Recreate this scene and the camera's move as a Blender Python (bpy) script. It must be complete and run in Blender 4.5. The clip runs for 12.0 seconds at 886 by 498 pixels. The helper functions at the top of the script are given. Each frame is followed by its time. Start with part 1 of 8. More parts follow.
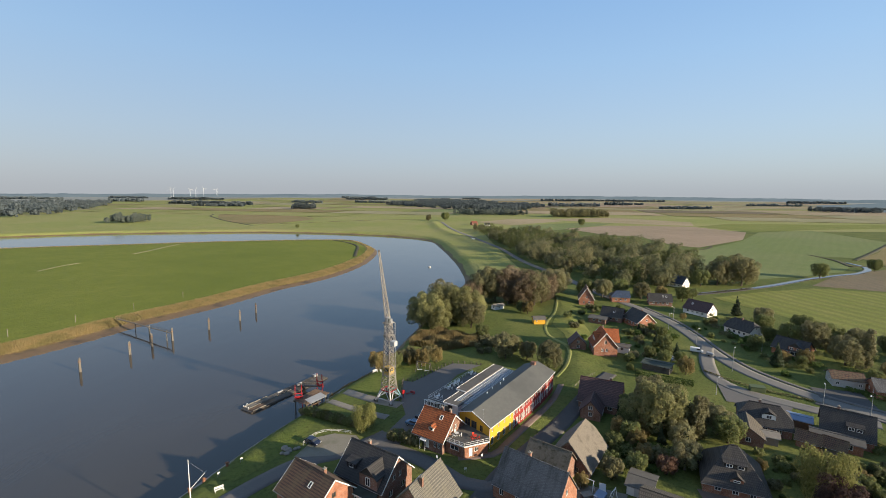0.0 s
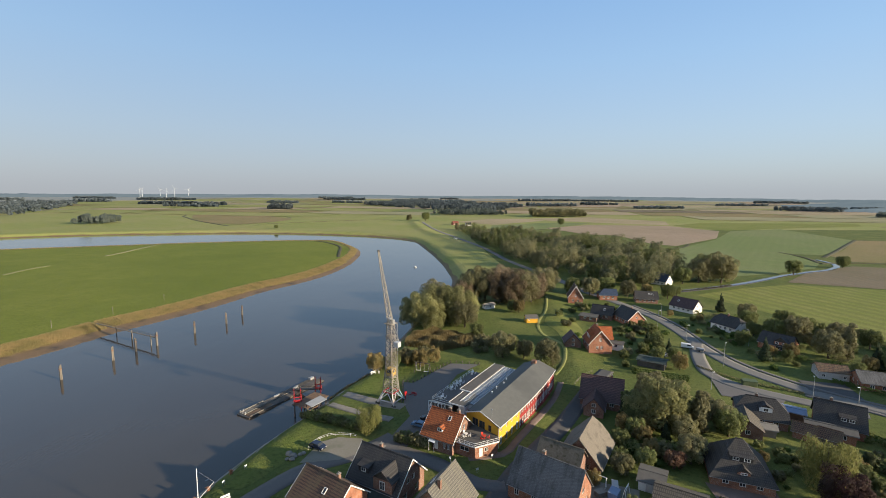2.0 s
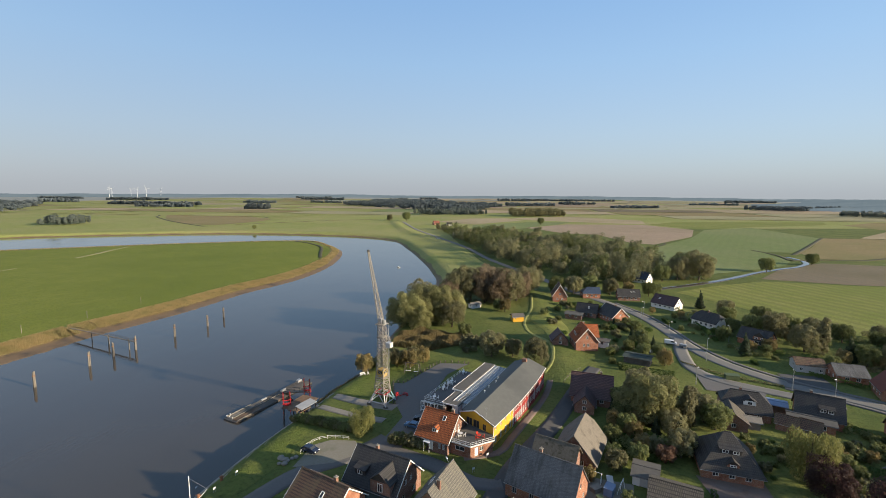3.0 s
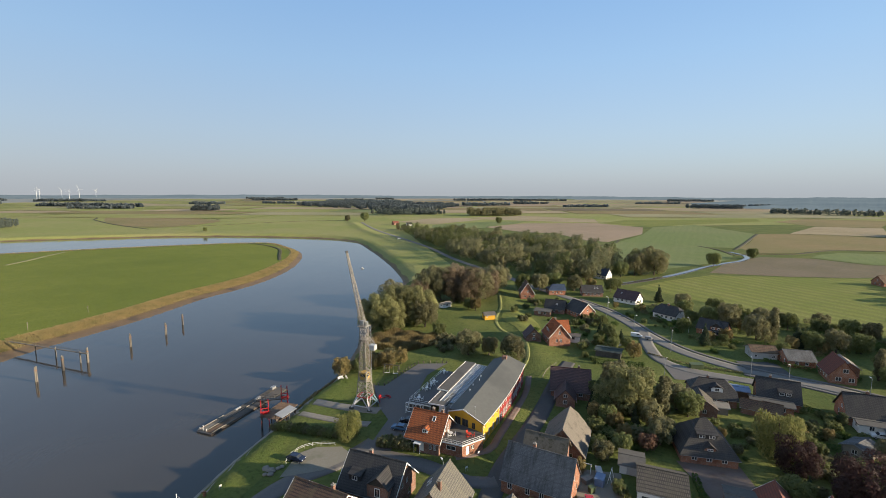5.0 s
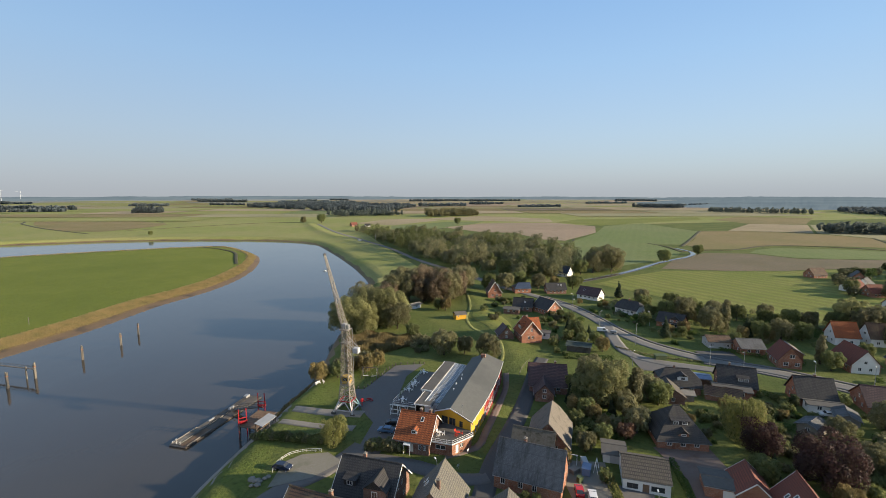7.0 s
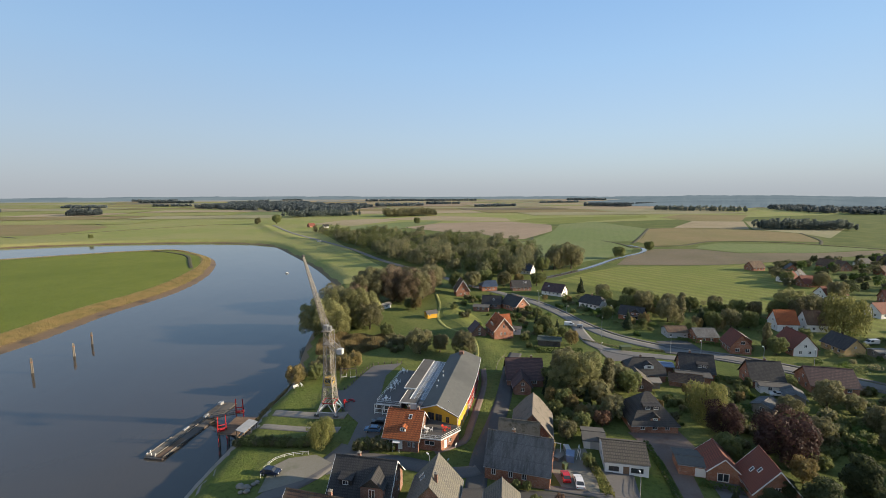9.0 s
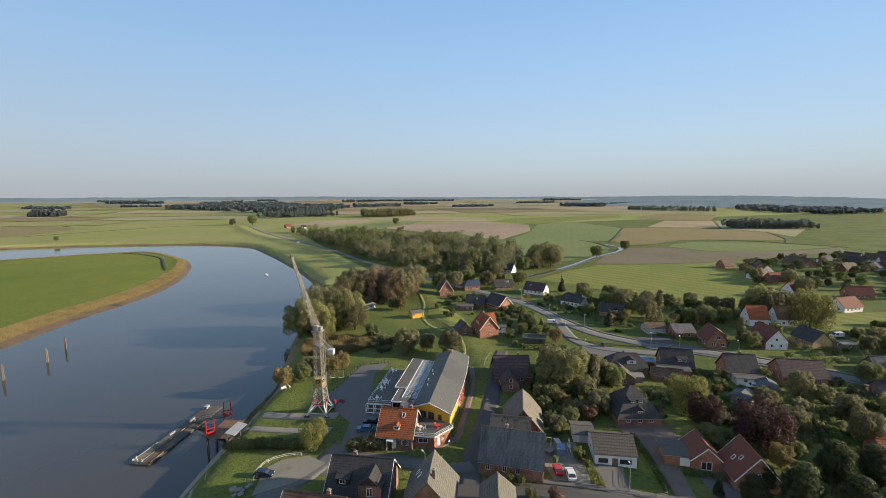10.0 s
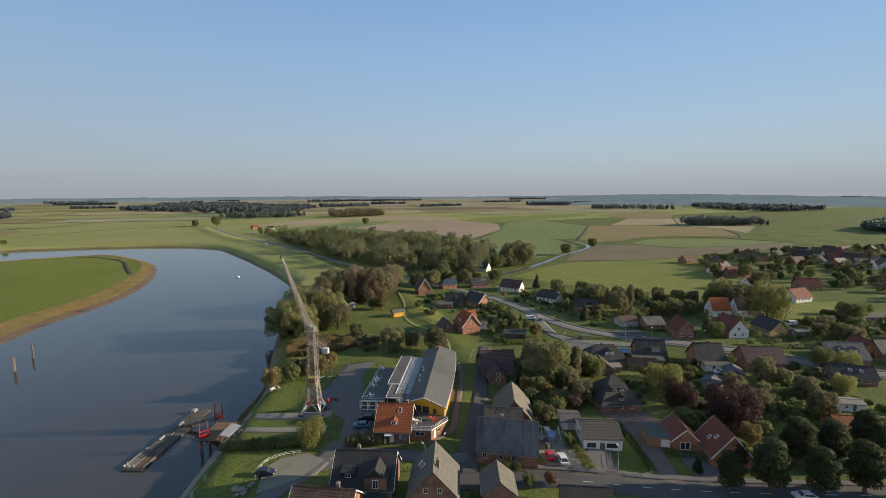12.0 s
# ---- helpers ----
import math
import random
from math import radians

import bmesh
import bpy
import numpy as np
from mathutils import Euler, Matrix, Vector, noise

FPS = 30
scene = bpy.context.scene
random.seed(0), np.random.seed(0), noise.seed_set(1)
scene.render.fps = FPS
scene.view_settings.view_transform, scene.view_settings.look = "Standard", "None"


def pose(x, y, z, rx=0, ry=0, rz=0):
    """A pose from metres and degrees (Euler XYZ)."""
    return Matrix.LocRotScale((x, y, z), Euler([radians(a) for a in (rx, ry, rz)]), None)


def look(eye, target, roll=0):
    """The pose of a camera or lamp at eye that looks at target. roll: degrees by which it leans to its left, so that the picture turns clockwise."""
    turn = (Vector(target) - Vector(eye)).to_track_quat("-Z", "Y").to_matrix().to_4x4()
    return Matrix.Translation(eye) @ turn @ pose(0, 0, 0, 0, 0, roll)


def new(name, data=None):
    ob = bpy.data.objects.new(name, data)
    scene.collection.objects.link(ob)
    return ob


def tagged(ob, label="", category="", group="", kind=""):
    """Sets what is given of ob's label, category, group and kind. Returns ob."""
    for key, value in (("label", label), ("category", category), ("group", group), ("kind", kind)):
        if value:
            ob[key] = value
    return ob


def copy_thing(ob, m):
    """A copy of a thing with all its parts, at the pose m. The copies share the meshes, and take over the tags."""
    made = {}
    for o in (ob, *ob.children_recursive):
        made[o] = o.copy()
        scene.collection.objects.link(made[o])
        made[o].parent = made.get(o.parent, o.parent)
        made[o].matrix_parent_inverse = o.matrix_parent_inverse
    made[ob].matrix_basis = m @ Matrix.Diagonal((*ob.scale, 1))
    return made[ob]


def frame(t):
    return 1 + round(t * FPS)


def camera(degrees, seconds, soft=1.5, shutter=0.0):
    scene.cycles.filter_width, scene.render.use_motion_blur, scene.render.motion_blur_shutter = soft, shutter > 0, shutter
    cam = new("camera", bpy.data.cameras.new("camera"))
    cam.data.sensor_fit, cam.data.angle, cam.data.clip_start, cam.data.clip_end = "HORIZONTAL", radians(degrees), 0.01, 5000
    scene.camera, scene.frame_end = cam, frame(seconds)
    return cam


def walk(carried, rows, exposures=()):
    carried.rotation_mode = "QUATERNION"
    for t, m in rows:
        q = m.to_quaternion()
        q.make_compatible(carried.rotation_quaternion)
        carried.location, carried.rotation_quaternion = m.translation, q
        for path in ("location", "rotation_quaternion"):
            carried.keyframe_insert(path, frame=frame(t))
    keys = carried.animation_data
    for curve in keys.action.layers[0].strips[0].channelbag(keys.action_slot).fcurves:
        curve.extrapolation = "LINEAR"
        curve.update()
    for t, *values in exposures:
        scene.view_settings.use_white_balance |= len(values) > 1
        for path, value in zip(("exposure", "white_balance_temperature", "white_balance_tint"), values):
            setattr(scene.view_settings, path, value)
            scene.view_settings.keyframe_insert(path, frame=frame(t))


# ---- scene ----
cam = camera(88.6, 12.0, soft=0.8)
EXPOSURES = [(0.0, 1.18), (11.6, 1.21), (12.0, 0.9)]
PATH = [
    (0, (-0.214, -1.676, 62.656), (-0.226, 0.309, 62.412), 0.4),
    (0.5, (-2.031, -1.48, 62.562), (-2.041, 0.505, 62.318), 0.4),
    (1, (-3.827, -1.263, 62.467), (-3.817, 0.722, 62.223), 0.4),
    (1.5, (-5.674, -0.968, 62.361), (-5.632, 1.017, 62.117), 0.4),
    (2, (-7.456, -0.571, 62.295), (-7.369, 1.412, 62.052), 0.4),
    (2.5, (-9.1, -0.212, 62.164), (-8.968, 1.768, 61.921), 0.4),
    (3, (-10.832, 0.094, 62.096), (-10.655, 2.071, 61.853), 0.4),
    (5, (-18.116, 1.463, 61.942), (-17.748, 3.414, 61.7), 0.2),
    (5.5, (-19.933, 1.687, 62.037), (-19.518, 3.628, 61.795), 0.2),
    (6, (-21.692, 1.851, 62.053), (-21.229, 3.782, 61.811), 0.1),
    (6.5, (-23.484, 2.139, 62.072), (-22.973, 4.058, 61.832), 0.1),
    (7, (-25.304, 2.335, 62.104), (-24.747, 4.241, 61.865), 0.0),
    (9, (-32.506, 2.575, 62.247), (-31.769, 4.418, 62.007), -0.2),
    (9.5, (-34.4, 2.681, 62.198), (-33.616, 4.506, 61.959), -0.2),
    (10, (-36.259, 2.807, 62.195), (-35.43, 4.612, 61.956), -0.2),
    (10.5, (-37.972, 2.832, 62.173), (-37.107, 4.619, 61.933), -0.3),
    (11, (-39.875, 2.852, 62.225), (-38.977, 4.623, 61.984), -0.3),
    (11.5, (-41.829, 2.634, 62.372), (-40.902, 4.389, 62.131), -0.3),
    (12, (-43.775, 2.435, 62.509), (-42.818, 4.174, 62.267), -0.4),
]
walk(cam, [(t, look(eye, target, roll)) for t, eye, target, roll in PATH], EXPOSURES)

SUN_BEARING, SUN_ELEV = 117.0, 15.0   # degrees clockwise from +y, degrees above the horizon

world = bpy.data.worlds.new("evening_sky")
scene.world = world
world.use_nodes = True
wn, wl = world.node_tree.nodes, world.node_tree.links
wn.clear()
sky = wn.new("ShaderNodeTexSky")
sky.sky_type = "NISHITA"
sky.sun_disc = False
sky.sun_elevation = radians(SUN_ELEV)
sky.sun_rotation = radians(-SUN_BEARING)
sky.air_density, sky.dust_density, sky.ozone_density = 1.0, 2.2, 2.5
bg = wn.new("ShaderNodeBackground")
bg.inputs["Strength"].default_value = 0.0725
out = wn.new("ShaderNodeOutputWorld")
# evening haze: lavender over the horizon, clear blue above
up = wn.new("ShaderNodeTexCoord")
height = wn.new("ShaderNodeSeparateXYZ")
wl.new(up.outputs["Generated"], height.inputs[0])
tone = wn.new("ShaderNodeValToRGB")
tone.color_ramp.elements[0].position, tone.color_ramp.elements[0].color = 0.0, (0.58, 0.63, 0.69, 1)
tone.color_ramp.elements[1].position, tone.color_ramp.elements[1].color = 1.0, (0.28, 0.41, 0.63, 1)
for at, colour in ((0.12, (0.52, 0.66, 0.83)), (0.26, (0.42, 0.65, 0.95)), (0.4, (0.32, 0.57, 0.96))):
    tone.color_ramp.elements.new(at).color = (*colour, 1)
wl.new(height.outputs[2], tone.inputs[0])
scale = wn.new("ShaderNodeVectorMath")
scale.operation = "SCALE"
scale.inputs["Scale"].default_value = 5.7
wl.new(tone.outputs[0], scale.inputs[0])
haze = wn.new("ShaderNodeMix")
haze.data_type = "RGBA"
haze.inputs[0].default_value = 0.72
wl.new(sky.outputs[0], haze.inputs[6])
wl.new(scale.outputs[0], haze.inputs[7])
wl.new(haze.outputs[2], bg.inputs["Color"])
wl.new(bg.outputs[0], out.inputs["Surface"])

sun_data = bpy.data.lights.new("sun", "SUN")
sun_data.energy, sun_data.angle, sun_data.color = 5.0, radians(1.2), (1.0, 0.83, 0.6)
sun = new("sun", sun_data)
_a, _e = radians(SUN_BEARING), radians(SUN_ELEV)
sun_dir = Vector((math.sin(_a) * math.cos(_e), math.cos(_a) * math.cos(_e), math.sin(_e)))
sun.matrix_world = look(Vector((0, 0, 200)) + sun_dir * 100, (0, 0, 200))

# ---- materials ----
TONE = 0.76   # scales base colours down to balance sun, sky and exposure


def toned(c):
    return [TONE * v for v in c]


def _mix(nt, a, b, fac):
    n = nt.nodes.new("ShaderNodeMix")
    n.data_type = "RGBA"
    for sock, val in ((n.inputs[6], a), (n.inputs[7], b), (n.inputs[0], fac)):
        if hasattr(val, "is_linked"):
            nt.links.new(val, sock)
        elif isinstance(val, (int, float)):
            sock.default_value = val
        else:
            sock.default_value = (*val, 1)
    return n.outputs[2]


def _noise(nt, vec, scale, detail=4.0, rough=0.6):
    n = nt.nodes.new("ShaderNodeTexNoise")
    n.inputs["Scale"].default_value, n.inputs["Detail"].default_value, n.inputs["Roughness"].default_value = scale, detail, rough
    nt.links.new(vec, n.inputs["Vector"])
    return n.outputs[0]


def _ramp(nt, val, lo, hi):
    n = nt.nodes.new("ShaderNodeMapRange")
    n.inputs[1].default_value, n.inputs[2].default_value = lo, hi
    nt.links.new(val, n.inputs[0])
    return n.outputs[0]


def _start(name, rough, metal=0.0, spec=0.35):
    m = bpy.data.materials.new(name)
    m.use_nodes = True
    nt = m.node_tree
    b = nt.nodes["Principled BSDF"]
    b.inputs["Roughness"].default_value, b.inputs["Metallic"].default_value = rough, metal
    b.inputs["Specular IOR Level"].default_value = spec
    tc = nt.nodes.new("ShaderNodeTexCoord")
    return m, nt, b, tc


def _bump(nt, b, height, strength, dist=0.05):
    n = nt.nodes.new("ShaderNodeBump")
    n.inputs["Strength"].default_value, n.inputs["Distance"].default_value = strength, dist
    nt.links.new(height, n.inputs["Height"])
    nt.links.new(n.outputs[0], b.inputs["Normal"])


def surface(name, c1, c2, scale=2.0, rough=0.8, bump=0.3, metal=0.0, big=0.15, c3=None, each=0.0, spec=0.35):
    """A worn surface: two colours by fine noise, a third by large stains, relief by the fine noise."""
    m, nt, b, tc = _start(name, rough, metal, spec)
    c1, c2, c3 = toned(c1), toned(c2), toned(c3) if c3 else None
    vec = tc.outputs["Object"]
    fine = _noise(nt, vec, scale, 6.0, 0.65)
    large = _noise(nt, vec, scale * big, 3.0, 0.6)
    col = _mix(nt, c1, c2, _ramp(nt, fine, 0.3, 0.7))
    col = _mix(nt, col, c3 or [0.7 * v for v in c1], _ramp(nt, large, 0.52, 0.72))
    if each:
        info = nt.nodes.new("ShaderNodeObjectInfo")
        hsv = nt.nodes.new("ShaderNodeHueSaturation")
        nt.links.new(col, hsv.inputs["Color"])
        mr = nt.nodes.new("ShaderNodeMapRange")
        mr.inputs[3].default_value, mr.inputs[4].default_value = 1 - each, 1 + each
        nt.links.new(info.outputs["Random"], mr.inputs[0])
        nt.links.new(mr.outputs[0], hsv.inputs["Value"])
        col = hsv.outputs[0]
    nt.links.new(col, b.inputs["Base Color"])
    if bump:
        _bump(nt, b, fine, bump)
    return m


def bricks(name, c1, c2, mortar, w, h, rough=0.85, swap=False, bump=0.5, lichen=None):
    """Courses of bricks or roof tiles over the object's own length and height."""
    m, nt, b, tc = _start(name, rough)
    c1, c2, mortar, lichen = toned(c1), toned(c2), toned(mortar), toned(lichen) if lichen else None
    sep = nt.nodes.new("ShaderNodeSeparateXYZ")
    nt.links.new(tc.outputs["Object"], sep.inputs[0])
    add = nt.nodes.new("ShaderNodeMath")
    nt.links.new(sep.outputs[0], add.inputs[0])
    add.operation = "ADD"
    add.inputs[1].default_value = 0.0
    if swap:
        nt.links.new(sep.outputs[1], add.inputs[1])
    comb = nt.nodes.new("ShaderNodeCombineXYZ")
    nt.links.new(add.outputs[0], comb.inputs[0])
    nt.links.new(sep.outputs[2], comb.inputs[1])
    br = nt.nodes.new("ShaderNodeTexBrick")
    br.inputs["Color1"].default_value, br.inputs["Color2"].default_value, br.inputs["Mortar"].default_value = (*c1, 1), (*c2, 1), (*mortar, 1)
    br.inputs["Scale"].default_value, br.inputs["Brick Width"].default_value, br.inputs["Row Height"].default_value = 1.0, w, h
    br.inputs["Mortar Size"].default_value = (0.06 if swap else 0.16) * min(h, 0.4)
    nt.links.new(comb.outputs[0], br.inputs["Vector"])
    streak = nt.nodes.new("ShaderNodeMapping")
    streak.inputs["Scale"].default_value = (1.0, 0.22, 0.22) if h < 3 and not swap else (0.5, 0.5, 0.5)
    nt.links.new(tc.outputs["Object"], streak.inputs[0])
    large = _noise(nt, streak.outputs[0], 0.9, 6.0, 0.7)
    col = _mix(nt, br.outputs["Color"], lichen or [0.55 * v for v in c1], _ramp(nt, large, 0.45, 0.72))
    nt.links.new(col, b.inputs["Base Color"])
    _bump(nt, b, br.outputs["Fac"], -bump, 0.04)
    return m


def leaves(name, c1, c2, c3, rough=0.6):
    """Foliage: each leaf clump takes a tone of its own, whole boughs differ, and light passes a little."""
    m, nt, b, tc = _start(name, rough, 0.0, 0.2)
    geo = nt.nodes.new("ShaderNodeNewGeometry")
    info = nt.nodes.new("ShaderNodeObjectInfo")
    large = _noise(nt, tc.outputs["Object"], 0.18, 3.0)
    col = _mix(nt, c1, c2, _ramp(nt, geo.outputs["Random Per Island"], -0.4, 1.4))
    col = _mix(nt, col, c3, _ramp(nt, large, 0.4, 0.7))
    hsv = nt.nodes.new("ShaderNodeHueSaturation")
    mr = nt.nodes.new("ShaderNodeMapRange")
    mr.inputs[3].default_value, mr.inputs[4].default_value = 0.75, 1.25
    nt.links.new(info.outputs["Random"], mr.inputs[0])
    nt.links.new(mr.outputs[0], hsv.inputs["Value"])
    nt.links.new(col, hsv.inputs["Color"])
    nt.links.new(hsv.outputs[0], b.inputs["Base Color"])
    tr = nt.nodes.new("ShaderNodeBsdfTranslucent")
    nt.links.new(hsv.outputs[0], tr.inputs["Color"])
    mixer = nt.nodes.new("ShaderNodeMixShader")
    mixer.inputs[0].default_value = 0.5
    nt.links.new(b.outputs[0], mixer.inputs[1])
    nt.links.new(tr.outputs[0], mixer.inputs[2])
    nt.links.new(mixer.outputs[0], nt.nodes["Material Output"].inputs["Surface"])
    return m


def meadow(name, c1, c2, c3, stripe=0.0, turn=0.0, width=5.0, patch=0.012):
    """Grass or crop: grain, patches of tens of metres, and mowing or sowing lines at an angle."""
    m, nt, b, tc = _start(name, 0.9, 0.0, 0.1)
    c1, c2, c3 = toned(c1), toned(c2), toned(c3)
    vec = tc.outputs["Object"]
    fine = _noise(nt, vec, 0.9, 6.0, 0.7)
    mid = _noise(nt, vec, 0.07, 5.0, 0.65)
    big = _noise(nt, vec, patch, 4.0, 0.6)
    col = _mix(nt, c1, c2, _ramp(nt, mid, 0.35, 0.65))
    col = _mix(nt, col, c3, _ramp(nt, big, 0.42, 0.68))
    col = _mix(nt, col, [0.4 * v for v in c1], _ramp(nt, fine, 0.48, 0.8))
    if stripe:
        mp = nt.nodes.new("ShaderNodeMapping")
        mp.inputs["Rotation"].default_value = (0, 0, radians(turn))
        nt.links.new(vec, mp.inputs[0])
        wv = nt.nodes.new("ShaderNodeTexWave")
        wv.inputs["Scale"].default_value, wv.inputs["Distortion"].default_value = 0.314 / width, 1.5
        wv.inputs["Detail"].default_value, wv.inputs["Detail Scale"].default_value = 3.0, 1.0
        nt.links.new(mp.outputs[0], wv.inputs[0])
        mul = nt.nodes.new("ShaderNodeMath")
        mul.operation = "MULTIPLY"
        mul.inputs[1].default_value = stripe
        nt.links.new(wv.outputs["Fac"], mul.inputs[0])
        col = _mix(nt, col, [0.6 * v for v in c2], mul.outputs[0])
    nt.links.new(col, b.inputs["Base Color"])
    _bump(nt, b, fine, 0.8, 0.5)
    return m


def pane_glass(name, tint, rough=0.05):
    m, nt, b, tc = _start(name, rough, 0.0, 0.6)
    n = _noise(nt, tc.outputs["Object"], 0.8, 2.0)
    nt.links.new(_mix(nt, tint, [0.4 * v for v in tint], n), b.inputs["Base Color"])
    return m


M = {}
M["grass"] = meadow("grass", (0.128, 0.158, 0.044), (0.185, 0.195, 0.06), (0.092, 0.126, 0.035), patch=0.03)
M["meadow"] = meadow("meadow_grass", (0.175, 0.208, 0.036), (0.215, 0.24, 0.048), (0.145, 0.186, 0.031), 0.12, 25, 9, 0.008)
M["lawn"] = meadow("mown_lawn", (0.118, 0.16, 0.034), (0.148, 0.18, 0.044), (0.172, 0.172, 0.06), 0.1, 60, 1.5, 0.05)
# far grass and most field colours are lifted and blued to imitate haze
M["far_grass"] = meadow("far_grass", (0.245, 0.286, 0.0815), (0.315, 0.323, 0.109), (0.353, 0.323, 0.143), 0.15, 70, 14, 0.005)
M["mown_field"] = meadow("mown_field", (0.215, 0.25, 0.0575), (0.275, 0.28, 0.0862), (0.19, 0.235, 0.0517), 0.6, -12, 9, 0.012)
M["plough"] = meadow("ploughed_soil", (0.372, 0.282, 0.198), (0.432, 0.33, 0.234), (0.312, 0.252, 0.168), 0.2, 60, 6, 0.006)
M["stubble"] = meadow("stubble_field", (0.396, 0.318, 0.198), (0.456, 0.372, 0.24), (0.336, 0.282, 0.162), 0.25, 65, 8, 0.006)
M["pale_field"] = meadow("pale_field", (0.347, 0.319, 0.179), (0.403, 0.358, 0.213), (0.291, 0.286, 0.151), 0.2, 80, 10, 0.005)
M["tan_field"] = meadow("tan_field", (0.275, 0.22, 0.105), (0.319, 0.248, 0.127), (0.231, 0.215, 0.088), 0.2, 15, 8, 0.008)
M["brown_field"] = meadow("brown_field", (0.22, 0.185, 0.13), (0.24, 0.195, 0.13), (0.17, 0.155, 0.085), 0.2, 10, 7, 0.008)
M["green_field"] = meadow("green_field", (0.178, 0.23, 0.0794), (0.213, 0.253, 0.0991), (0.23, 0.253, 0.112), 0.15, 40, 9, 0.006)
M["ditch"] = surface("ditch_reeds", (0.06, 0.06, 0.025), (0.09, 0.08, 0.035), 0.5, 0.9, 0.5)
# pale blue-grey here is distance haze put into the ground colour
M["far_haze_floor"] = surface("hazy_far_country", (0.2, 0.225, 0.21), (0.25, 0.26, 0.24), 0.004, 0.95, 0.0)
M["mud"] = surface("river_mud", (0.15, 0.1, 0.05), (0.185, 0.125, 0.066), 0.6, 0.7, 0.5, c3=(0.055, 0.042, 0.03))
M["dry_bank"] = surface("dry_bank_grass", (0.2, 0.15, 0.065), (0.16, 0.125, 0.055), 0.5, 0.9, 0.6, c3=(0.15, 0.14, 0.05))
M["stone_bank"] = surface("stone_revetment", (0.22, 0.21, 0.19), (0.30, 0.28, 0.25), 1.2, 0.9, 0.8, c3=(0.12, 0.12, 0.09))
M["asphalt"] = surface("asphalt", (0.075, 0.072, 0.07), (0.1, 0.096, 0.092), 3.0, 0.85, 0.15, c3=(0.065, 0.065, 0.068), big=0.05)
M["road"] = surface("road_asphalt", (0.175, 0.166, 0.152), (0.205, 0.195, 0.178), 3.0, 0.85, 0.1, c3=(0.15, 0.144, 0.135), big=0.04)
M["paving"] = surface("grey_paving", (0.13, 0.122, 0.118), (0.16, 0.15, 0.142), 2.0, 0.85, 0.2, c3=(0.14, 0.13, 0.125), big=0.08)
M["brick_paving"] = surface("red_brick_paving", (0.17, 0.125, 0.105), (0.2, 0.155, 0.13), 2.0, 0.85, 0.2, c3=(0.15, 0.1, 0.08), big=0.1)
M["concrete"] = surface("concrete", (0.22, 0.2, 0.17), (0.28, 0.255, 0.22), 1.0, 0.85, 0.2, c3=(0.2, 0.19, 0.16), big=0.2)
M["gravel"] = surface("gravel", (0.21, 0.195, 0.15), (0.25, 0.235, 0.2), 3.0, 0.95, 0.5, c3=(0.16, 0.16, 0.11), big=0.05)
M["line"] = surface("road_paint", (0.6, 0.6, 0.58), (0.7, 0.7, 0.68), 4.0, 0.7, 0.0)
M["white"] = surface("white_paint", (0.76, 0.76, 0.74), (0.82, 0.82, 0.8), 1.5, 0.5, 0.05, c3=(0.66, 0.65, 0.62))
M["render"] = surface("white_render", (0.74, 0.73, 0.7), (0.8, 0.79, 0.76), 1.0, 0.85, 0.15, c3=(0.62, 0.6, 0.56))
M["grey_paint"] = surface("grey_paint", (0.42, 0.43, 0.44), (0.5, 0.5, 0.5), 1.2, 0.5, 0.1, c3=(0.3, 0.26, 0.22))
M["brick"] = bricks("red_brick", (0.3, 0.12, 0.07), (0.36, 0.16, 0.09), (0.4, 0.36, 0.3), 0.25, 0.08, swap=True)
M["brick_brown"] = bricks("brown_brick", (0.22, 0.11, 0.075), (0.27, 0.14, 0.1), (0.33, 0.3, 0.27), 0.25, 0.08, swap=True)
M["brick_orange"] = bricks("orange_brick", (0.45, 0.2, 0.09), (0.52, 0.25, 0.12), (0.45, 0.4, 0.33), 0.25, 0.08, swap=True)
M["brick_red"] = bricks("deep_red_brick", (0.34, 0.13, 0.075), (0.4, 0.17, 0.1), (0.38, 0.32, 0.27), 0.25, 0.08, swap=True)
M["brick_yellow"] = bricks("yellow_brick", (0.5, 0.34, 0.14), (0.56, 0.4, 0.18), (0.5, 0.45, 0.38), 0.25, 0.08, swap=True)
M["tile_orange"] = bricks("orange_roof_tile", (0.38, 0.1, 0.03), (0.45, 0.14, 0.045), (0.14, 0.045, 0.02), 0.36, 0.34, lichen=(0.27, 0.09, 0.035), bump=0.9)
M["tile_red"] = bricks("red_roof_tile", (0.2, 0.062, 0.04), (0.25, 0.082, 0.052), (0.12, 0.042, 0.03), 0.36, 0.34, lichen=(0.13, 0.055, 0.04), bump=0.9)
M["tile_brown"] = bricks("brown_roof_tile", (0.13, 0.075, 0.05), (0.17, 0.1, 0.065), (0.05, 0.035, 0.03), 0.36, 0.34, lichen=(0.15, 0.12, 0.07), bump=0.9)
M["tile_dark"] = bricks("dark_roof_tile", (0.04, 0.038, 0.04), (0.06, 0.056, 0.056), (0.022, 0.022, 0.022), 0.36, 0.34, rough=0.65, lichen=(0.06, 0.056, 0.048), bump=0.9)
M["tile_grey"] = bricks("grey_brown_roof_tile", (0.1, 0.088, 0.075), (0.135, 0.12, 0.1), (0.05, 0.045, 0.04), 0.36, 0.34, lichen=(0.09, 0.08, 0.06), bump=0.9)
M["tile_plum"] = bricks("plum_roof_tile", (0.1, 0.055, 0.055), (0.13, 0.075, 0.07), (0.04, 0.025, 0.025), 0.36, 0.34, rough=0.6, bump=0.9)
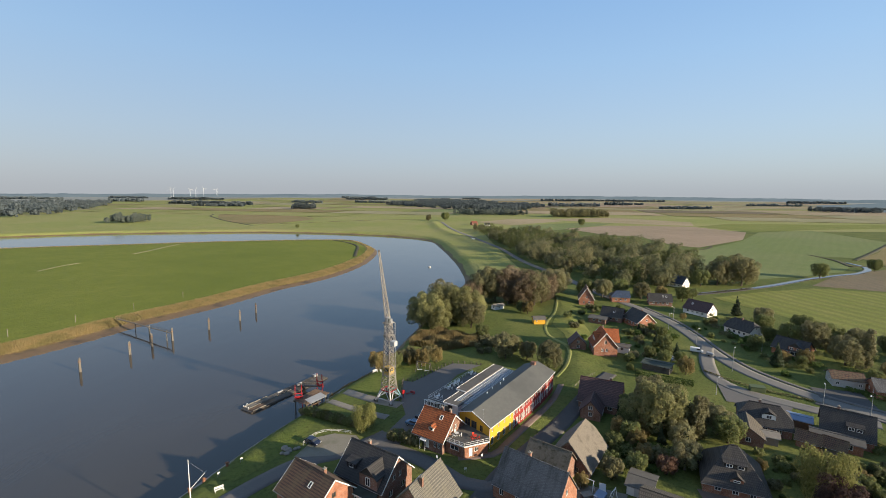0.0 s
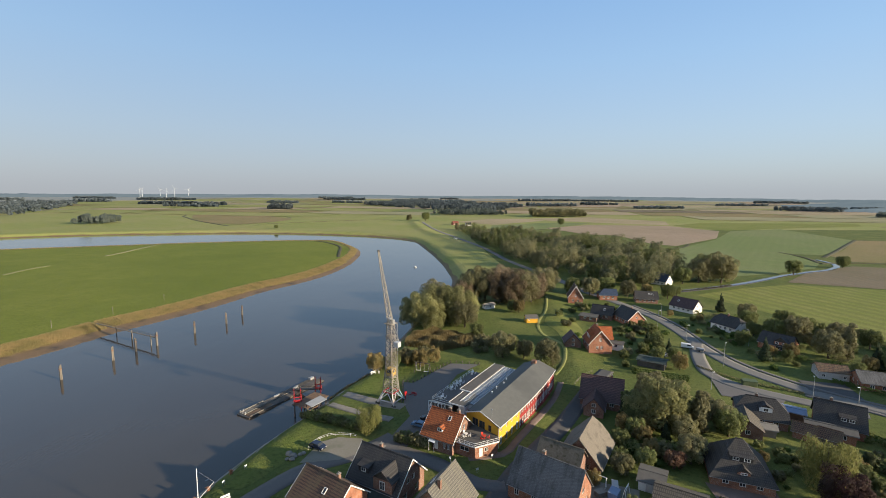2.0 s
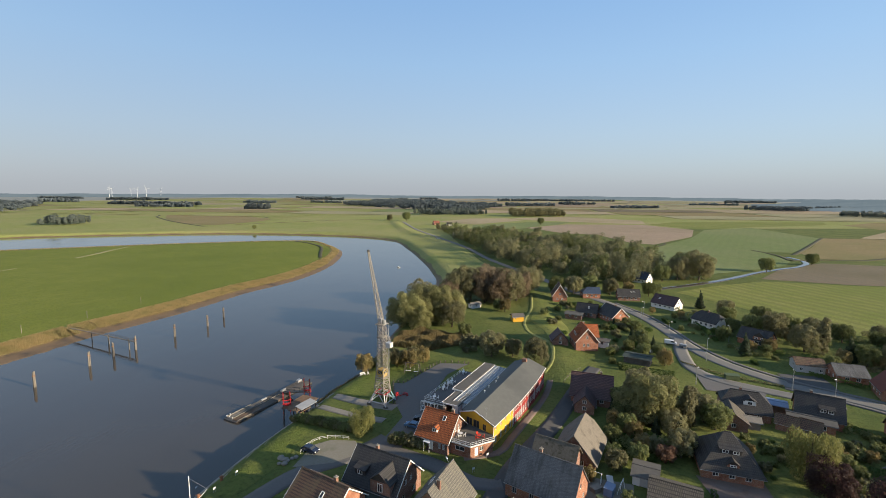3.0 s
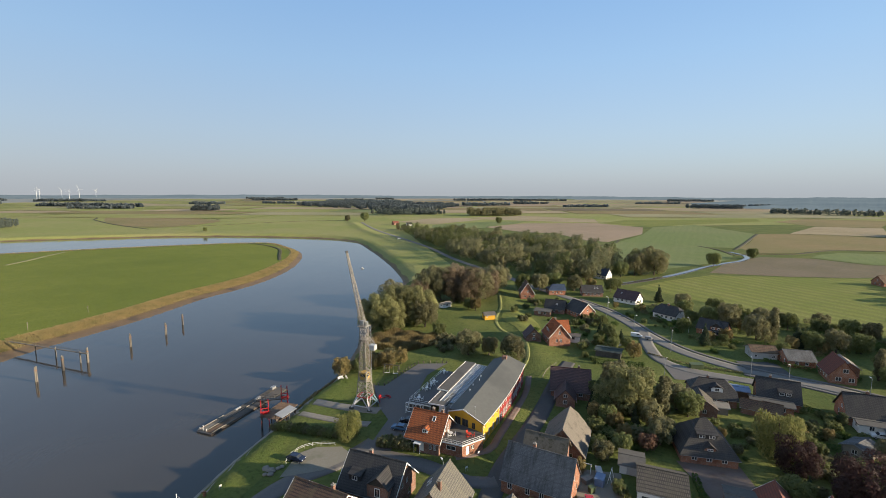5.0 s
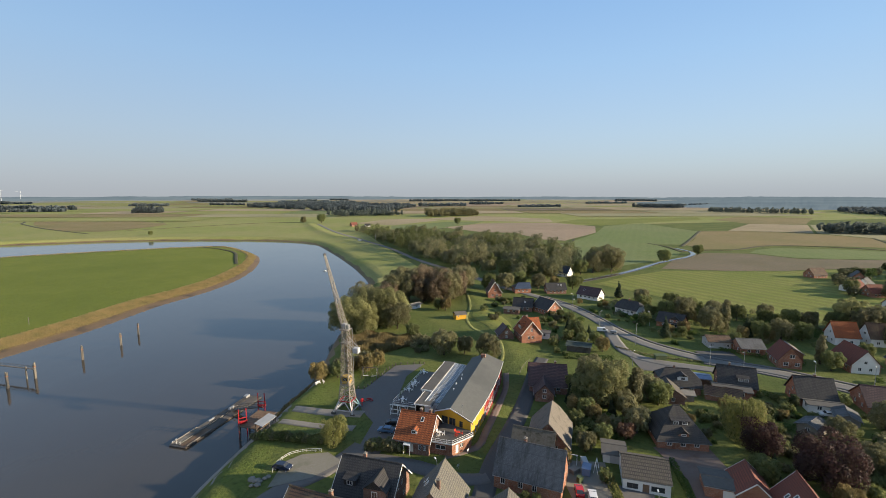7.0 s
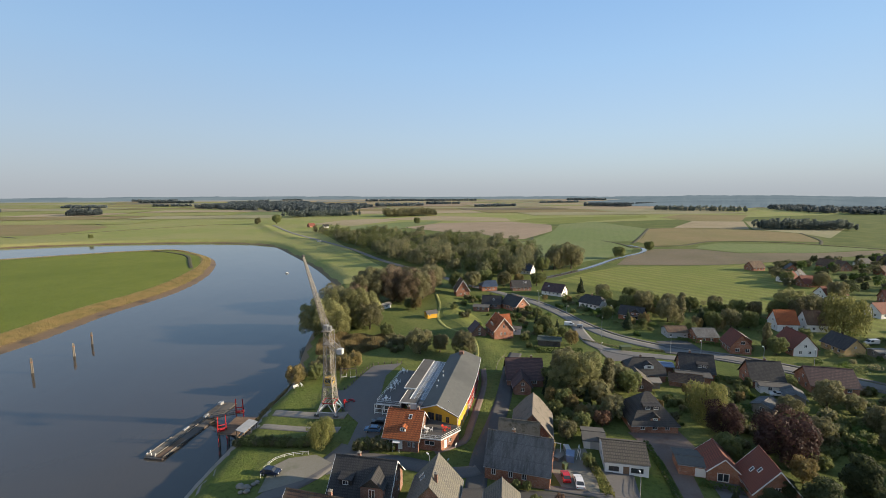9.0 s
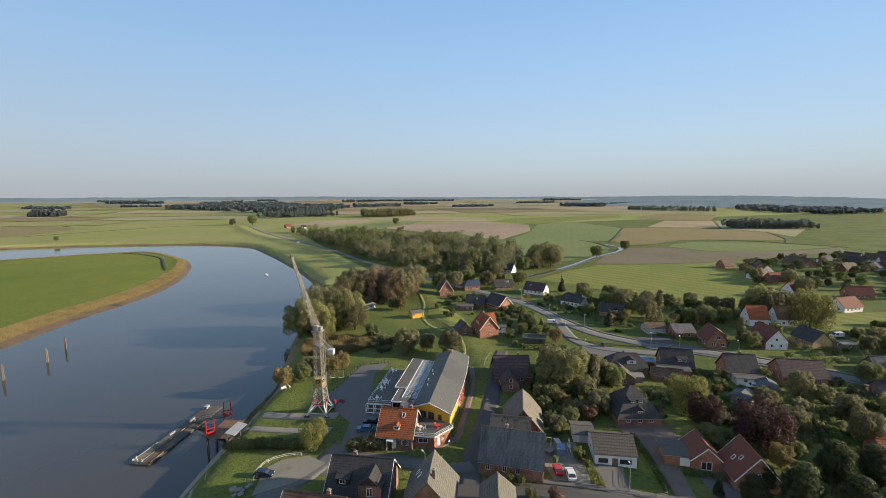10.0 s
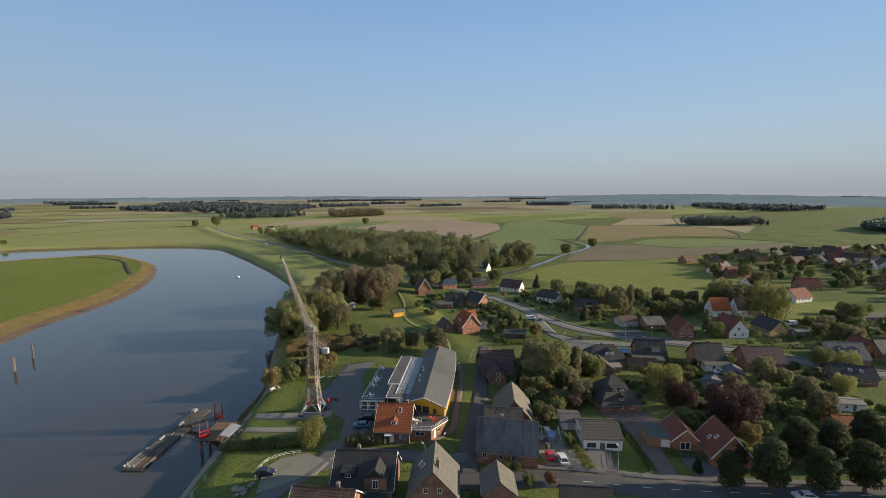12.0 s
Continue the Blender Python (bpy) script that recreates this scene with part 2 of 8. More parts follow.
M["fibre"] = bricks("grey_fibre_cement", (0.165, 0.17, 0.178), (0.2, 0.205, 0.21), (0.1, 0.102, 0.106), 0.18, 2.4, lichen=(0.048, 0.047, 0.044), bump=0.8)
M["fibre_light"] = bricks("weathered_fibre_cement", (0.15, 0.14, 0.122), (0.19, 0.178, 0.152), (0.08, 0.078, 0.072), 0.36, 0.36, lichen=(0.16, 0.15, 0.11), bump=0.6)
M["thatch"] = surface("old_thatch", (0.14, 0.124, 0.104), (0.19, 0.168, 0.142), 3.0, 0.95, 1.0, c3=(0.095, 0.088, 0.07), big=0.2)
M["thatch_dark"] = surface("mossy_thatch", (0.12, 0.105, 0.08), (0.17, 0.15, 0.12), 2.0, 0.95, 1.0, c3=(0.06, 0.055, 0.035), big=0.45)
M["hall_roof"] = surface("grey_roofing_felt", (0.11, 0.113, 0.105), (0.135, 0.136, 0.128), 1.0, 0.8, 0.1, c3=(0.095, 0.097, 0.092), big=0.08)
M["flat_roof"] = surface("flat_roof_felt", (0.1, 0.094, 0.085), (0.13, 0.122, 0.11), 1.0, 0.85, 0.2, c3=(0.085, 0.08, 0.072), big=0.15)
M["green_felt"] = surface("dark_green_roof_felt", (0.045, 0.06, 0.05), (0.06, 0.078, 0.064), 1.0, 0.8, 0.2)
# white turbines, greyed towards blue in the paint to suggest haze
M["turbine"] = surface("hazed_turbine_white", (0.5, 0.53, 0.56), (0.55, 0.58, 0.61), 0.2, 0.6, 0.0)
M["yellow"] = surface("yellow_render", (0.6, 0.33, 0.025), (0.66, 0.37, 0.035), 0.8, 0.8, 0.1, c3=(0.52, 0.29, 0.025))
M["red"] = surface("red_render", (0.24, 0.022, 0.02), (0.28, 0.03, 0.026), 0.8, 0.8, 0.1, c3=(0.2, 0.02, 0.018))
M["red_steel"] = surface("red_steel_paint", (0.36, 0.016, 0.018), (0.42, 0.022, 0.026), 1.0, 0.45, 0.1, c3=(0.3, 0.025, 0.025))
M["crane_grey"] = surface("faded_crane_paint", (0.28, 0.255, 0.215), (0.34, 0.31, 0.265), 0.8, 0.6, 0.2, c3=(0.2, 0.13, 0.08), big=0.3)
M["crane_pale"] = surface("pale_blue_grey_paint", (0.5, 0.5, 0.5), (0.58, 0.58, 0.58), 0.8, 0.6, 0.2, c3=(0.4, 0.27, 0.22), big=0.4)
M["crane_yellow"] = surface("crane_yellow_paint", (0.5, 0.33, 0.05), (0.56, 0.38, 0.08), 0.9, 0.5, 0.1, c3=(0.45, 0.3, 0.08))
M["crane_teal"] = surface("faded_teal_paint", (0.2, 0.36, 0.4), (0.26, 0.42, 0.46), 0.9, 0.6, 0.2, c3=(0.3, 0.2, 0.16), big=0.3)
M["rust"] = surface("rusty_steel", (0.2, 0.085, 0.045), (0.28, 0.13, 0.07), 1.2, 0.85, 0.4, c3=(0.11, 0.06, 0.04))
M["dark_steel"] = surface("dark_steel", (0.05, 0.05, 0.052), (0.08, 0.078, 0.075), 1.2, 0.55, 0.2, c3=(0.1, 0.07, 0.05))
M["galv"] = surface("galvanised_steel", (0.3, 0.31, 0.32), (0.38, 0.39, 0.4), 1.0, 0.5, 0.1, 0.3)
M["wood_dark"] = surface("weathered_timber", (0.085, 0.075, 0.065), (0.13, 0.115, 0.1), 1.5, 0.9, 0.5, c3=(0.055, 0.05, 0.045), each=0.3)
M["wood_pale"] = surface("grey_timber", (0.2, 0.18, 0.15), (0.26, 0.235, 0.2), 1.5, 0.9, 0.4, c3=(0.2, 0.18, 0.15), each=0.2)
M["wood_grey"] = surface("bleached_pile_timber", (0.14, 0.125, 0.105), (0.2, 0.18, 0.155), 1.5, 0.9, 0.5, c3=(0.09, 0.085, 0.07), each=0.25)
M["wood_brown"] = surface("brown_timber", (0.16, 0.1, 0.06), (0.21, 0.135, 0.085), 1.5, 0.85, 0.4, each=0.2)
M["bark"] = surface("bark", (0.075, 0.06, 0.045), (0.11, 0.09, 0.07), 2.5, 0.95, 0.8)
M["glass"] = pane_glass("window_glass", (0.045, 0.05, 0.055))
M["sky_glass"] = pane_glass("roof_glass", (0.2, 0.23, 0.26), 0.15)
M["blue_sheet"] = surface("blue_tarpaulin", (0.16, 0.22, 0.34), (0.2, 0.27, 0.4), 1.0, 0.5, 0.2)
M["blue_tile"] = bricks("blue_glazed_tile", (0.06, 0.085, 0.14), (0.08, 0.11, 0.17), (0.03, 0.04, 0.06), 0.36, 0.34, rough=0.35, bump=0.8)
M["rubber"] = surface("tyre_rubber", (0.02, 0.02, 0.02), (0.03, 0.03, 0.03), 5.0, 0.9, 0.1)
M["plastic_red"] = surface("red_plastic", (0.6, 0.05, 0.03), (0.66, 0.07, 0.04), 2.0, 0.45, 0.0)
M["green_box"] = surface("green_box_paint", (0.07, 0.1, 0.045), (0.1, 0.13, 0.06), 1.0, 0.6, 0.1)
for nm, c in (("car_navy", (0.018, 0.025, 0.05)), ("car_blue", (0.07, 0.14, 0.25)), ("car_black", (0.015, 0.016, 0.02)), ("car_red", (0.5, 0.02, 0.02)), ("car_white", (0.74, 0.74, 0.73)), ("car_silver", (0.5, 0.51, 0.52))):
    M[nm] = surface(nm, c, [1.1 * v for v in c], 1.0, 0.25, 0.0, c3=[0.9 * v for v in c], spec=0.6)
# most leaf colours hold added blue that stands in for hazy air
M["leaf_green"] = leaves("green_leaves", (0.113, 0.136, 0.0503), (0.184, 0.203, 0.0787), (0.126, 0.136, 0.0567))
M["leaf_olive"] = leaves("olive_leaves", (0.148, 0.146, 0.0738), (0.228, 0.222, 0.118), (0.161, 0.146, 0.0812))
M["leaf_autumn"] = leaves("autumn_leaves", (0.195, 0.154, 0.0622), (0.273, 0.208, 0.0932), (0.156, 0.147, 0.0622))
M["leaf_rust"] = leaves("rust_leaves", (0.138, 0.0805, 0.0561), (0.184, 0.109, 0.0772), (0.115, 0.0862, 0.0631))
M["leaf_purple"] = leaves("copper_beech_leaves", (0.045, 0.027, 0.0268), (0.075, 0.042, 0.039), (0.04, 0.03, 0.0244))
M["leaf_willow"] = leaves("willow_leaves", (0.16, 0.17, 0.0549), (0.22, 0.21, 0.0793), (0.13, 0.145, 0.0488))
M["leaf_grey"] = leaves("silver_willow_leaves", (0.213, 0.215, 0.0938), (0.298, 0.288, 0.132), (0.181, 0.187, 0.0773))
M["leaf_dark"] = leaves("conifer_needles", (0.0325, 0.0494, 0.0285), (0.0585, 0.078, 0.0396), (0.039, 0.0546, 0.0285))
M["leaf_street"] = leaves("street_tree_leaves", (0.0408, 0.053, 0.0249), (0.0714, 0.0867, 0.0373), (0.051, 0.0612, 0.0274))
M["leaf_hedge"] = leaves("hedge_leaves", (0.06, 0.1, 0.0244), (0.1, 0.14, 0.0366), (0.05, 0.085, 0.0244))
M["leaf_forest"] = leaves("forest_leaves", (0.0822, 0.0954, 0.0501), (0.158, 0.162, 0.0859), (0.112, 0.108, 0.0608))
M["leaf_dome"] = leaves("brown_grey_leaves", (0.194, 0.149, 0.0975), (0.279, 0.213, 0.142), (0.168, 0.134, 0.0886))
# distance haze is painted into the next two leaf colours, stronger in the second
M["leaf_far"] = leaves("haze_tinted_foliage", (0.119, 0.145, 0.13), (0.15, 0.176, 0.155), (0.124, 0.15, 0.134))
M["leaf_pale"] = leaves("hazed_pale_foliage", (0.106, 0.133, 0.143), (0.121, 0.149, 0.16), (0.113, 0.14, 0.151))
M["reed"] = leaves("dry_reed", (0.25, 0.194, 0.0938), (0.338, 0.256, 0.125), (0.188, 0.169, 0.0725))


def water_material():
    m, nt, b, tc = _start("river_water", 0.06, 0.0, 0.75)
    b.inputs["IOR"].default_value = 1.33
    big = _noise(nt, tc.outputs["Object"], 0.012, 4.0)
    nt.links.new(_mix(nt, (0.05, 0.044, 0.036), (0.04, 0.036, 0.031), _ramp(nt, big, 0.35, 0.65)), b.inputs["Base Color"])
    mp = nt.nodes.new("ShaderNodeMapping")
    mp.inputs["Rotation"].default_value, mp.inputs["Scale"].default_value = (0, 0, radians(30)), (1.0, 0.4, 1.0)
    nt.links.new(tc.outputs["Object"], mp.inputs[0])
    fine = _noise(nt, mp.outputs[0], 0.9, 3.0)
    swell = _noise(nt, mp.outputs[0], 0.12, 2.0)
    add = nt.nodes.new("ShaderNodeMath")
    add.operation = "MULTIPLY_ADD"
    add.inputs[1].default_value = 2.5
    nt.links.new(swell, add.inputs[0])
    nt.links.new(fine, add.inputs[2])
    gust = _ramp(nt, _noise(nt, mp.outputs[0], 0.035, 3.0), 0.42, 0.62)
    lift = nt.nodes.new("ShaderNodeMath")
    lift.operation = "MULTIPLY_ADD"
    lift.inputs[1].default_value, lift.inputs[2].default_value = 0.75, 0.45
    nt.links.new(gust, lift.inputs[0])
    wave = nt.nodes.new("ShaderNodeMath")
    wave.operation = "MULTIPLY"
    nt.links.new(add.outputs[0], wave.inputs[0])
    nt.links.new(lift.outputs[0], wave.inputs[1])
    _bump(nt, b, wave.outputs[0], 0.3, 0.12)
    return m


M["water"] = water_material()

# ---- the lie of the land ----
WATER = -4.0


def smooth_line(pts, step=6.0, closed=False):
    """A flowing line through plan points."""
    p = [Vector((*q[:2], 0)) for q in pts]
    res = []
    n = len(p)
    for i in range(n - 1):
        a, b, c, d = p[max(i - 1, 0)], p[i], p[i + 1], p[min(i + 2, n - 1)]
        k = max(2, int((c - b).length / step))
        for j in range(k):
            t = j / k
            res.append(0.5 * ((2 * b) + (c - a) * t + (2 * a - 5 * b + 4 * c - d) * t * t + (3 * b - a - 3 * c + d) * t ** 3))
    res.append(p[-1])
    return [(v.x, v.y) for v in res]


RIGHT_BANK = smooth_line([(-90, -60), (-75, 40), (-64, 75), (-58, 91), (-50.5, 112), (-43, 128), (-35.5, 145), (-26, 164), (-15, 212), (0, 268), (14, 328), (13, 385),
                          (8, 440), (-4, 530), (-23, 628), (-65, 683), (-130, 715), (-230, 742), (-337, 743), (-518, 699), (-640, 632), (-900, 480), (-1300, 300)])
LEFT_BANK = smooth_line([(-1300, 190), (-900, 350), (-640, 440), (-500, 500), (-402, 540), (-288, 587), (-180, 617), (-125, 612), (-98, 568), (-80, 520), (-73.5, 462), (-76.5, 404),
                         (-86, 359), (-99, 328), (-112, 305), (-122, 277), (-130, 255), (-137, 241), (-144, 227), (-151, 214), (-159, 190), (-167, 172), (-174, 159), (-190, 120), (-212, 60), (-245, -60)])


def mudflat(y):
    """Width of the flat wet mud before the near meadow's bank."""
    return np.interp(y, [180, 250, 320, 385, 465, 520], [8.5, 8.0, 7.0, 6.0, 3.0, 0.5])



DYKE = smooth_line([(-4, 98), (8, 101), (17, 108), (29, 121), (40, 137), (49, 160), (57, 200), (66, 262), (64, 330), (52, 420), (45, 520), (20, 640), (-10, 800), (-30, 1000)])


def seg_dist(X, Y, line):
    P = np.array(line)
    A, B = P[:-1], P[1:]
    if X.size <= 400:
        x, y = X.reshape(-1, 1), Y.reshape(-1, 1)
        d = B - A
        t = np.clip(((x - A[:, 0]) * d[:, 0] + (y - A[:, 1]) * d[:, 1]) / ((d ** 2).sum(1) + 1e-9), 0, 1)
        return np.sqrt(((x - A[:, 0] - t * d[:, 0]) ** 2 + (y - A[:, 1] - t * d[:, 1]) ** 2).min(1)).reshape(X.shape)
    best = np.full(X.shape, 1e9)
    for (ax, ay), (bx, by) in zip(A, B):
        dx, dy = bx - ax, by - ay
        t = np.clip(((X - ax) * dx + (Y - ay) * dy) / (dx * dx + dy * dy + 1e-9), 0, 1)
        best = np.minimum(best, (X - ax - t * dx) ** 2 + (Y - ay - t * dy) ** 2)
    return np.sqrt(best)


def inside(X, Y, poly):
    P = np.array(poly)
    if X.size <= 400:
        x, y = X.reshape(-1, 1), Y.reshape(-1, 1)
        Q = np.roll(P, 1, 0)
        dy = np.where(Q[:, 1] == P[:, 1], 1e-12, Q[:, 1] - P[:, 1])
        hit = ((P[:, 1] > y) != (Q[:, 1] > y)) & (x < (Q[:, 0] - P[:, 0]) * (y - P[:, 1]) / dy + P[:, 0])
        return (hit.sum(1) % 2 == 1).reshape(X.shape)
    res = np.zeros(X.shape, bool)
    j = len(P) - 1
    for i in range(len(P)):
        (xi, yi), (xj, yj) = P[i], P[j]
        if yi != yj:
            res ^= ((yi > Y) != (yj > Y)) & (X < (xj - xi) * (Y - yi) / (yj - yi) + xi)
        j = i
    return res


RIVER = RIGHT_BANK + LEFT_BANK


def skyline(bear):
    """Height of the far country by bearing, set to meet the horizon line in the camera's view; a low wooded ridge
    stands to the east.
    """
    return np.interp(bear, [-60, -40, -10, 20, 34, 42, 50, 56, 62, 68, 76, 100], [32, 36, 44, 42, 37, 30, 40, 42, 34, 20, 10, 8])


def land(X, Y):
    """Height of the ground; also distance to the water's edge (minus in the river) and which shore."""
    X, Y = np.asarray(X, float), np.asarray(Y, float)
    dr, dl = seg_dist(X, Y, RIGHT_BANK), seg_dist(X, Y, LEFT_BANK)
    wet = inside(X, Y, RIVER)
    left = dl < dr
    d = np.minimum(dr, dl) * np.where(wet, -1, 1)
    level = np.where(left, -1.3, 0.0)
    width = np.where(left, 10.0, np.where(Y > 340, 13.0, 6.0))
    flat = np.where(left, mudflat(Y), 0.0)
    s = np.clip((d - flat) / width, 0, 1)
    low = WATER + 0.35 * np.clip(d / (flat + 0.01), 0, 1) * (flat > 0)
    z = low + (level - low) * (s * s * (3 - 2 * s) * 0.45 + s * 0.55)
    z = np.where(d < 0, WATER + np.maximum(d * 0.5, -3.0), z)
    dry = np.where(left, 0, np.clip((d - 4) / 14, 0, 1))
    knoll = 1.9 * np.exp(-((((X - 6) / 23) ** 2 + ((Y - 122) / 34) ** 2) ** 2))
    knoll = np.maximum(knoll, 0.9 * np.exp(-((((X - 15) / 30) ** 2 + ((Y - 80) / 24) ** 2) ** 2)))
    dd = seg_dist(X, Y, DYKE)
    rise = np.clip((Y - 215) / 60, 0, 1)
    bank = (1.0 + 0.9 * rise) * np.exp(-((dd / (5.5 + 4.5 * rise)) ** 2))
    z = z + dry * np.maximum(knoll, bank)
    r = np.hypot(X, Y)
    far = np.clip((r - 2600) / 2300, 0, 1)
    bear = np.degrees(np.arctan2(X, Y))
    z = z + far ** 1.6 * 0.3 * skyline(bear)
    return z, d, left


def gz(x, y):
    return float(land(np.array([x]), np.array([y]))[0][0])


def axis(lo, hi, step, end_lo, end_hi, grow=1.12):
    v = list(np.arange(lo, hi + 0.1, step))
    s = step
    while v[-1] < end_hi:
        s *= grow
        v.append(v[-1] + s)
    s = step
    while v[0] > end_lo:
        s *= grow
        v.insert(0, v[0] - s)
    return np.array(v)


def mesh_np(name, verts, faces, mats=(), index=None, smooth=False):
    """A mesh from arrays: verts (n, 3), faces (m, 3 or 4)."""
    me = bpy.data.meshes.new(name)
    verts, faces = np.asarray(verts, np.float32), np.asarray(faces, np.int32)
    k = faces.shape[1]
    me.vertices.add(len(verts))
    me.vertices.foreach_set("co", verts.ravel())
    me.loops.add(faces.size)
    me.loops.foreach_set("vertex_index", faces.ravel())
    me.polygons.add(len(faces))
    me.polygons.foreach_set("loop_start", np.arange(0, faces.size, k, dtype=np.int32))
    for m in mats:
        me.materials.append(m)
    if index is not None:
        me.polygons.foreach_set("material_index", np.asarray(index, np.int32))
    if smooth:
        me.polygons.foreach_set("use_smooth", np.ones(len(faces), bool))
    me.update(calc_edges=True)
    return me


def build_ground():
    gx, gy = axis(-240, 190, 2.5, -5200, 5200, 1.03), axis(62, 360, 2.5, -600, 5200, 1.016)
    X, Y = np.meshgrid(gx, gy)
    Z, D, left = land(X, Y)
    nx, ny = len(gx), len(gy)
    Z = np.where((D < 14) & (~left) & (Y > 330), Z - 2.5, Z)   # the far bank has a strip of its own
    i = np.arange(nx * ny).reshape(ny, nx)
    verts = np.stack([X, Y, Z], -1).reshape(-1, 3)
    faces = np.stack([i[:-1, :-1], i[:-1, 1:], i[1:, 1:], i[1:, :-1]], -1).reshape(-1, 4)
    mid = lambda A: (A[:-1, :-1] + A[1:, 1:] + A[:-1, 1:] + A[1:, :-1]).ravel() / 4
    d, lf, yy, xx = mid(D), mid(left.astype(float)) > 0.5, mid(Y), mid(X)
    idx = np.zeros(len(faces), int)
    idx[lf] = 1
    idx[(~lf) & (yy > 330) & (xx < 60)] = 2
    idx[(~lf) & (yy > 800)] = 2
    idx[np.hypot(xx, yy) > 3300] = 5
    flat = mudflat(yy)
    idx[lf & (d < 11.5 + flat)] = 3
    idx[(~lf) & (yy > 300) & (d < 3)] = 3
    idx[d < 2.6] = 4
    idx[lf & (d < 2.4 + flat)] = 4
    idx[(~lf) & (yy < 170) & (d < 4.5)] = 6
    me = mesh_np("ground", verts, faces, [M["grass"], M["meadow"], M["far_grass"], M["dry_bank"], M["mud"], M["far_haze_floor"], M["stone_bank"]], idx, True)
    tagged(new("ground", me), "green riverside grassland with muddy reed banks", "ground", kind="structure")


build_ground()


def far_bank():
    """The far shore in finer steps: mud at the water, dry grass above, then the meadow."""
    line = np.array([p for p in smooth_line(RIGHT_BANK[::2], 4.0) if p[1] > 318 and p[0] > -700])
    tan = np.gradient(line, axis=0)
    tan /= np.linalg.norm(tan, axis=1)[:, None] + 1e-9
    nor = np.stack([tan[:, 1], -tan[:, 0]], -1)
    wob = 0.7 * np.sin(np.arange(len(line)) * 0.37) + 0.6 * np.sin(np.arange(len(line)) * 0.91 + 1)
    offs = np.array([-4, -1.5, 0, 1.2, 2.4, 3.6, 5, 6.5, 8, 11, 16, 24, 33, 42.0])
    ww = np.where((offs > 0) & (offs < 12), 1.0, 0.0)
    P = line[:, None] + nor[:, None] * (offs[None] + wob[:, None] * ww[None])[..., None]
    Z = land(P[..., 0], P[..., 1])[0] + 0.08
    Z[:, -1] -= 0.5
    k = len(offs)
    i = np.arange(len(line) * k).reshape(-1, k)
    faces = np.stack([i[:-1, :-1], i[1:, :-1], i[1:, 1:], i[:-1, 1:]], -1).reshape(-1, 4)
    kind = np.tile(np.array([1, 1, 1, 2, 2, 0, 0, 0, 0, 0, 0, 0, 0]), len(line) - 1)
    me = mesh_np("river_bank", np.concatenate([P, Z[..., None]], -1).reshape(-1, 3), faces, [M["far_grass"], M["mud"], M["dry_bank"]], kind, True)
    tagged(new("river_bank", me), "far river bank with brown mud and dry grass edge", "bank", kind="structure")


far_bank()


def build_water():
    gx, gy = np.linspace(-1400, 120, 60), np.linspace(-100, 820, 50)
    X, Y = np.meshgrid(gx, gy)
    i = np.arange(3000).reshape(50, 60)
    me = mesh_np("water", np.stack([X, Y, 0 * X + WATER], -1).reshape(-1, 3), np.stack([i[:-1, :-1], i[:-1, 1:], i[1:, 1:], i[1:, :-1]], -1).reshape(-1, 4), [M["water"]])
    tagged(new("water", me), "calm blue-brown river water with light ripples", "water", kind="structure")


build_water()


def ribbon(name, pts, width, mat, lift=0.1, label="", category="road", across=4):
    """A strip along a flowing line, laid on the ground, with a lip at each side."""
    line = np.array(smooth_line(pts, 3.0))
    tan = np.gradient(line, axis=0)
    tan /= np.linalg.norm(tan, axis=1)[:, None] + 1e-9
    nor = np.stack([-tan[:, 1], tan[:, 0]], -1)
    offs = np.linspace(-0.5, 0.5, across) * width
    P = line[:, None] + nor[:, None] * offs[None, :, None]
    Z = land(P[..., 0], P[..., 1])[0] + lift
    V = np.concatenate([P, Z[..., None]], -1)
    low = V.copy()
    low[..., 2] -= 0.4
    V = np.concatenate([low[:, :1], V, low[:, -1:]], 1)
    k = V.shape[1]
    i = np.arange(V.shape[0] * k).reshape(-1, k)
    faces = np.stack([i[:-1, :-1], i[:-1, 1:], i[1:, 1:], i[1:, :-1]], -1).reshape(-1, 4)[:, ::-1]
    ob = new(name, mesh_np(name, V.reshape(-1, 3), faces, [mat]))
    return tagged(ob, label, category, kind="structure")


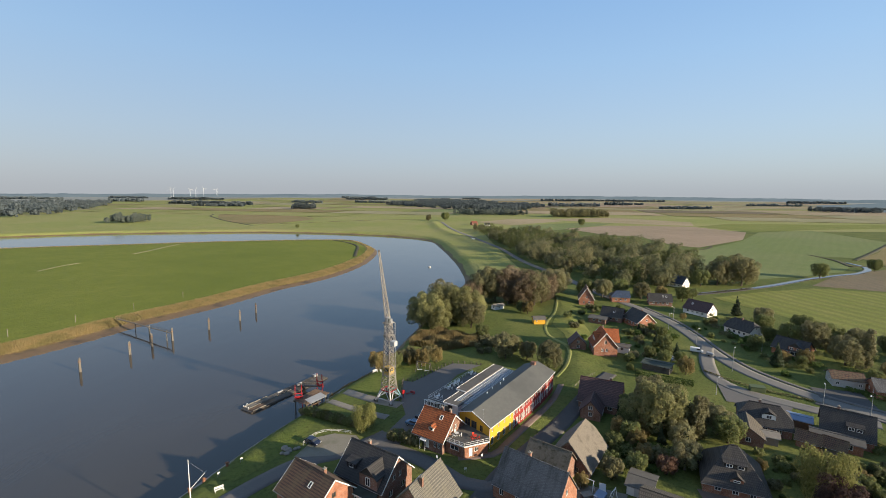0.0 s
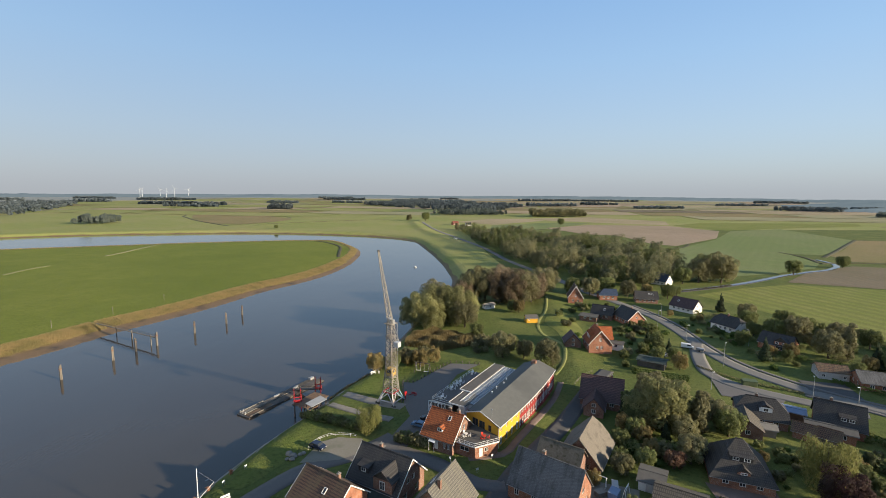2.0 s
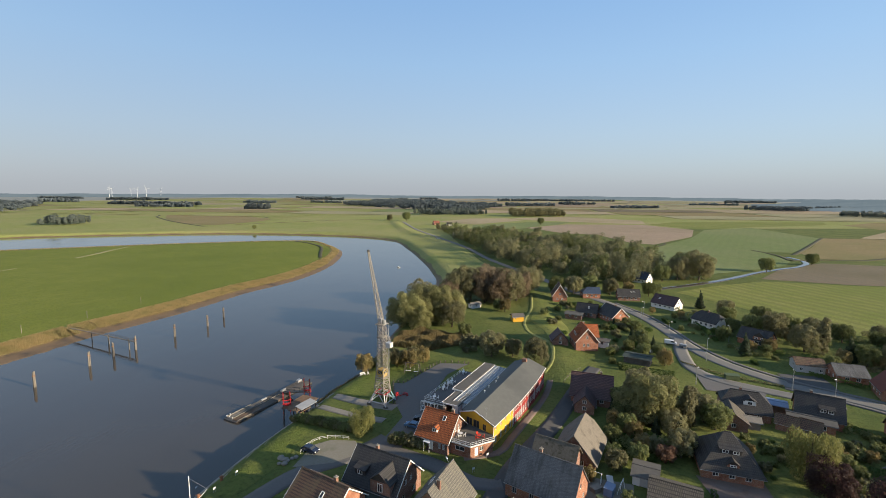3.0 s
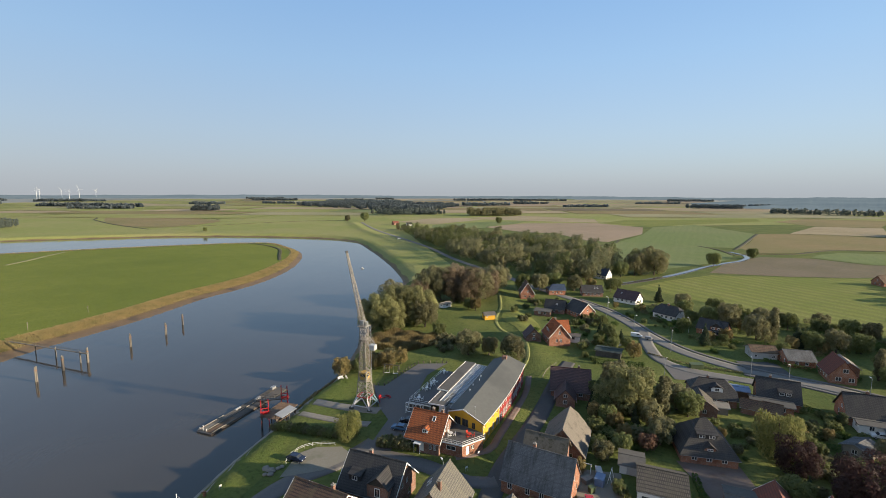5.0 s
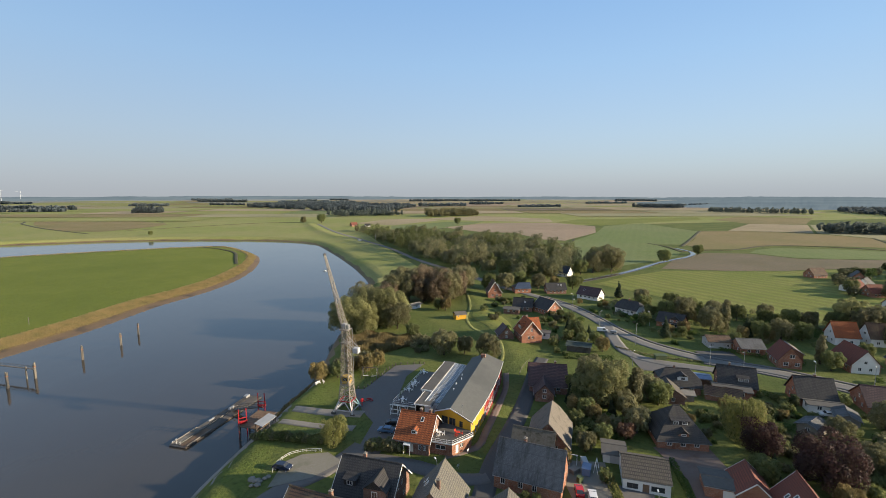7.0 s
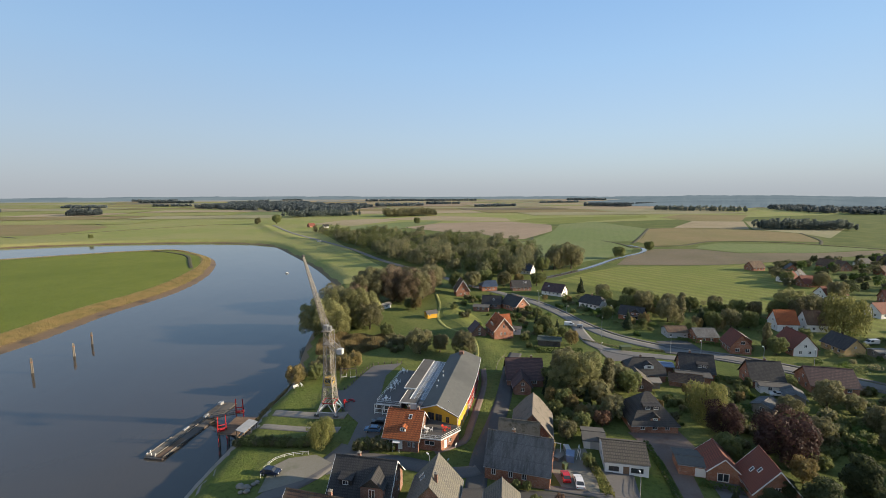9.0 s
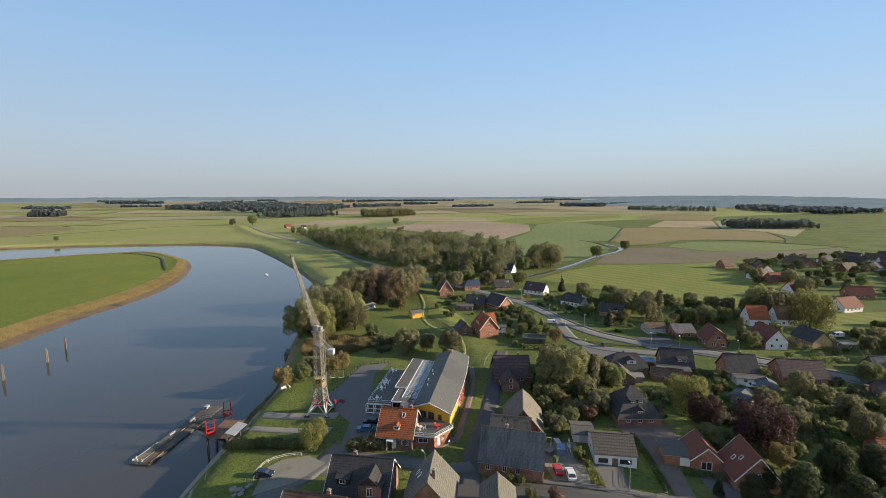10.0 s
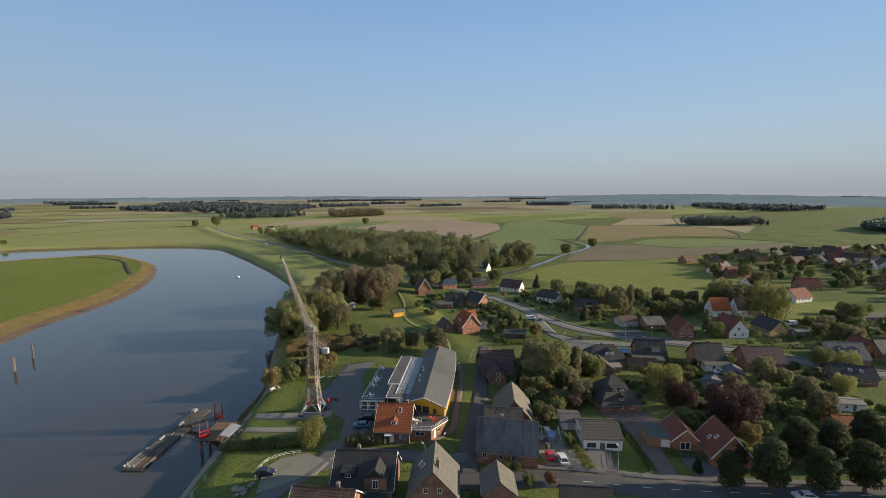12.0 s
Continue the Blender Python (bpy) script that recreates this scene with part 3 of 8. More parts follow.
def patch(name, poly, mat, lift=0.08, label="", category="ground", step=4.0, curve=False):
    """A piece of ground of its own surface, draped over the land, with a lip all round."""
    from mathutils.geometry import delaunay_2d_cdt
    poly = smooth_line(list(poly) + [poly[0]], step)[:-1] if curve else [(x, y) for x, y in poly]
    edge = []
    for (ax, ay), (bx, by) in zip(poly, poly[1:] + poly[:1]):
        k = max(1, int(math.hypot(bx - ax, by - ay) / step))
        edge += [(ax + (bx - ax) * j / k, ay + (by - ay) * j / k) for j in range(k)]
    E = np.array(edge)
    gx, gy = np.meshgrid(np.arange(E[:, 0].min(), E[:, 0].max(), step), np.arange(E[:, 1].min(), E[:, 1].max(), step))
    keep = inside(gx, gy, edge) & (seg_dist(gx, gy, edge + edge[:1]) > 0.4 * step)
    pts = [Vector(p) for p in edge] + [Vector(p) for p in zip(gx[keep], gy[keep])]
    n = len(edge)
    vs, _, fs, *_ = delaunay_2d_cdt(pts, [(i, (i + 1) % n) for i in range(n)], [], 1, 1e-4)
    V = np.array([(v.x, v.y) for v in vs])
    Z = land(V[:, 0], V[:, 1])[0] + lift
    F = np.array([f for f in fs if len(f) == 3])
    a, b, c = V[F[:, 0]], V[F[:, 1]], V[F[:, 2]]
    flip = ((b - a)[:, 0] * (c - a)[:, 1] - (b - a)[:, 1] * (c - a)[:, 0]) < 0
    F[flip] = F[flip][:, ::-1]
    ob = new(name, mesh_np(name, np.column_stack([V, Z]), F, [mat], smooth=True))
    return tagged(ob, label, category, kind="structure")


def build_fields():
    """The nearer fields one by one, the far country as a patchwork of strips."""
    patch("field", [(164, 272), (205, 290), (250, 303), (300, 285), (345, 272), (432, 262), (330, 190), (262, 150), (222, 142), (190, 182)], M["mown_field"], 0.15, "yellow-green mown field with mowing lines", "field", 12)
    patch("field", [(256, 312), (302, 349), (352, 375), (377, 384), (418, 366), (428, 323), (500, 292), (590, 280), (560, 262), (442, 264), (345, 275), (303, 287)], M["brown_field"], 0.15, "brown stubble field beside the stream", "field", 15)
    patch("field", [(424, 372), (453, 389), (493, 398), (545, 368), (575, 335), (600, 285), (500, 295), (431, 326)], M["green_field"], 0.2, "green meadow strip between brown fields", "field", 15)
    patch("field", [(190, 322), (268, 345), (330, 372), (358, 398), (386, 469), (415, 458), (474, 502), (600, 610), (660, 820), (530, 770), (402, 617), (304, 527), (242, 483), (222, 400)], M["green_field"], 0.15, "green pasture behind the stream", "field", 20)
    patch("field", [(217, 822), (327, 912), (484, 898), (508, 768), (420, 640), (303, 540), (284, 563), (290, 678), (247, 701)], M["plough"], 0.22, "reddish ploughed field", "field", 30)
    patch("field", [(604, 614), (664, 608), (740, 526), (732, 442), (628, 357), (546, 409), (503, 420), (436, 402), (401, 409), (418, 454), (478, 500)], M["tan_field"], 0.2, "dry tan pasture with wet ditches", "field", 25)
    patch("field", [(664, 613), (865, 741), (951, 684), (749, 532)], M["stubble"], 0.25, "pale straw stubble field", "field", 30)
    patch("field", [(740, 448), (752, 528), (955, 682), (1060, 640), (900, 470), (690, 380)], M["pale_field"], 0.2, "dry pale pasture", "field", 30)
    patch("field", [(129, 894), (266, 983), (361, 983), (306, 903), (225, 835), (212, 800), (135, 751), (110, 790)], M["green_field"], 0.2, "green meadow strip before the ploughed field", "field", 30)
    patch("field", [(60, 1000), (86, 1024), (161, 1127), (255, 1136), (279, 1061), (135, 905)], M["stubble"], 0.25, "pale straw stubble field", "field", 40)
    patch("field", [(530, 782), (660, 830), (900, 900), (980, 990), (620, 1000), (500, 905)], M["mown_field"], 0.22, "faded green pasture with sowing lines", "field", 40)
    patch("field", [(870, 752), (960, 694), (1250, 880), (1120, 985), (920, 885)], M["tan_field"], 0.22, "tan stubble field", "field", 40)
    patch("field", [(375, 990), (285, 1065), (265, 1150), (450, 1230), (560, 1040), (500, 915)], M["stubble"], 0.22, "pale straw stubble field", "field", 40)
    kinds = ["pale_field", "stubble", "green_field", "stubble", "brown_field", "stubble", "pale_field", "plough", "pale_field", "tan_field"]
    rng = random.Random(5)
    turn = radians(-14)
    ux, uy = (math.cos(turn), math.sin(turn)), (-math.sin(turn), math.cos(turn))
    v = 1060.0
    while v < 4300:
        dv = rng.uniform(70, 200) * (1 + v / 4000)
        u = -2600.0
        while u < 4200:
            du = rng.uniform(180, 620) * (1 + v / 6000)
            cx, cy = ux[0] * u + uy[0] * v, ux[1] * u + uy[1] * v
            if cy > 1000 and (cx > 480 or cy > 1300 or cx < -350) and math.hypot(cx, cy) < 4300 and rng.random() < 0.9:
                if cx > -150:
                    mat = M[rng.choice(kinds)]
                else:
                    mat = M[rng.choice(["far_grass", "pale_field", "tan_field", "far_grass", "stubble", "pale_field", "far_grass"])]
                g = 5 + v / 500
                q = [(u + g, v + g), (u + du - g, v + g + rng.uniform(-12, 12)), (u + du - g, v + dv - g), (u + g, v + dv - g + rng.uniform(-12, 12))]
                patch("field", [(ux[0] * a + uy[0] * b, ux[1] * a + uy[1] * b) for a, b in q], mat, 0.4 + v / 3000, "far strip field of the river marsh", "field", 90)
            u += du
        v += dv


build_fields()

ribbon("stream", [(158, 282), (185, 292), (223, 309), (273, 337), (306, 353), (334, 364), (358, 381), (372, 400), (378, 425)], 5.0, M["water"], 0.25, "narrow stream reflecting the pale sky", "stream")
for line, wide in (([(361, 401), (397, 403), (433, 397), (499, 416), (541, 406), (580, 365), (590, 330), (605, 279)], 4.5), ([(400, 440), (474, 502), (604, 614)], 4.5), ([(386, 480), (380, 440), (361, 401)], 3.6),
                   ([(744, 449), (655, 374), (595, 340)], 3.6), ([(604, 614), (700, 590), (755, 524), (785, 505)], 2.6), ([(242, 483), (304, 527), (330, 560)], 3.0), ([(225, 835), (212, 803), (137, 753)], 2.6)):
    ribbon("ditch", line, wide, M["ditch"], 0.32, "overgrown dark field ditch", "ditch")
for line in ([(-612, 1172), (-515, 1029), (-446, 942), (-365, 849)], [(-612, 1172), (-660, 1280), (-756, 1402), (-711, 1492), (-556, 1486), (-400, 1250), (-336, 1141)], [(-330, 900), (-150, 1050), (-40, 1060)]):
    ribbon("ditch", line, 4.5, M["ditch"], 0.35, "dark drainage ditch", "ditch")
patch("field", [(-666, 1345), (-521, 1444), (-400, 1200), (-311, 1072), (-362, 889), (-470, 974), (-560, 1110)], M["tan_field"], 0.25, "dry tan pasture inside a ditch", "field", 40, True)
ribbon("track", [(-320, 455), (-321, 488), (-324, 514), (-325, 548)], 3.0, M["pale_field"], 0.12, "pale worn track over the meadow", "track")
ribbon("track", [(-325, 352), (-328, 378), (-326, 396)], 2.0, M["pale_field"], 0.12, "pale worn track over the meadow", "track")

ribbon("ditch", [(-150, 600), (-143.6, 597.6), (-126.6, 578), (-106, 538), (-97, 484), (-91.5, 449.5)], 3.4, M["ditch"], 0.35, "dark muddy hollow behind the reed bank", "ditch")

MAIN = [(215, 10), (178, 38), (158, 62), (146, 88), (131, 115), (117, 132), (108, 152), (107, 172), (110, 195), (111, 218), (107, 245), (98, 280), (90, 330), (72, 420), (62, 520), (40, 640), (12, 790), (-10, 1000)]
ribbon("road", MAIN, 5.8, M["road"], 0.14, "grey asphalt village road", "road", 6)
ribbon("pavement", [(x - 4.3, y - 1.5) for x, y in MAIN[:6]], 1.4, M["paving"], 0.24, "paved footway beside the road", "pavement")
ribbon("pavement", [(x + 4.3, y + 1.3) for x, y in MAIN[:11]], 1.4, M["paving"], 0.24, "paved footway beside the road", "pavement")
ribbon("road", [(109, 182), (103, 172), (97, 160), (93, 148), (96, 138), (105, 129), (120, 117)], 5.2, M["road"], 0.17, "asphalt side road curving off the main road", "road", 6)
patch("pavement", [(86, 131), (91.5, 146), (97, 137), (105, 128.5), (100, 124), (93, 128)], M["paving"], 0.15, "asphalt junction with paved edge", "pavement")
ribbon("road", [(-6, 84), (4, 80), (18, 73.3), (27, 67), (37, 60), (47, 53.3), (60, 45), (80, 33), (120, 12)], 6.0, M["asphalt"], 0.14, "dark asphalt village street", "road", 6)
ribbon("pavement", [(20, 77), (29.5, 70.5), (39, 63.6), (49, 57), (62, 48.5), (82, 36.5)], 1.6, M["paving"], 0.24, "paved footway beside the street", "pavement")
ribbon("road", [(4, 78), (12, 91), (21, 102), (30, 113.5), (41, 129), (50, 142), (58, 152)], 4.6, M["asphalt"], 0.12, "narrow asphalt lane behind the dyke", "road", 6)
ribbon("footpath", [(3, 97.5), (11.2, 98.8), (15.5, 104), (24.5, 117), (32.6, 129.5), (38, 141)], 1.9, M["brick_paving"], 0.1, "red paved footpath along the hall", "footpath")
ribbon("footpath", [(38, 148), (45, 160), (50, 178), (46, 196), (49, 214), (58, 234), (66, 262)], 1.5, M["far_grass"], 0.12, "narrow worn path on the dyke", "footpath")
patch("car_park", [(-22, 100), (-16, 108), (-11, 118), (-13, 126), (-13.9, 142.7), (-10.7, 141), (-8, 144), (-4.5, 149), (2.7, 159), (12.9, 157.4), (4, 146), (-2, 130), (0, 120), (-7, 110), (-14, 100)], M["paving"], 0.12, "grey paved car park beside the hall", "car park", 3)
ribbon("road", [(-58, 62), (-48, 78), (-40, 90), (-33, 97.5), (-24, 102), (-15, 109)], 4.8, M["paving"], 0.12, "grey paved riverside lane", "road", 5)
patch("car_park", [(-36, 99), (-33, 108), (-29, 110), (-23, 109), (-20, 104), (-27, 100)], M["gravel"], 0.16, "gravel parking bay behind a white fence", "car park", 3)
ribbon("road", [(-14, 103), (-4, 96), (4, 89), (10, 88)], 4.0, M["paving"], 0.13, "paved lane in front of the brick house", "road", 4)
patch("lawn", [(-33, 139), (-26, 153), (-16, 163), (-8, 164), (-13, 147), (-13, 131)], M["lawn"], 0.07, "sunlit mown lawn at the old crane", "lawn", 3, True)
patch("lawn", [(-54.5, 95), (-49, 110), (-43, 119), (-36, 117), (-38, 104), (-46, 90)], M["lawn"], 0.07, "mown riverside lawn", "lawn", 3, True)
ribbon("crane_track", [(-38, 139.5), (-25, 131.5), (-13, 124)], 3.4, M["concrete"], 0.16, "old concrete crane track", "track")
ribbon("crane_track", [(-37, 130), (-27, 124), (-16, 117.5)], 2.4, M["concrete"], 0.16, "old concrete crane track", "track")
patch("driveway", [(54, 89), (67, 85), (64, 77), (57, 74), (45, 57), (42, 59), (52, 76)], M["brick_paving"], 0.14, "red paved driveway of a dark-roofed house", "driveway", 3)
patch("driveway", [(35.6, 78), (41, 73.6), (35, 65), (31, 68)], M["paving"], 0.15, "paved driveway of the white bungalow", "driveway", 3)
patch("driveway", [(56, 68), (63, 63), (56, 52), (49, 55.5)], M["paving"], 0.15, "paved garage driveway", "driveway", 3)
patch("driveway", [(120, 142), (133, 138), (128, 126), (117, 134)], M["asphalt"], 0.16, "asphalt yard before the garages", "driveway", 3)
patch("driveway", [(27, 90), (38, 86), (34.5, 79), (29, 70), (23, 74)], M["gravel"], 0.15, "gravel yard beside the barn", "driveway", 3)
# the sunshine on this lawn is laid in as a brighter grass colour
patch("lawn", [(51, 180), (53, 196), (52, 212), (58, 226), (66, 222), (66, 200), (60, 186)], M["mown_field"], 0.07, "garden lawn behind the dyke, sunlight painted in as yellow-green grass", "lawn", 3, True)
patch("lawn", [(206, 112), (238, 129), (275, 116), (234, 98), (211, 103)], M["mown_field"], 0.12, "bright green paddock beside the village", "lawn", 4)
patch("lawn", [(41, 73.6), (35.5, 67), (42, 62.8), (47.2, 71.8)], M["lawn"], 0.09, "mown front lawn of the bungalow", "lawn", 3)

# ---- builders ----
def beam(bm, p, q, w, h=None):
    """A square bar from p to q."""
    p, q = Vector(p), Vector(q)
    d = (q - p).normalized()
    side = d.cross(Vector((0, 0, 1)))
    side = side.normalized() if side.length > 1e-3 else Vector((1, 0, 0))
    up = side.cross(d)
    h = h or w
    vs = [bm.verts.new(c + side * (a * w / 2) + up * (b * h / 2)) for c in (p, q) for a, b in ((-1, -1), (1, -1), (1, 1), (-1, 1))]
    for f in ((0, 1, 2, 3), (7, 6, 5, 4), (0, 4, 5, 1), (1, 5, 6, 2), (2, 6, 7, 3), (3, 7, 4, 0)):
        bm.faces.new([vs[i] for i in f])


def block(bm, lo, hi, bevel=0.0):
    """A box between two corners; bevel chamfers its upright edges and top."""
    (x0, y0, z0), (x1, y1, z1) = lo, hi
    if not bevel:
        vs = [bm.verts.new((x, y, z)) for z in (z0, z1) for x, y in ((x0, y0), (x1, y0), (x1, y1), (x0, y1))]
        for f in ((3, 2, 1, 0), (4, 5, 6, 7), (0, 1, 5, 4), (1, 2, 6, 5), (2, 3, 7, 6), (3, 0, 4, 7)):
            bm.faces.new([vs[i] for i in f])
        return
    b = bevel
    ring = lambda i, z: [bm.verts.new((x, y, z)) for x, y in ((x0 + i + b, y0 + i), (x1 - i - b, y0 + i), (x1 - i, y0 + i + b), (x1 - i, y1 - i - b), (x1 - i - b, y1 - i), (x0 + i + b, y1 - i), (x0 + i, y1 - i - b), (x0 + i, y0 + i + b))]
    rings = [ring(0, z0), ring(0, z1 - b), ring(b, z1)]
    bm.faces.new(rings[0][::-1])
    bm.faces.new(rings[2])
    for r, s in zip(rings, rings[1:]):
        for i in range(8):
            bm.faces.new((r[i], r[(i + 1) % 8], s[(i + 1) % 8], s[i]))


def slab(bm, pts, thick):
    """A plate with its upper side on the given points."""
    top = [bm.verts.new(p) for p in pts]
    low = [bm.verts.new(Vector(p) - Vector((0, 0, thick))) for p in pts]
    bm.faces.new(top)
    bm.faces.new(low[::-1])
    n = len(top)
    for i in range(n):
        bm.faces.new((top[i], low[i], low[(i + 1) % n], top[(i + 1) % n]))


def tube(bm, pts, radii, seg=8, cap=True):
    """A round bar through points with a radius at each."""
    rings = []
    for i, (p, r) in enumerate(zip(pts, radii)):
        p = Vector(p)
        d = (Vector(pts[min(i + 1, len(pts) - 1)]) - Vector(pts[max(i - 1, 0)])).normalized()
        a = d.cross(Vector((0.3, 1, 0.1))).normalized()
        b = d.cross(a)
        rings.append([bm.verts.new(p + (a * math.cos(2 * math.pi * k / seg) + b * math.sin(2 * math.pi * k / seg)) * r) for k in range(seg)])
    for r, s in zip(rings, rings[1:]):
        for k in range(seg):
            bm.faces.new((r[k], r[(k + 1) % seg], s[(k + 1) % seg], s[k]))
    if cap:
        bm.faces.new(rings[0][::-1])
        bm.faces.new(rings[-1])


def to_mesh(name, bm, mat):
    bmesh.ops.recalc_face_normals(bm, faces=bm.faces)
    me = bpy.data.meshes.new(name)
    bm.to_mesh(me)
    bm.free()
    for m in mat if isinstance(mat, (list, tuple)) else [mat]:
        me.materials.append(m)
    return me


def part(name, bm, mat, parent, label="", m=None):
    ob = new(name, to_mesh(name, bm, mat) if isinstance(bm, bmesh.types.BMesh) else bm)
    ob.parent = parent
    if m is not None:
        ob.matrix_basis = m
    if label:
        ob["label"] = label
    return ob


def thing(name, m, label, category, group=""):
    ob = new(name)
    ob.empty_display_size = 0.3
    ob.matrix_basis = m
    return tagged(ob, label, category, group)


_cache = {}


def window_mesh(w, h, bars=1, frame_mat="white"):
    key = ("win", round(w, 2), round(h, 2), bars, frame_mat)
    if key not in _cache:
        bm = bmesh.new()
        t = 0.1 if h < 1.9 else 0.16
        step = w / (bars + 1)
        holes = [(k * step + (t if k == 0 else t * 0.4), t - h / 2, (k + 1) * step - (t if k == bars else t * 0.4), h / 2 - t) for k in range(bars + 1)]
        wall_panel(bm, w, Top([(0, h / 2), (w, h / 2)]), holes, 0.12, -h / 2)
        bmesh.ops.translate(bm, vec=(-w / 2, -0.06, 0), verts=bm.verts)
        f = to_mesh("window_frame", bm, M[frame_mat])
        bm = bmesh.new()
        block(bm, (-w / 2 + t, -0.012, -h / 2 + t), (w / 2 - t, 0.012, h / 2 - t))
        _cache[key] = (f, to_mesh("pane", bm, M["glass"]))
    return _cache[key]


def add_window(parent, m, w, h, bars=1, frame_mat="white"):
    f, g = window_mesh(w, h, bars, frame_mat)
    ob = part("window", f, None, parent, "", m)
    part("pane", g, None, ob)
    return ob


def add_door(parent, m, w, h, mat="wood_brown"):
    key = ("door", w, h, mat)
    if key not in _cache:
        bm = bmesh.new()
        block(bm, (-w / 2, -0.04, 0), (w / 2, 0.04, h))
        block(bm, (-w / 2 + 0.15, -0.06, 0.2), (w / 2 - 0.15, -0.035, h * 0.45))
        block(bm, (-w / 2 + 0.15, -0.06, h * 0.52), (w / 2 - 0.15, -0.035, h - 0.2))
        _cache[key] = to_mesh("door", bm, M[mat])
    return part("door", _cache[key], None, parent, "", m)


def wall_panel(bm, length, top, holes, thick, low=-0.8):
    """A wall along x from 0 to length, its outer face at y = 0, under the line top(x), with holes (x0, z0, x1, z1)."""
    cuts = sorted({0.0, length, *(x for hx in holes for x in (hx[0], hx[2])), *[p for p in top.breaks if 0 < p < length]})
    for a, b in zip(cuts, cuts[1:]):
        if b - a < 1e-3:
            continue
        spans, z = [], low
        for hx in sorted((q for q in holes if q[0] < (a + b) / 2 < q[2]), key=lambda q: q[1]):
            spans.append((z, z, hx[1], hx[1]))
            z = hx[3]
        spans.append((z, z, top(a), top(b)))
        for z0, z1, z2, z3 in spans:
            if z2 - z0 < 0.01 and z3 - z1 < 0.01:
                continue
            vs = [bm.verts.new(p) for p in ((a, 0, z0), (b, 0, z1), (b, 0, z3), (a, 0, z2), (a, thick, z0), (b, thick, z1), (b, thick, z3), (a, thick, z2))]
            for f in ((0, 1, 2, 3), (7, 6, 5, 4), (0, 4, 5, 1), (1, 5, 6, 2), (2, 6, 7, 3), (3, 7, 4, 0)):
                bm.faces.new([vs[i] for i in f])
    bmesh.ops.remove_doubles(bm, verts=bm.verts, dist=0.002)



class Top:
    """The upper edge of a wall: points (x, z) joined by straight lines."""

    def __init__(self, pts):
        self.pts = pts
        self.breaks = [p[0] for p in pts]

    def __call__(self, x):
        return float(np.interp(x, [p[0] for p in self.pts], [p[1] for p in self.pts]))


def add_wall(parent, m, length, top, windows=(), doors=(), mat="brick", thick=0.3, frame_mat="white", door_mat="wood_brown", bars=1):
    """windows: (middle x, middle z, w, h); doors: (middle x, w, h)."""
    holes = [(x - w / 2, z - h / 2, x + w / 2, z + h / 2) for x, z, w, h in windows] + [(x - w / 2, 0, x + w / 2, h) for x, w, h in doors]
    bm = bmesh.new()
    wall_panel(bm, length, top, holes, thick)
    part("wall", bm, M[mat], parent, "", m)
    for x, z, w, h in windows:
        add_window(parent, m @ pose(x, 0.14, z), w, h, bars, frame_mat)
    for x, w, h in doors:
        add_door(parent, m @ pose(x, 0.14, 0), w, h, door_mat)


def even(length, n, z, w, h, margin=1.2):
    return [(margin + (length - 2 * margin) * (k + 0.5) / n, z, w, h) for k in range(n)]


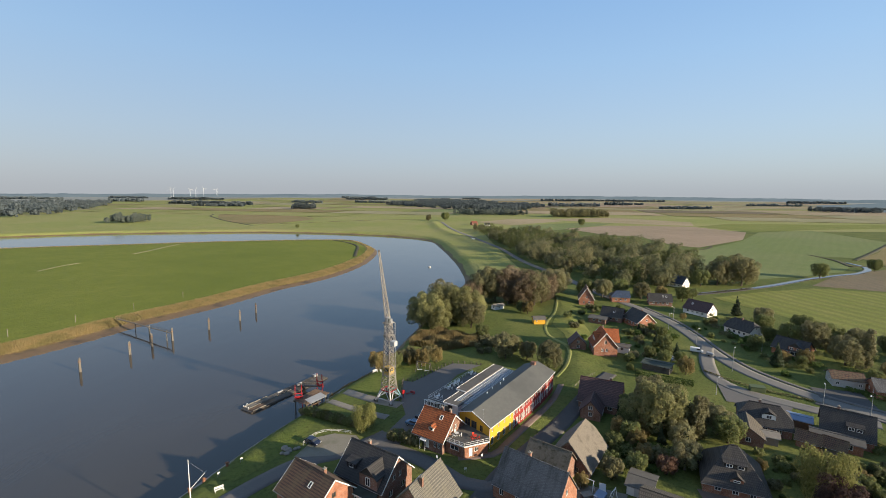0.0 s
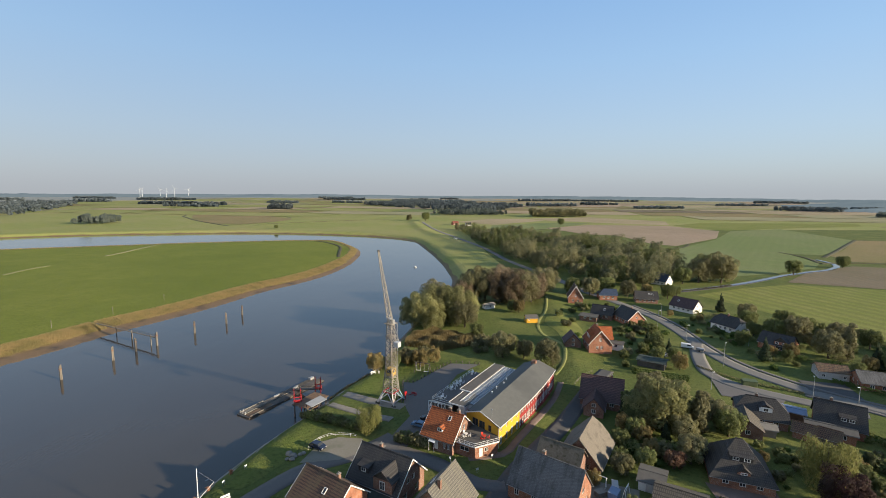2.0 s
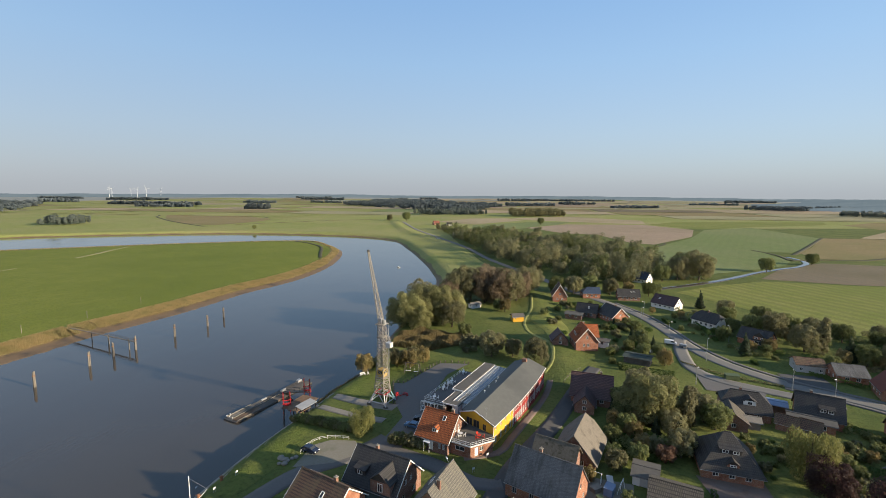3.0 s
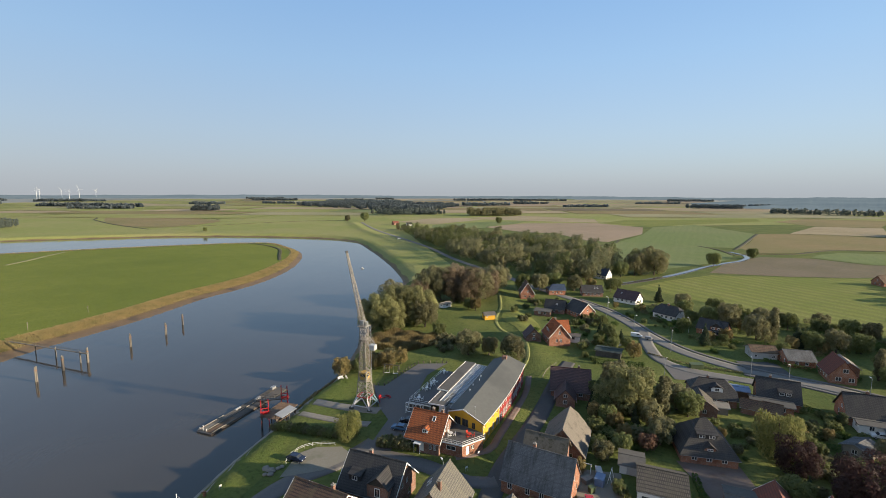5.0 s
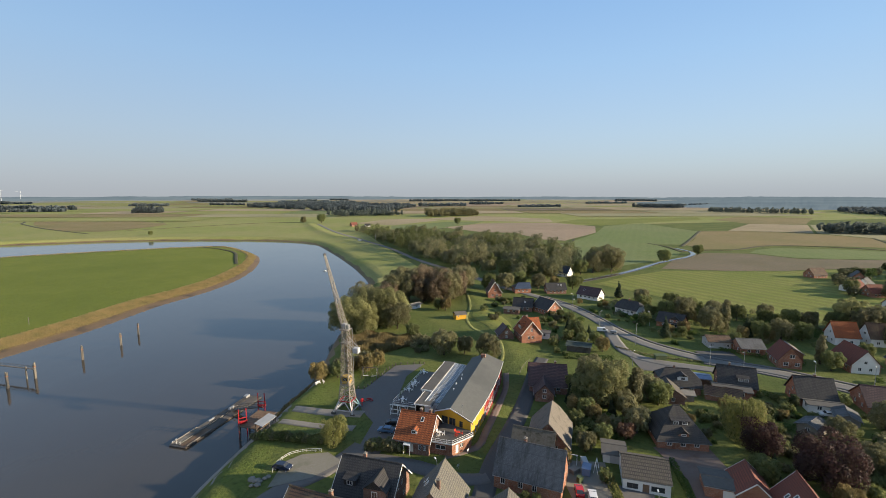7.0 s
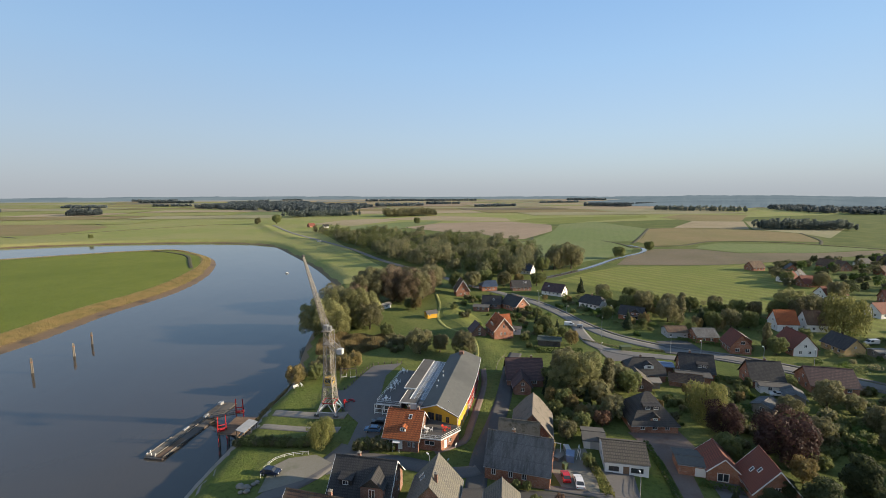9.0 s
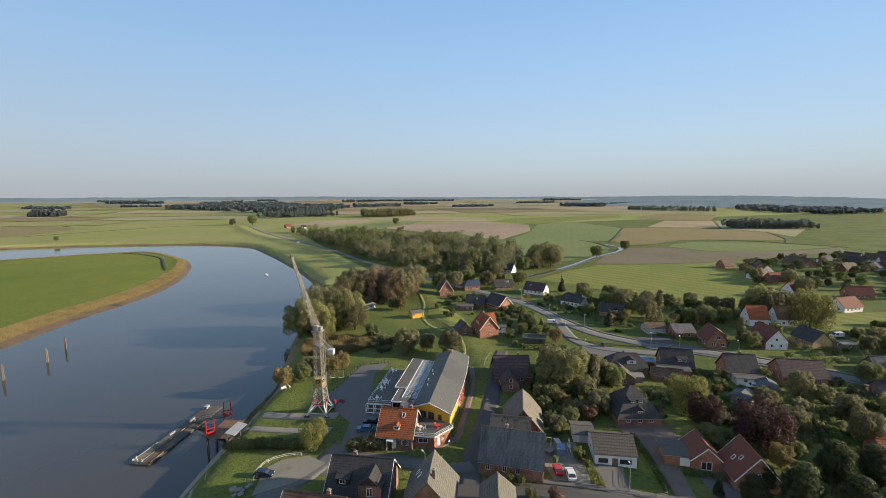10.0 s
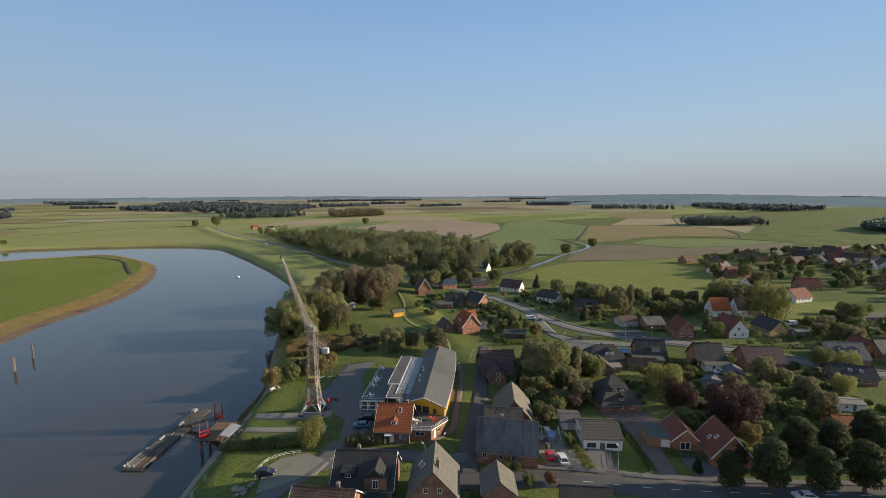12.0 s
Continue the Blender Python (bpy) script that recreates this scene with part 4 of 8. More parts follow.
def house(x, y, yaw, L, W, eave, ridge, label, wall="brick", roof="tile_dark", hip=(0, 0), z=None, over=0.45, front=None, back=None, left=None, right=None,
          door=None, chimneys=(), dormers=(), lights=(), verge="", category="house", name="house", gable="", frame_mat="white", door_mat="wood_brown", group="village houses", floor=0.0):
    """A house with its ridge along its own x, its front to -y. Lengths over the walls; window lists per wall, or None for a plain set."""
    z = gz(x, y) + 0.05 if z is None else z
    root = thing(name, pose(x, y, z, 0, 0, yaw), label, category, group)
    hx, hy = L / 2, W / 2
    slope = (ridge - eave) / hy
    n = max(1, int((L - 1.5) / 2.6))
    front = even(L, n, 1.45, 1.2, 1.2) if front is None else front
    back = even(L, n, 1.45, 1.2, 1.2) if back is None else back
    ng = max(1, int((W - 1.5) / 3.0))
    side = even(W, ng, 1.45, 1.1, 1.2) + ([(W / 2, eave + 0.9, 1.1, 1.1)] if ridge - eave > 2.8 and max(hip) < 0.6 else [])
    left = side if left is None else left
    right = side if right is None else right
    doors = [door] if door else []
    if door:
        front = [q for q in front if abs(q[0] - door[0]) > (q[2] + door[1]) / 2 + 0.15]
    flat = Top([(0, eave - 0.02), (L, eave - 0.02)])
    kw = dict(frame_mat=frame_mat, door_mat=door_mat)
    add_wall(root, pose(-hx, -hy, 0), L, flat, front, doors, wall, **kw)
    add_wall(root, pose(hx, hy, 0, 0, 0, 180), L, flat, back, (), wall, **kw)

    def end_top(h):
        zc = ridge - h * (ridge - eave)
        o = (1 - h) * hy
        pts = [(0.3, eave + slope * 0.3 - 0.02), (o, zc - 0.02), (W - o, zc - 0.02), (W - 0.3, eave + slope * 0.3 - 0.02)] if h > 0 else [(0.3, eave + slope * 0.3 - 0.02), (hy, ridge - 0.02), (W - 0.3, eave + slope * 0.3 - 0.02)]
        return Top(pts) if h < 1 else Top([(0, eave - 0.02), (W, eave - 0.02)])
    gm = gable or wall
    for m, h, wins in ((pose(hx, -hy, 0, 0, 0, 90), hip[1], right), (pose(-hx, hy, 0, 0, 0, 270), hip[0], left)):
        t = end_top(h)
        inner = Top([(p[0] - 0.3, p[1]) for p in t.pts])
        wins = [(wx - 0.3, wz, ww, wh) for wx, wz, ww, wh in wins]
        add_wall(root, m @ pose(0.3, 0, 0), W - 0.6, inner, wins, (), gm, **kw)
    # roof
    ox, oy = hx + over, hy + over
    ez = eave - slope * over
    h0, h1 = hip
    r0, r1 = h0 * oy * 0.85, h1 * oy * 0.85
    zc = lambda h: ridge - h * (ridge - ez)
    for s in (-1, 1):
        pts = [(-ox, s * oy, ez), (ox, s * oy, ez)]
        if h1 < 1:
            pts.append((ox, s * oy * h1, zc(h1)))
        if h1 > 0:
            pts.append((ox - r1, 0, ridge))
        if h0 > 0:
            pts.append((-ox + r0, 0, ridge))
        if h0 < 1:
            pts.append((-ox, s * oy * h0, zc(h0)))
        bm = bmesh.new()
        slab(bm, [(a, b, c + 0.2) for a, b, c in (pts if s < 0 else pts[::-1])], 0.2)
        part("roof_slope", bm, M[roof], root)
        bm = bmesh.new()
        block(bm, (-ox, s * oy - 0.07, ez - 0.02), (ox, s * oy + 0.07, ez + 0.1))
        part("gutter", bm, M["galv"], root)
    for h, r, s in ((h0, r0, -1), (h1, r1, 1)):
        if h > 0:
            bm = bmesh.new()
            tri = [(s * ox, -oy * h, zc(h) + 0.2), (s * ox, oy * h, zc(h) + 0.2), (s * (ox - r), 0, ridge + 0.2)]
            slab(bm, tri if s > 0 else tri[::-1], 0.2)
            part("roof_hip", bm, M[roof], root)
        elif verge:
            for q in (-1, 1):
                bm = bmesh.new()
                beam(bm, (s * (ox + 0.03), q * oy, ez + 0.07), (s * (ox + 0.03), 0, ridge + 0.07), 0.07, 0.22)
                part("bargeboard", bm, M[verge], root)
    bm = bmesh.new()
    if ox - r1 + ox - r0 > 0.3:
        tube(bm, [(-ox + r0, 0, ridge + 0.18), (ox - r1, 0, ridge + 0.18)], [0.16, 0.16], 6)
        part("ridge_tiles", bm, M[roof], root)
    else:
        bm.free()
    for cx, cy in chimneys:
        bm = bmesh.new()
        zt = ridge + 0.9
        block(bm, (cx - 0.3, cy - 0.3, ridge - abs(cy) * slope - 0.4), (cx + 0.3, cy + 0.3, zt))
        ch = part("chimney", bm, M["brick_brown"], root)
        bm = bmesh.new()
        block(bm, (cx - 0.38, cy - 0.38, zt), (cx + 0.38, cy + 0.38, zt + 0.12), 0.04)
        tube(bm, [(cx, cy, zt + 0.1), (cx, cy, zt + 0.4)], [0.12, 0.1], 8)
        part("chimney_cap", bm, M["concrete"], ch)
    for dx, s, dist, w, h, kind in dormers:
        # dist: how far the dormer's face stands from the ridge, in plan
        yf, zb = s * dist, ridge - slope * dist + 0.15
        bm = bmesh.new()
        block(bm, (dx - w / 2, min(yf, s * 0.4), zb - 0.3), (dx + w / 2, max(yf, s * 0.4), zb + h))
        body_mat = M["white"] if kind == "white" else M[wall] if kind in ("brick", "balcony") else M[roof]
        dm = part("dormer", bm, body_mat, root, "dormer with a window")
        bm = bmesh.new()
        if kind == "shed":
            slab(bm, [(dx - w / 2 - 0.2, s * 0.2, min(ridge + 0.1, zb + h + 0.9)), (dx + w / 2 + 0.2, s * 0.2, min(ridge + 0.1, zb + h + 0.9)), (dx + w / 2 + 0.2, yf + s * 0.3, zb + h + 0.05), (dx - w / 2 - 0.2, yf + s * 0.3, zb + h + 0.05)], 0.12)
        else:
            pk = zb + h + w * (0.3 if kind == "white" else 0.42)
            for q in (-1, 1):
                slab(bm, [(dx + q * (w / 2 + 0.25), yf + s * 0.3, zb + h - 0.15), (dx, yf + s * 0.3, pk), (dx, s * 0.1, pk), (dx + q * (w / 2 + 0.25), s * 0.1, zb + h - 0.15)], 0.12)
            f = [bm.verts.new(p) for p in ((dx - w / 2, yf, zb + h), (dx + w / 2, yf, zb + h), (dx, yf, pk - 0.1))]
            bm.faces.new(f)
        part("dormer_roof", bm, M[roof], dm)
        turn = 0 if s < 0 else 180
        nw = 1 if kind == "balcony" else max(1, int(w / 1.6))
        for k in range(nw):
            wx = dx - w / 2 + w * (k + 0.5) / nw
            add_window(dm, pose(wx, yf + s * 0.04, zb + h * 0.5, 0, 0, turn), min(1.2, w / nw - 0.35), h * 0.72, 1, frame_mat)
        if kind == "balcony":
            bm = bmesh.new()
            block(bm, (dx - w / 2 - 0.1, yf - 1.9, 0.0), (dx + w / 2 + 0.1, yf + 0.2, 2.6))
            bay = part("bay", bm, M[wall], root)
            bm = bmesh.new()
            slab(bm, [(dx - w / 2 - 0.4, yf - 2.2, 2.72), (dx + w / 2 + 0.4, yf - 2.2, 2.72), (dx + w / 2 + 0.4, yf + 0.1, 2.95), (dx - w / 2 - 0.4, yf + 0.1, 2.95)], 0.14)
            part("bay_roof", bm, M["green_felt"], bay, "dark green felt roof of the bay")
            bm = bmesh.new()
            beam(bm, (dx - w / 2 - 0.42, yf - 2.24, 2.62), (dx + w / 2 + 0.42, yf - 2.24, 2.62), 0.06, 0.24)
            part("fascia", bm, M["white"], bay)
            for wx in (dx - 1.2, dx + 1.2):
                add_window(bay, pose(wx, yf - 1.93, 1.4, 0, 0, 0), 1.5, 1.4, 1, frame_mat)
    for lx, s, dist in lights:
        ang = math.degrees(math.atan(slope))
        f, g = window_mesh(0.8, 1.2, 0, "white")
        ob = part("skylight", f, None, root, "", pose(lx, s * dist, ridge - slope * dist + 0.26, -90 + ang if s < 0 else 90 - ang, 0, 0))
        part("pane", g, None, ob)
    return root


# ---- plants ----
def leaf_cloud(rng, lobes, n, size, up=0.35, shell=0.14, flat=0.8):
    """n leaf clumps on and in the lobes (centre and radii). Returns corners (n, 4, 3)."""
    L = np.array(lobes, float)
    wgt = (L[:, 3] * L[:, 4] * L[:, 5]) ** (2 / 3)
    pick = rng.choice(len(L), n, p=wgt / wgt.sum())
    d = rng.normal(size=(n, 3))
    d[:, 2] += up
    d /= np.linalg.norm(d, axis=1)[:, None]
    r = 1 - np.abs(rng.normal(0, shell, n))
    r *= 1 + 0.1 * np.sin(d[:, 0] * 7 + pick) * np.cos(d[:, 1] * 6 + d[:, 2] * 5)
    c = L[pick, :3] + d * L[pick, 3:] * r[:, None]
    nor = d * flat + rng.normal(size=(n, 3)) * 0.36
    nor /= np.linalg.norm(nor, axis=1)[:, None]
    a = np.cross(nor, rng.normal(size=(n, 3)))
    a /= np.linalg.norm(a, axis=1)[:, None]
    b = np.cross(nor, a)
    s = size * rng.uniform(0.55, 1.35, (n, 1))
    e = rng.uniform(0.55, 1.0, (n, 1))
    bend = nor * s * 0.25
    return np.stack([c - a * s, c - b * s * e - bend, c + a * s, c + b * s * e - bend], 1)


def cloud_mesh(name, Q, mat):
    return mesh_np(name, Q.reshape(-1, 3), np.arange(len(Q) * 4).reshape(-1, 4), [mat])


def crown_lobes(rng, R, H, base, shape):
    """Lobes of a crown of radius R whose foliage starts at base and ends at H."""
    mid, half = (base + H) / 2, (H - base) / 2
    lobes = [(0, 0, mid, R * 0.72, R * 0.72, half * 0.85)]
    if shape == "cone":
        lobes = []
        for k in range(7):
            t = k / 6
            lobes.append((rng.normal(0, 0.06 * R), rng.normal(0, 0.06 * R), base + (H - base) * (0.08 + 0.86 * t), R * (1.02 - 0.9 * t), R * (1.02 - 0.9 * t), (H - base) * 0.11))
        return lobes
    if shape == "tall":
        for k in range(9):
            t = (k + 0.5) / 9
            a = k * 2.4
            rr = R * 0.55 * math.sin(math.pi * (0.15 + 0.8 * t))
            lobes.append((rr * math.cos(a) * 0.7, rr * math.sin(a) * 0.7, base + (H - base) * t, R * 0.5, R * 0.5, half * 0.28))
        return lobes
    m = 24
    for k in range(m):
        a = k * 2.4 + rng.uniform(-0.35, 0.35)
        t = (k + 0.5) / m
        zz = mid + half * (1.45 * t - 0.75)
        rr = R * (0.8 * math.sqrt(max(0.05, 1 - ((zz - mid) / half) ** 2))) * rng.uniform(0.8, 1.08)
        s = R * rng.uniform(0.2, 0.36)
        lobes.append((rr * math.cos(a), rr * math.sin(a), zz, s, s, s * (1.5 if shape == "weep" else rng.uniform(0.9, 1.35))))
    return lobes


def make_tree(kind):
    """One tree of a kind at the origin: trunk with limbs, and a crown of leaf clumps."""
    R, H, base, shape, mat, n, size, label, seed = TREES[kind]
    rng = np.random.default_rng(seed)
    root = thing("bush" if kind.startswith("bush") else "tree", Matrix.Identity(4), label, "bush" if kind.startswith("bush") else "tree")
    bm = bmesh.new()
    if kind.startswith("bush"):
        for k in range(5):
            a = k * 1.26
            tube(bm, [(0.08 * math.cos(a), 0.08 * math.sin(a), -0.2), (R * 0.25 * math.cos(a), R * 0.25 * math.sin(a), H * 0.35), (R * 0.5 * math.cos(a), R * 0.5 * math.sin(a), H * 0.7)], [0.05, 0.035, 0.015], 5)
        part("stem", bm, M["bark"], root)
    else:
        tr = 0.03 * H + 0.05
        lean = rng.normal(0, 0.02 * H, 2)
        tube(bm, [(0, 0, -0.3), (0, 0, 0.15), (lean[0] * 0.4, lean[1] * 0.4, base), (lean[0], lean[1], base + 0.45 * (H - base)), (lean[0], lean[1], base + 0.85 * (H - base))], [tr * 1.4, tr, tr * 0.8, tr * 0.5, tr * 0.12], 8)
        for k in range(7):
            a = k * 2.4
            z0 = base + (H - base) * (0.02 + 0.07 * k)
            rr = R * 0.6
            tube(bm, [(lean[0] * 0.6, lean[1] * 0.6, z0), (rr * 0.5 * math.cos(a), rr * 0.5 * math.sin(a), z0 + 0.12 * H), (rr * math.cos(a), rr * math.sin(a), z0 + 0.2 * H)], [tr * 0.4, tr * 0.25, tr * 0.08], 5)
        part("trunk", bm, M["bark"], root)
    lobes = crown_lobes(rng, R, H, base, shape)
    Q = leaf_cloud(rng, lobes, n, size)
    if shape == "weep":
        mid = Q.mean(1, keepdims=True)
        Q = mid + (Q - mid) * np.array([0.6, 0.6, 1.7])
    part("crown", cloud_mesh("crown", Q, M[mat]), None, root)
    return root


# kind: crown radius, height, start of foliage, shape, leaves, clumps, clump size, words, seed
TREES = {
    "bank_willow": (8.6, 18.5, 0.9, "round", "leaf_grey", 15000, 0.265, "tall grey-green riverside willow with billowing crown", 21),
    "bank_tree": (9.2, 20.0, 0.9, "round", "leaf_olive", 15000, 0.265, "tall olive-brown riverside tree with billowing crown", 22),
    "bank_dome": (8.8, 19.5, 0.9, "round", "leaf_dome", 15000, 0.265, "tall riverside tree with brown-grey domed crown", 23),
    "broad_a": (4.4, 9.5, 0.9, "round", "leaf_green", 6900, 0.21, "broad green garden tree with a rounded crown", 1),
    "broad_b": (4.9, 11, 0.9, "round", "leaf_olive", 7800, 0.23, "large olive-green tree with billowing crown", 2),
    "broad_c": (3.7, 8, 0.9, "round", "leaf_green", 5700, 0.2, "green deciduous tree in late-summer leaf", 3),
    "autumn": (3.4, 7.5, 0.9, "round", "leaf_autumn", 5100, 0.19, "tree turning yellow-brown in autumn", 4),
    "rust": (3.2, 6.5, 0.7, "round", "leaf_rust", 4500, 0.19, "small tree with rust-red autumn leaves", 5),
    "purple": (5.4, 10.0, 0.9, "round", "leaf_purple", 14000, 0.16, "dark copper beech with a dense rounded crown", 6),
    "willow": (5.2, 10.5, 0.6, "weep", "leaf_willow", 7800, 0.2, "pale yellow-green weeping willow", 7),
    "silver": (5.6, 12.5, 0.9, "round", "leaf_grey", 9600, 0.23, "tall grey-green willow with billowing crown", 8),
    "conifer": (2.6, 10.0, 0.5, "cone", "leaf_dark", 2600, 0.27, "dark slender garden conifer tree", 9),
    "poplar": (2.3, 11.0, 1.0, "tall", "leaf_olive", 2600, 0.27, "slim upright tree with olive leaves", 10),
    "street": (3.4, 8.2, 1.7, "tall", "leaf_street", 9000, 0.16, "clipped oval street tree in dark green leaf", 14),
    "bush_green": (1.5, 1.9, 0.1, "round", "leaf_green", 900, 0.2, "low rounded green bush", 11),
    "bush_olive": (1.7, 2.3, 0.1, "round", "leaf_olive", 1000, 0.21, "olive-brown shrub with loose twigs", 12),
    "bush_bright": (1.4, 1.7, 0.1, "round", "leaf_hedge", 900, 0.19, "bright green rounded garden bush", 13),
}
_made = {}


def plant(kind, x, y, s=1.0, group="", h=1.0, z=None):
    turn = (x * 37.7 + y * 91.3) % 360
    m = Matrix.LocRotScale((x, y, (gz(x, y) if z is None else z) - 0.02), Euler((0, 0, radians(turn))), (s, s, s * h))
    if kind not in _made:
        ob = make_tree(kind)
        ob.matrix_basis = m
        _made[kind] = (ob, s, h)
    else:
        base, s0, h0 = _made[kind]
        ob = copy_thing(base, m @ Matrix.Diagonal((1 / s0, 1 / s0, 1 / (s0 * h0), 1)))
    if group:
        ob["group"] = group
    return ob


def hedge(pts, width=1.1, height=1.7, mat="leaf_hedge", label="clipped green garden hedge"):
    """A clipped hedge along a line."""
    line = smooth_line(pts, 1.0) if len(pts) > 2 else [(pts[0][0] + (pts[1][0] - pts[0][0]) * t / 20, pts[0][1] + (pts[1][1] - pts[0][1]) * t / 20) for t in range(21)]
    rng = np.random.default_rng(int(abs(pts[0][0] * 13 + pts[0][1] * 7)) + 1)
    P = np.array(line)
    length = np.linalg.norm(np.diff(P, axis=0), axis=1).sum()
    n = int(length * (2 * height + width) * 16)
    t = rng.uniform(0, len(P) - 1.001, n)
    i = t.astype(int)
    c = P[i] + (P[i + 1] - P[i]) * (t - i)[:, None]
    tan = P[i + 1] - P[i]
    tan /= np.linalg.norm(tan, axis=1)[:, None] + 1e-9
    nor = np.stack([-tan[:, 1], tan[:, 0]], -1)
    u = rng.uniform(0, 2 * height + width, n)
    side = np.where(u < height, -width / 2, np.where(u > height + width, width / 2, u - height - width / 2))
    zz = np.where(u < height, u, np.where(u > height + width, 2 * height + width - u, height))
    xy = c + nor * (side * rng.uniform(0.85, 1.08, n))[:, None]
    z0 = gz(*pts[len(pts) // 2])
    C = np.column_stack([xy, zz + z0 + rng.normal(0, 0.06, n)])
    a, b = rng.normal(size=(n, 3)), rng.normal(size=(n, 3))
    a, b = a / np.linalg.norm(a, axis=1)[:, None] * 0.2, b / np.linalg.norm(b, axis=1)[:, None] * 0.17
    Q = np.stack([C - a, C - b, C + a, C + b], 1)
    ob = new("hedge", cloud_mesh("hedge", Q, M[mat]))
    return tagged(ob, label, "hedge", "garden hedges")


def crowns(rng, x, y, z, h, r, clumps, size):
    """Leaf clumps of one tree of a wood: a tall lobed crown on the spot."""
    lob = [(0, 0, h * 0.5, r * 0.74, r * 0.74, h * 0.44)]
    for k in range(11):
        a = k * 2.4 + rng.random()
        t = 0.25 + 0.062 * k
        rr = r * 0.8 * math.sqrt(max(0.06, 1 - (2 * t - 0.95) ** 2))
        q = r * rng.uniform(0.26, 0.44)
        lob.append((rr * math.cos(a), rr * math.sin(a), h * t, q, q, min(q * 1.15, h * 0.2)))
    return leaf_cloud(rng, lob, clumps, size, 0.2, 0.1, 1.1) + np.array([x, y, z])


def spread(pts, n, gap, rng):
    """n spots inside a plan shape, kept apart as far as they will go."""
    E = np.array(pts)
    got = []
    while len(got) < n:
        p = rng.uniform(E.min(0), E.max(0), (400, 2))
        ok = inside(p[:, 0], p[:, 1], pts)
        for q in p[ok]:
            if not got or ((np.array(got) - q) ** 2).sum(1).min() > gap ** 2:
                got.append(q)
            if len(got) >= n:
                break
        gap *= 0.97
    return np.array(got)


def wood(name, pts, n, H, R, clumps, size, mat, label, seed, vary=0.3, kind="stuff", off=()):
    """A stand of trees nobody counts: lobed crowns of leaf clumps over a plan shape, one object for each kind of leaf."""
    rng = np.random.default_rng(seed)
    got = spread(pts, n, R, rng)
    Z = land(got[:, 0], got[:, 1])[0]
    mats = mat if isinstance(mat, tuple) else (mat,)
    heaps = {m: [] for m in mats}
    for (x, y), z in zip(got, Z):
        if any(math.hypot(x - a, y - b) < c for a, b, c in off):
            continue
        f = 1 + rng.uniform(-vary, vary)
        h, r = H * f, max(R * 0.6, H * 0.28) * (0.6 + 0.65 * rng.random()) * f ** 0.5
        heaps[mats[rng.integers(len(mats))]].append(crowns(rng, x, y, z, h, r, clumps, size))
    for m, allq in heaps.items():
        if allq:
            tagged(new(name, cloud_mesh(name, np.concatenate(allq), M[m])), label, "woodland", kind=kind)


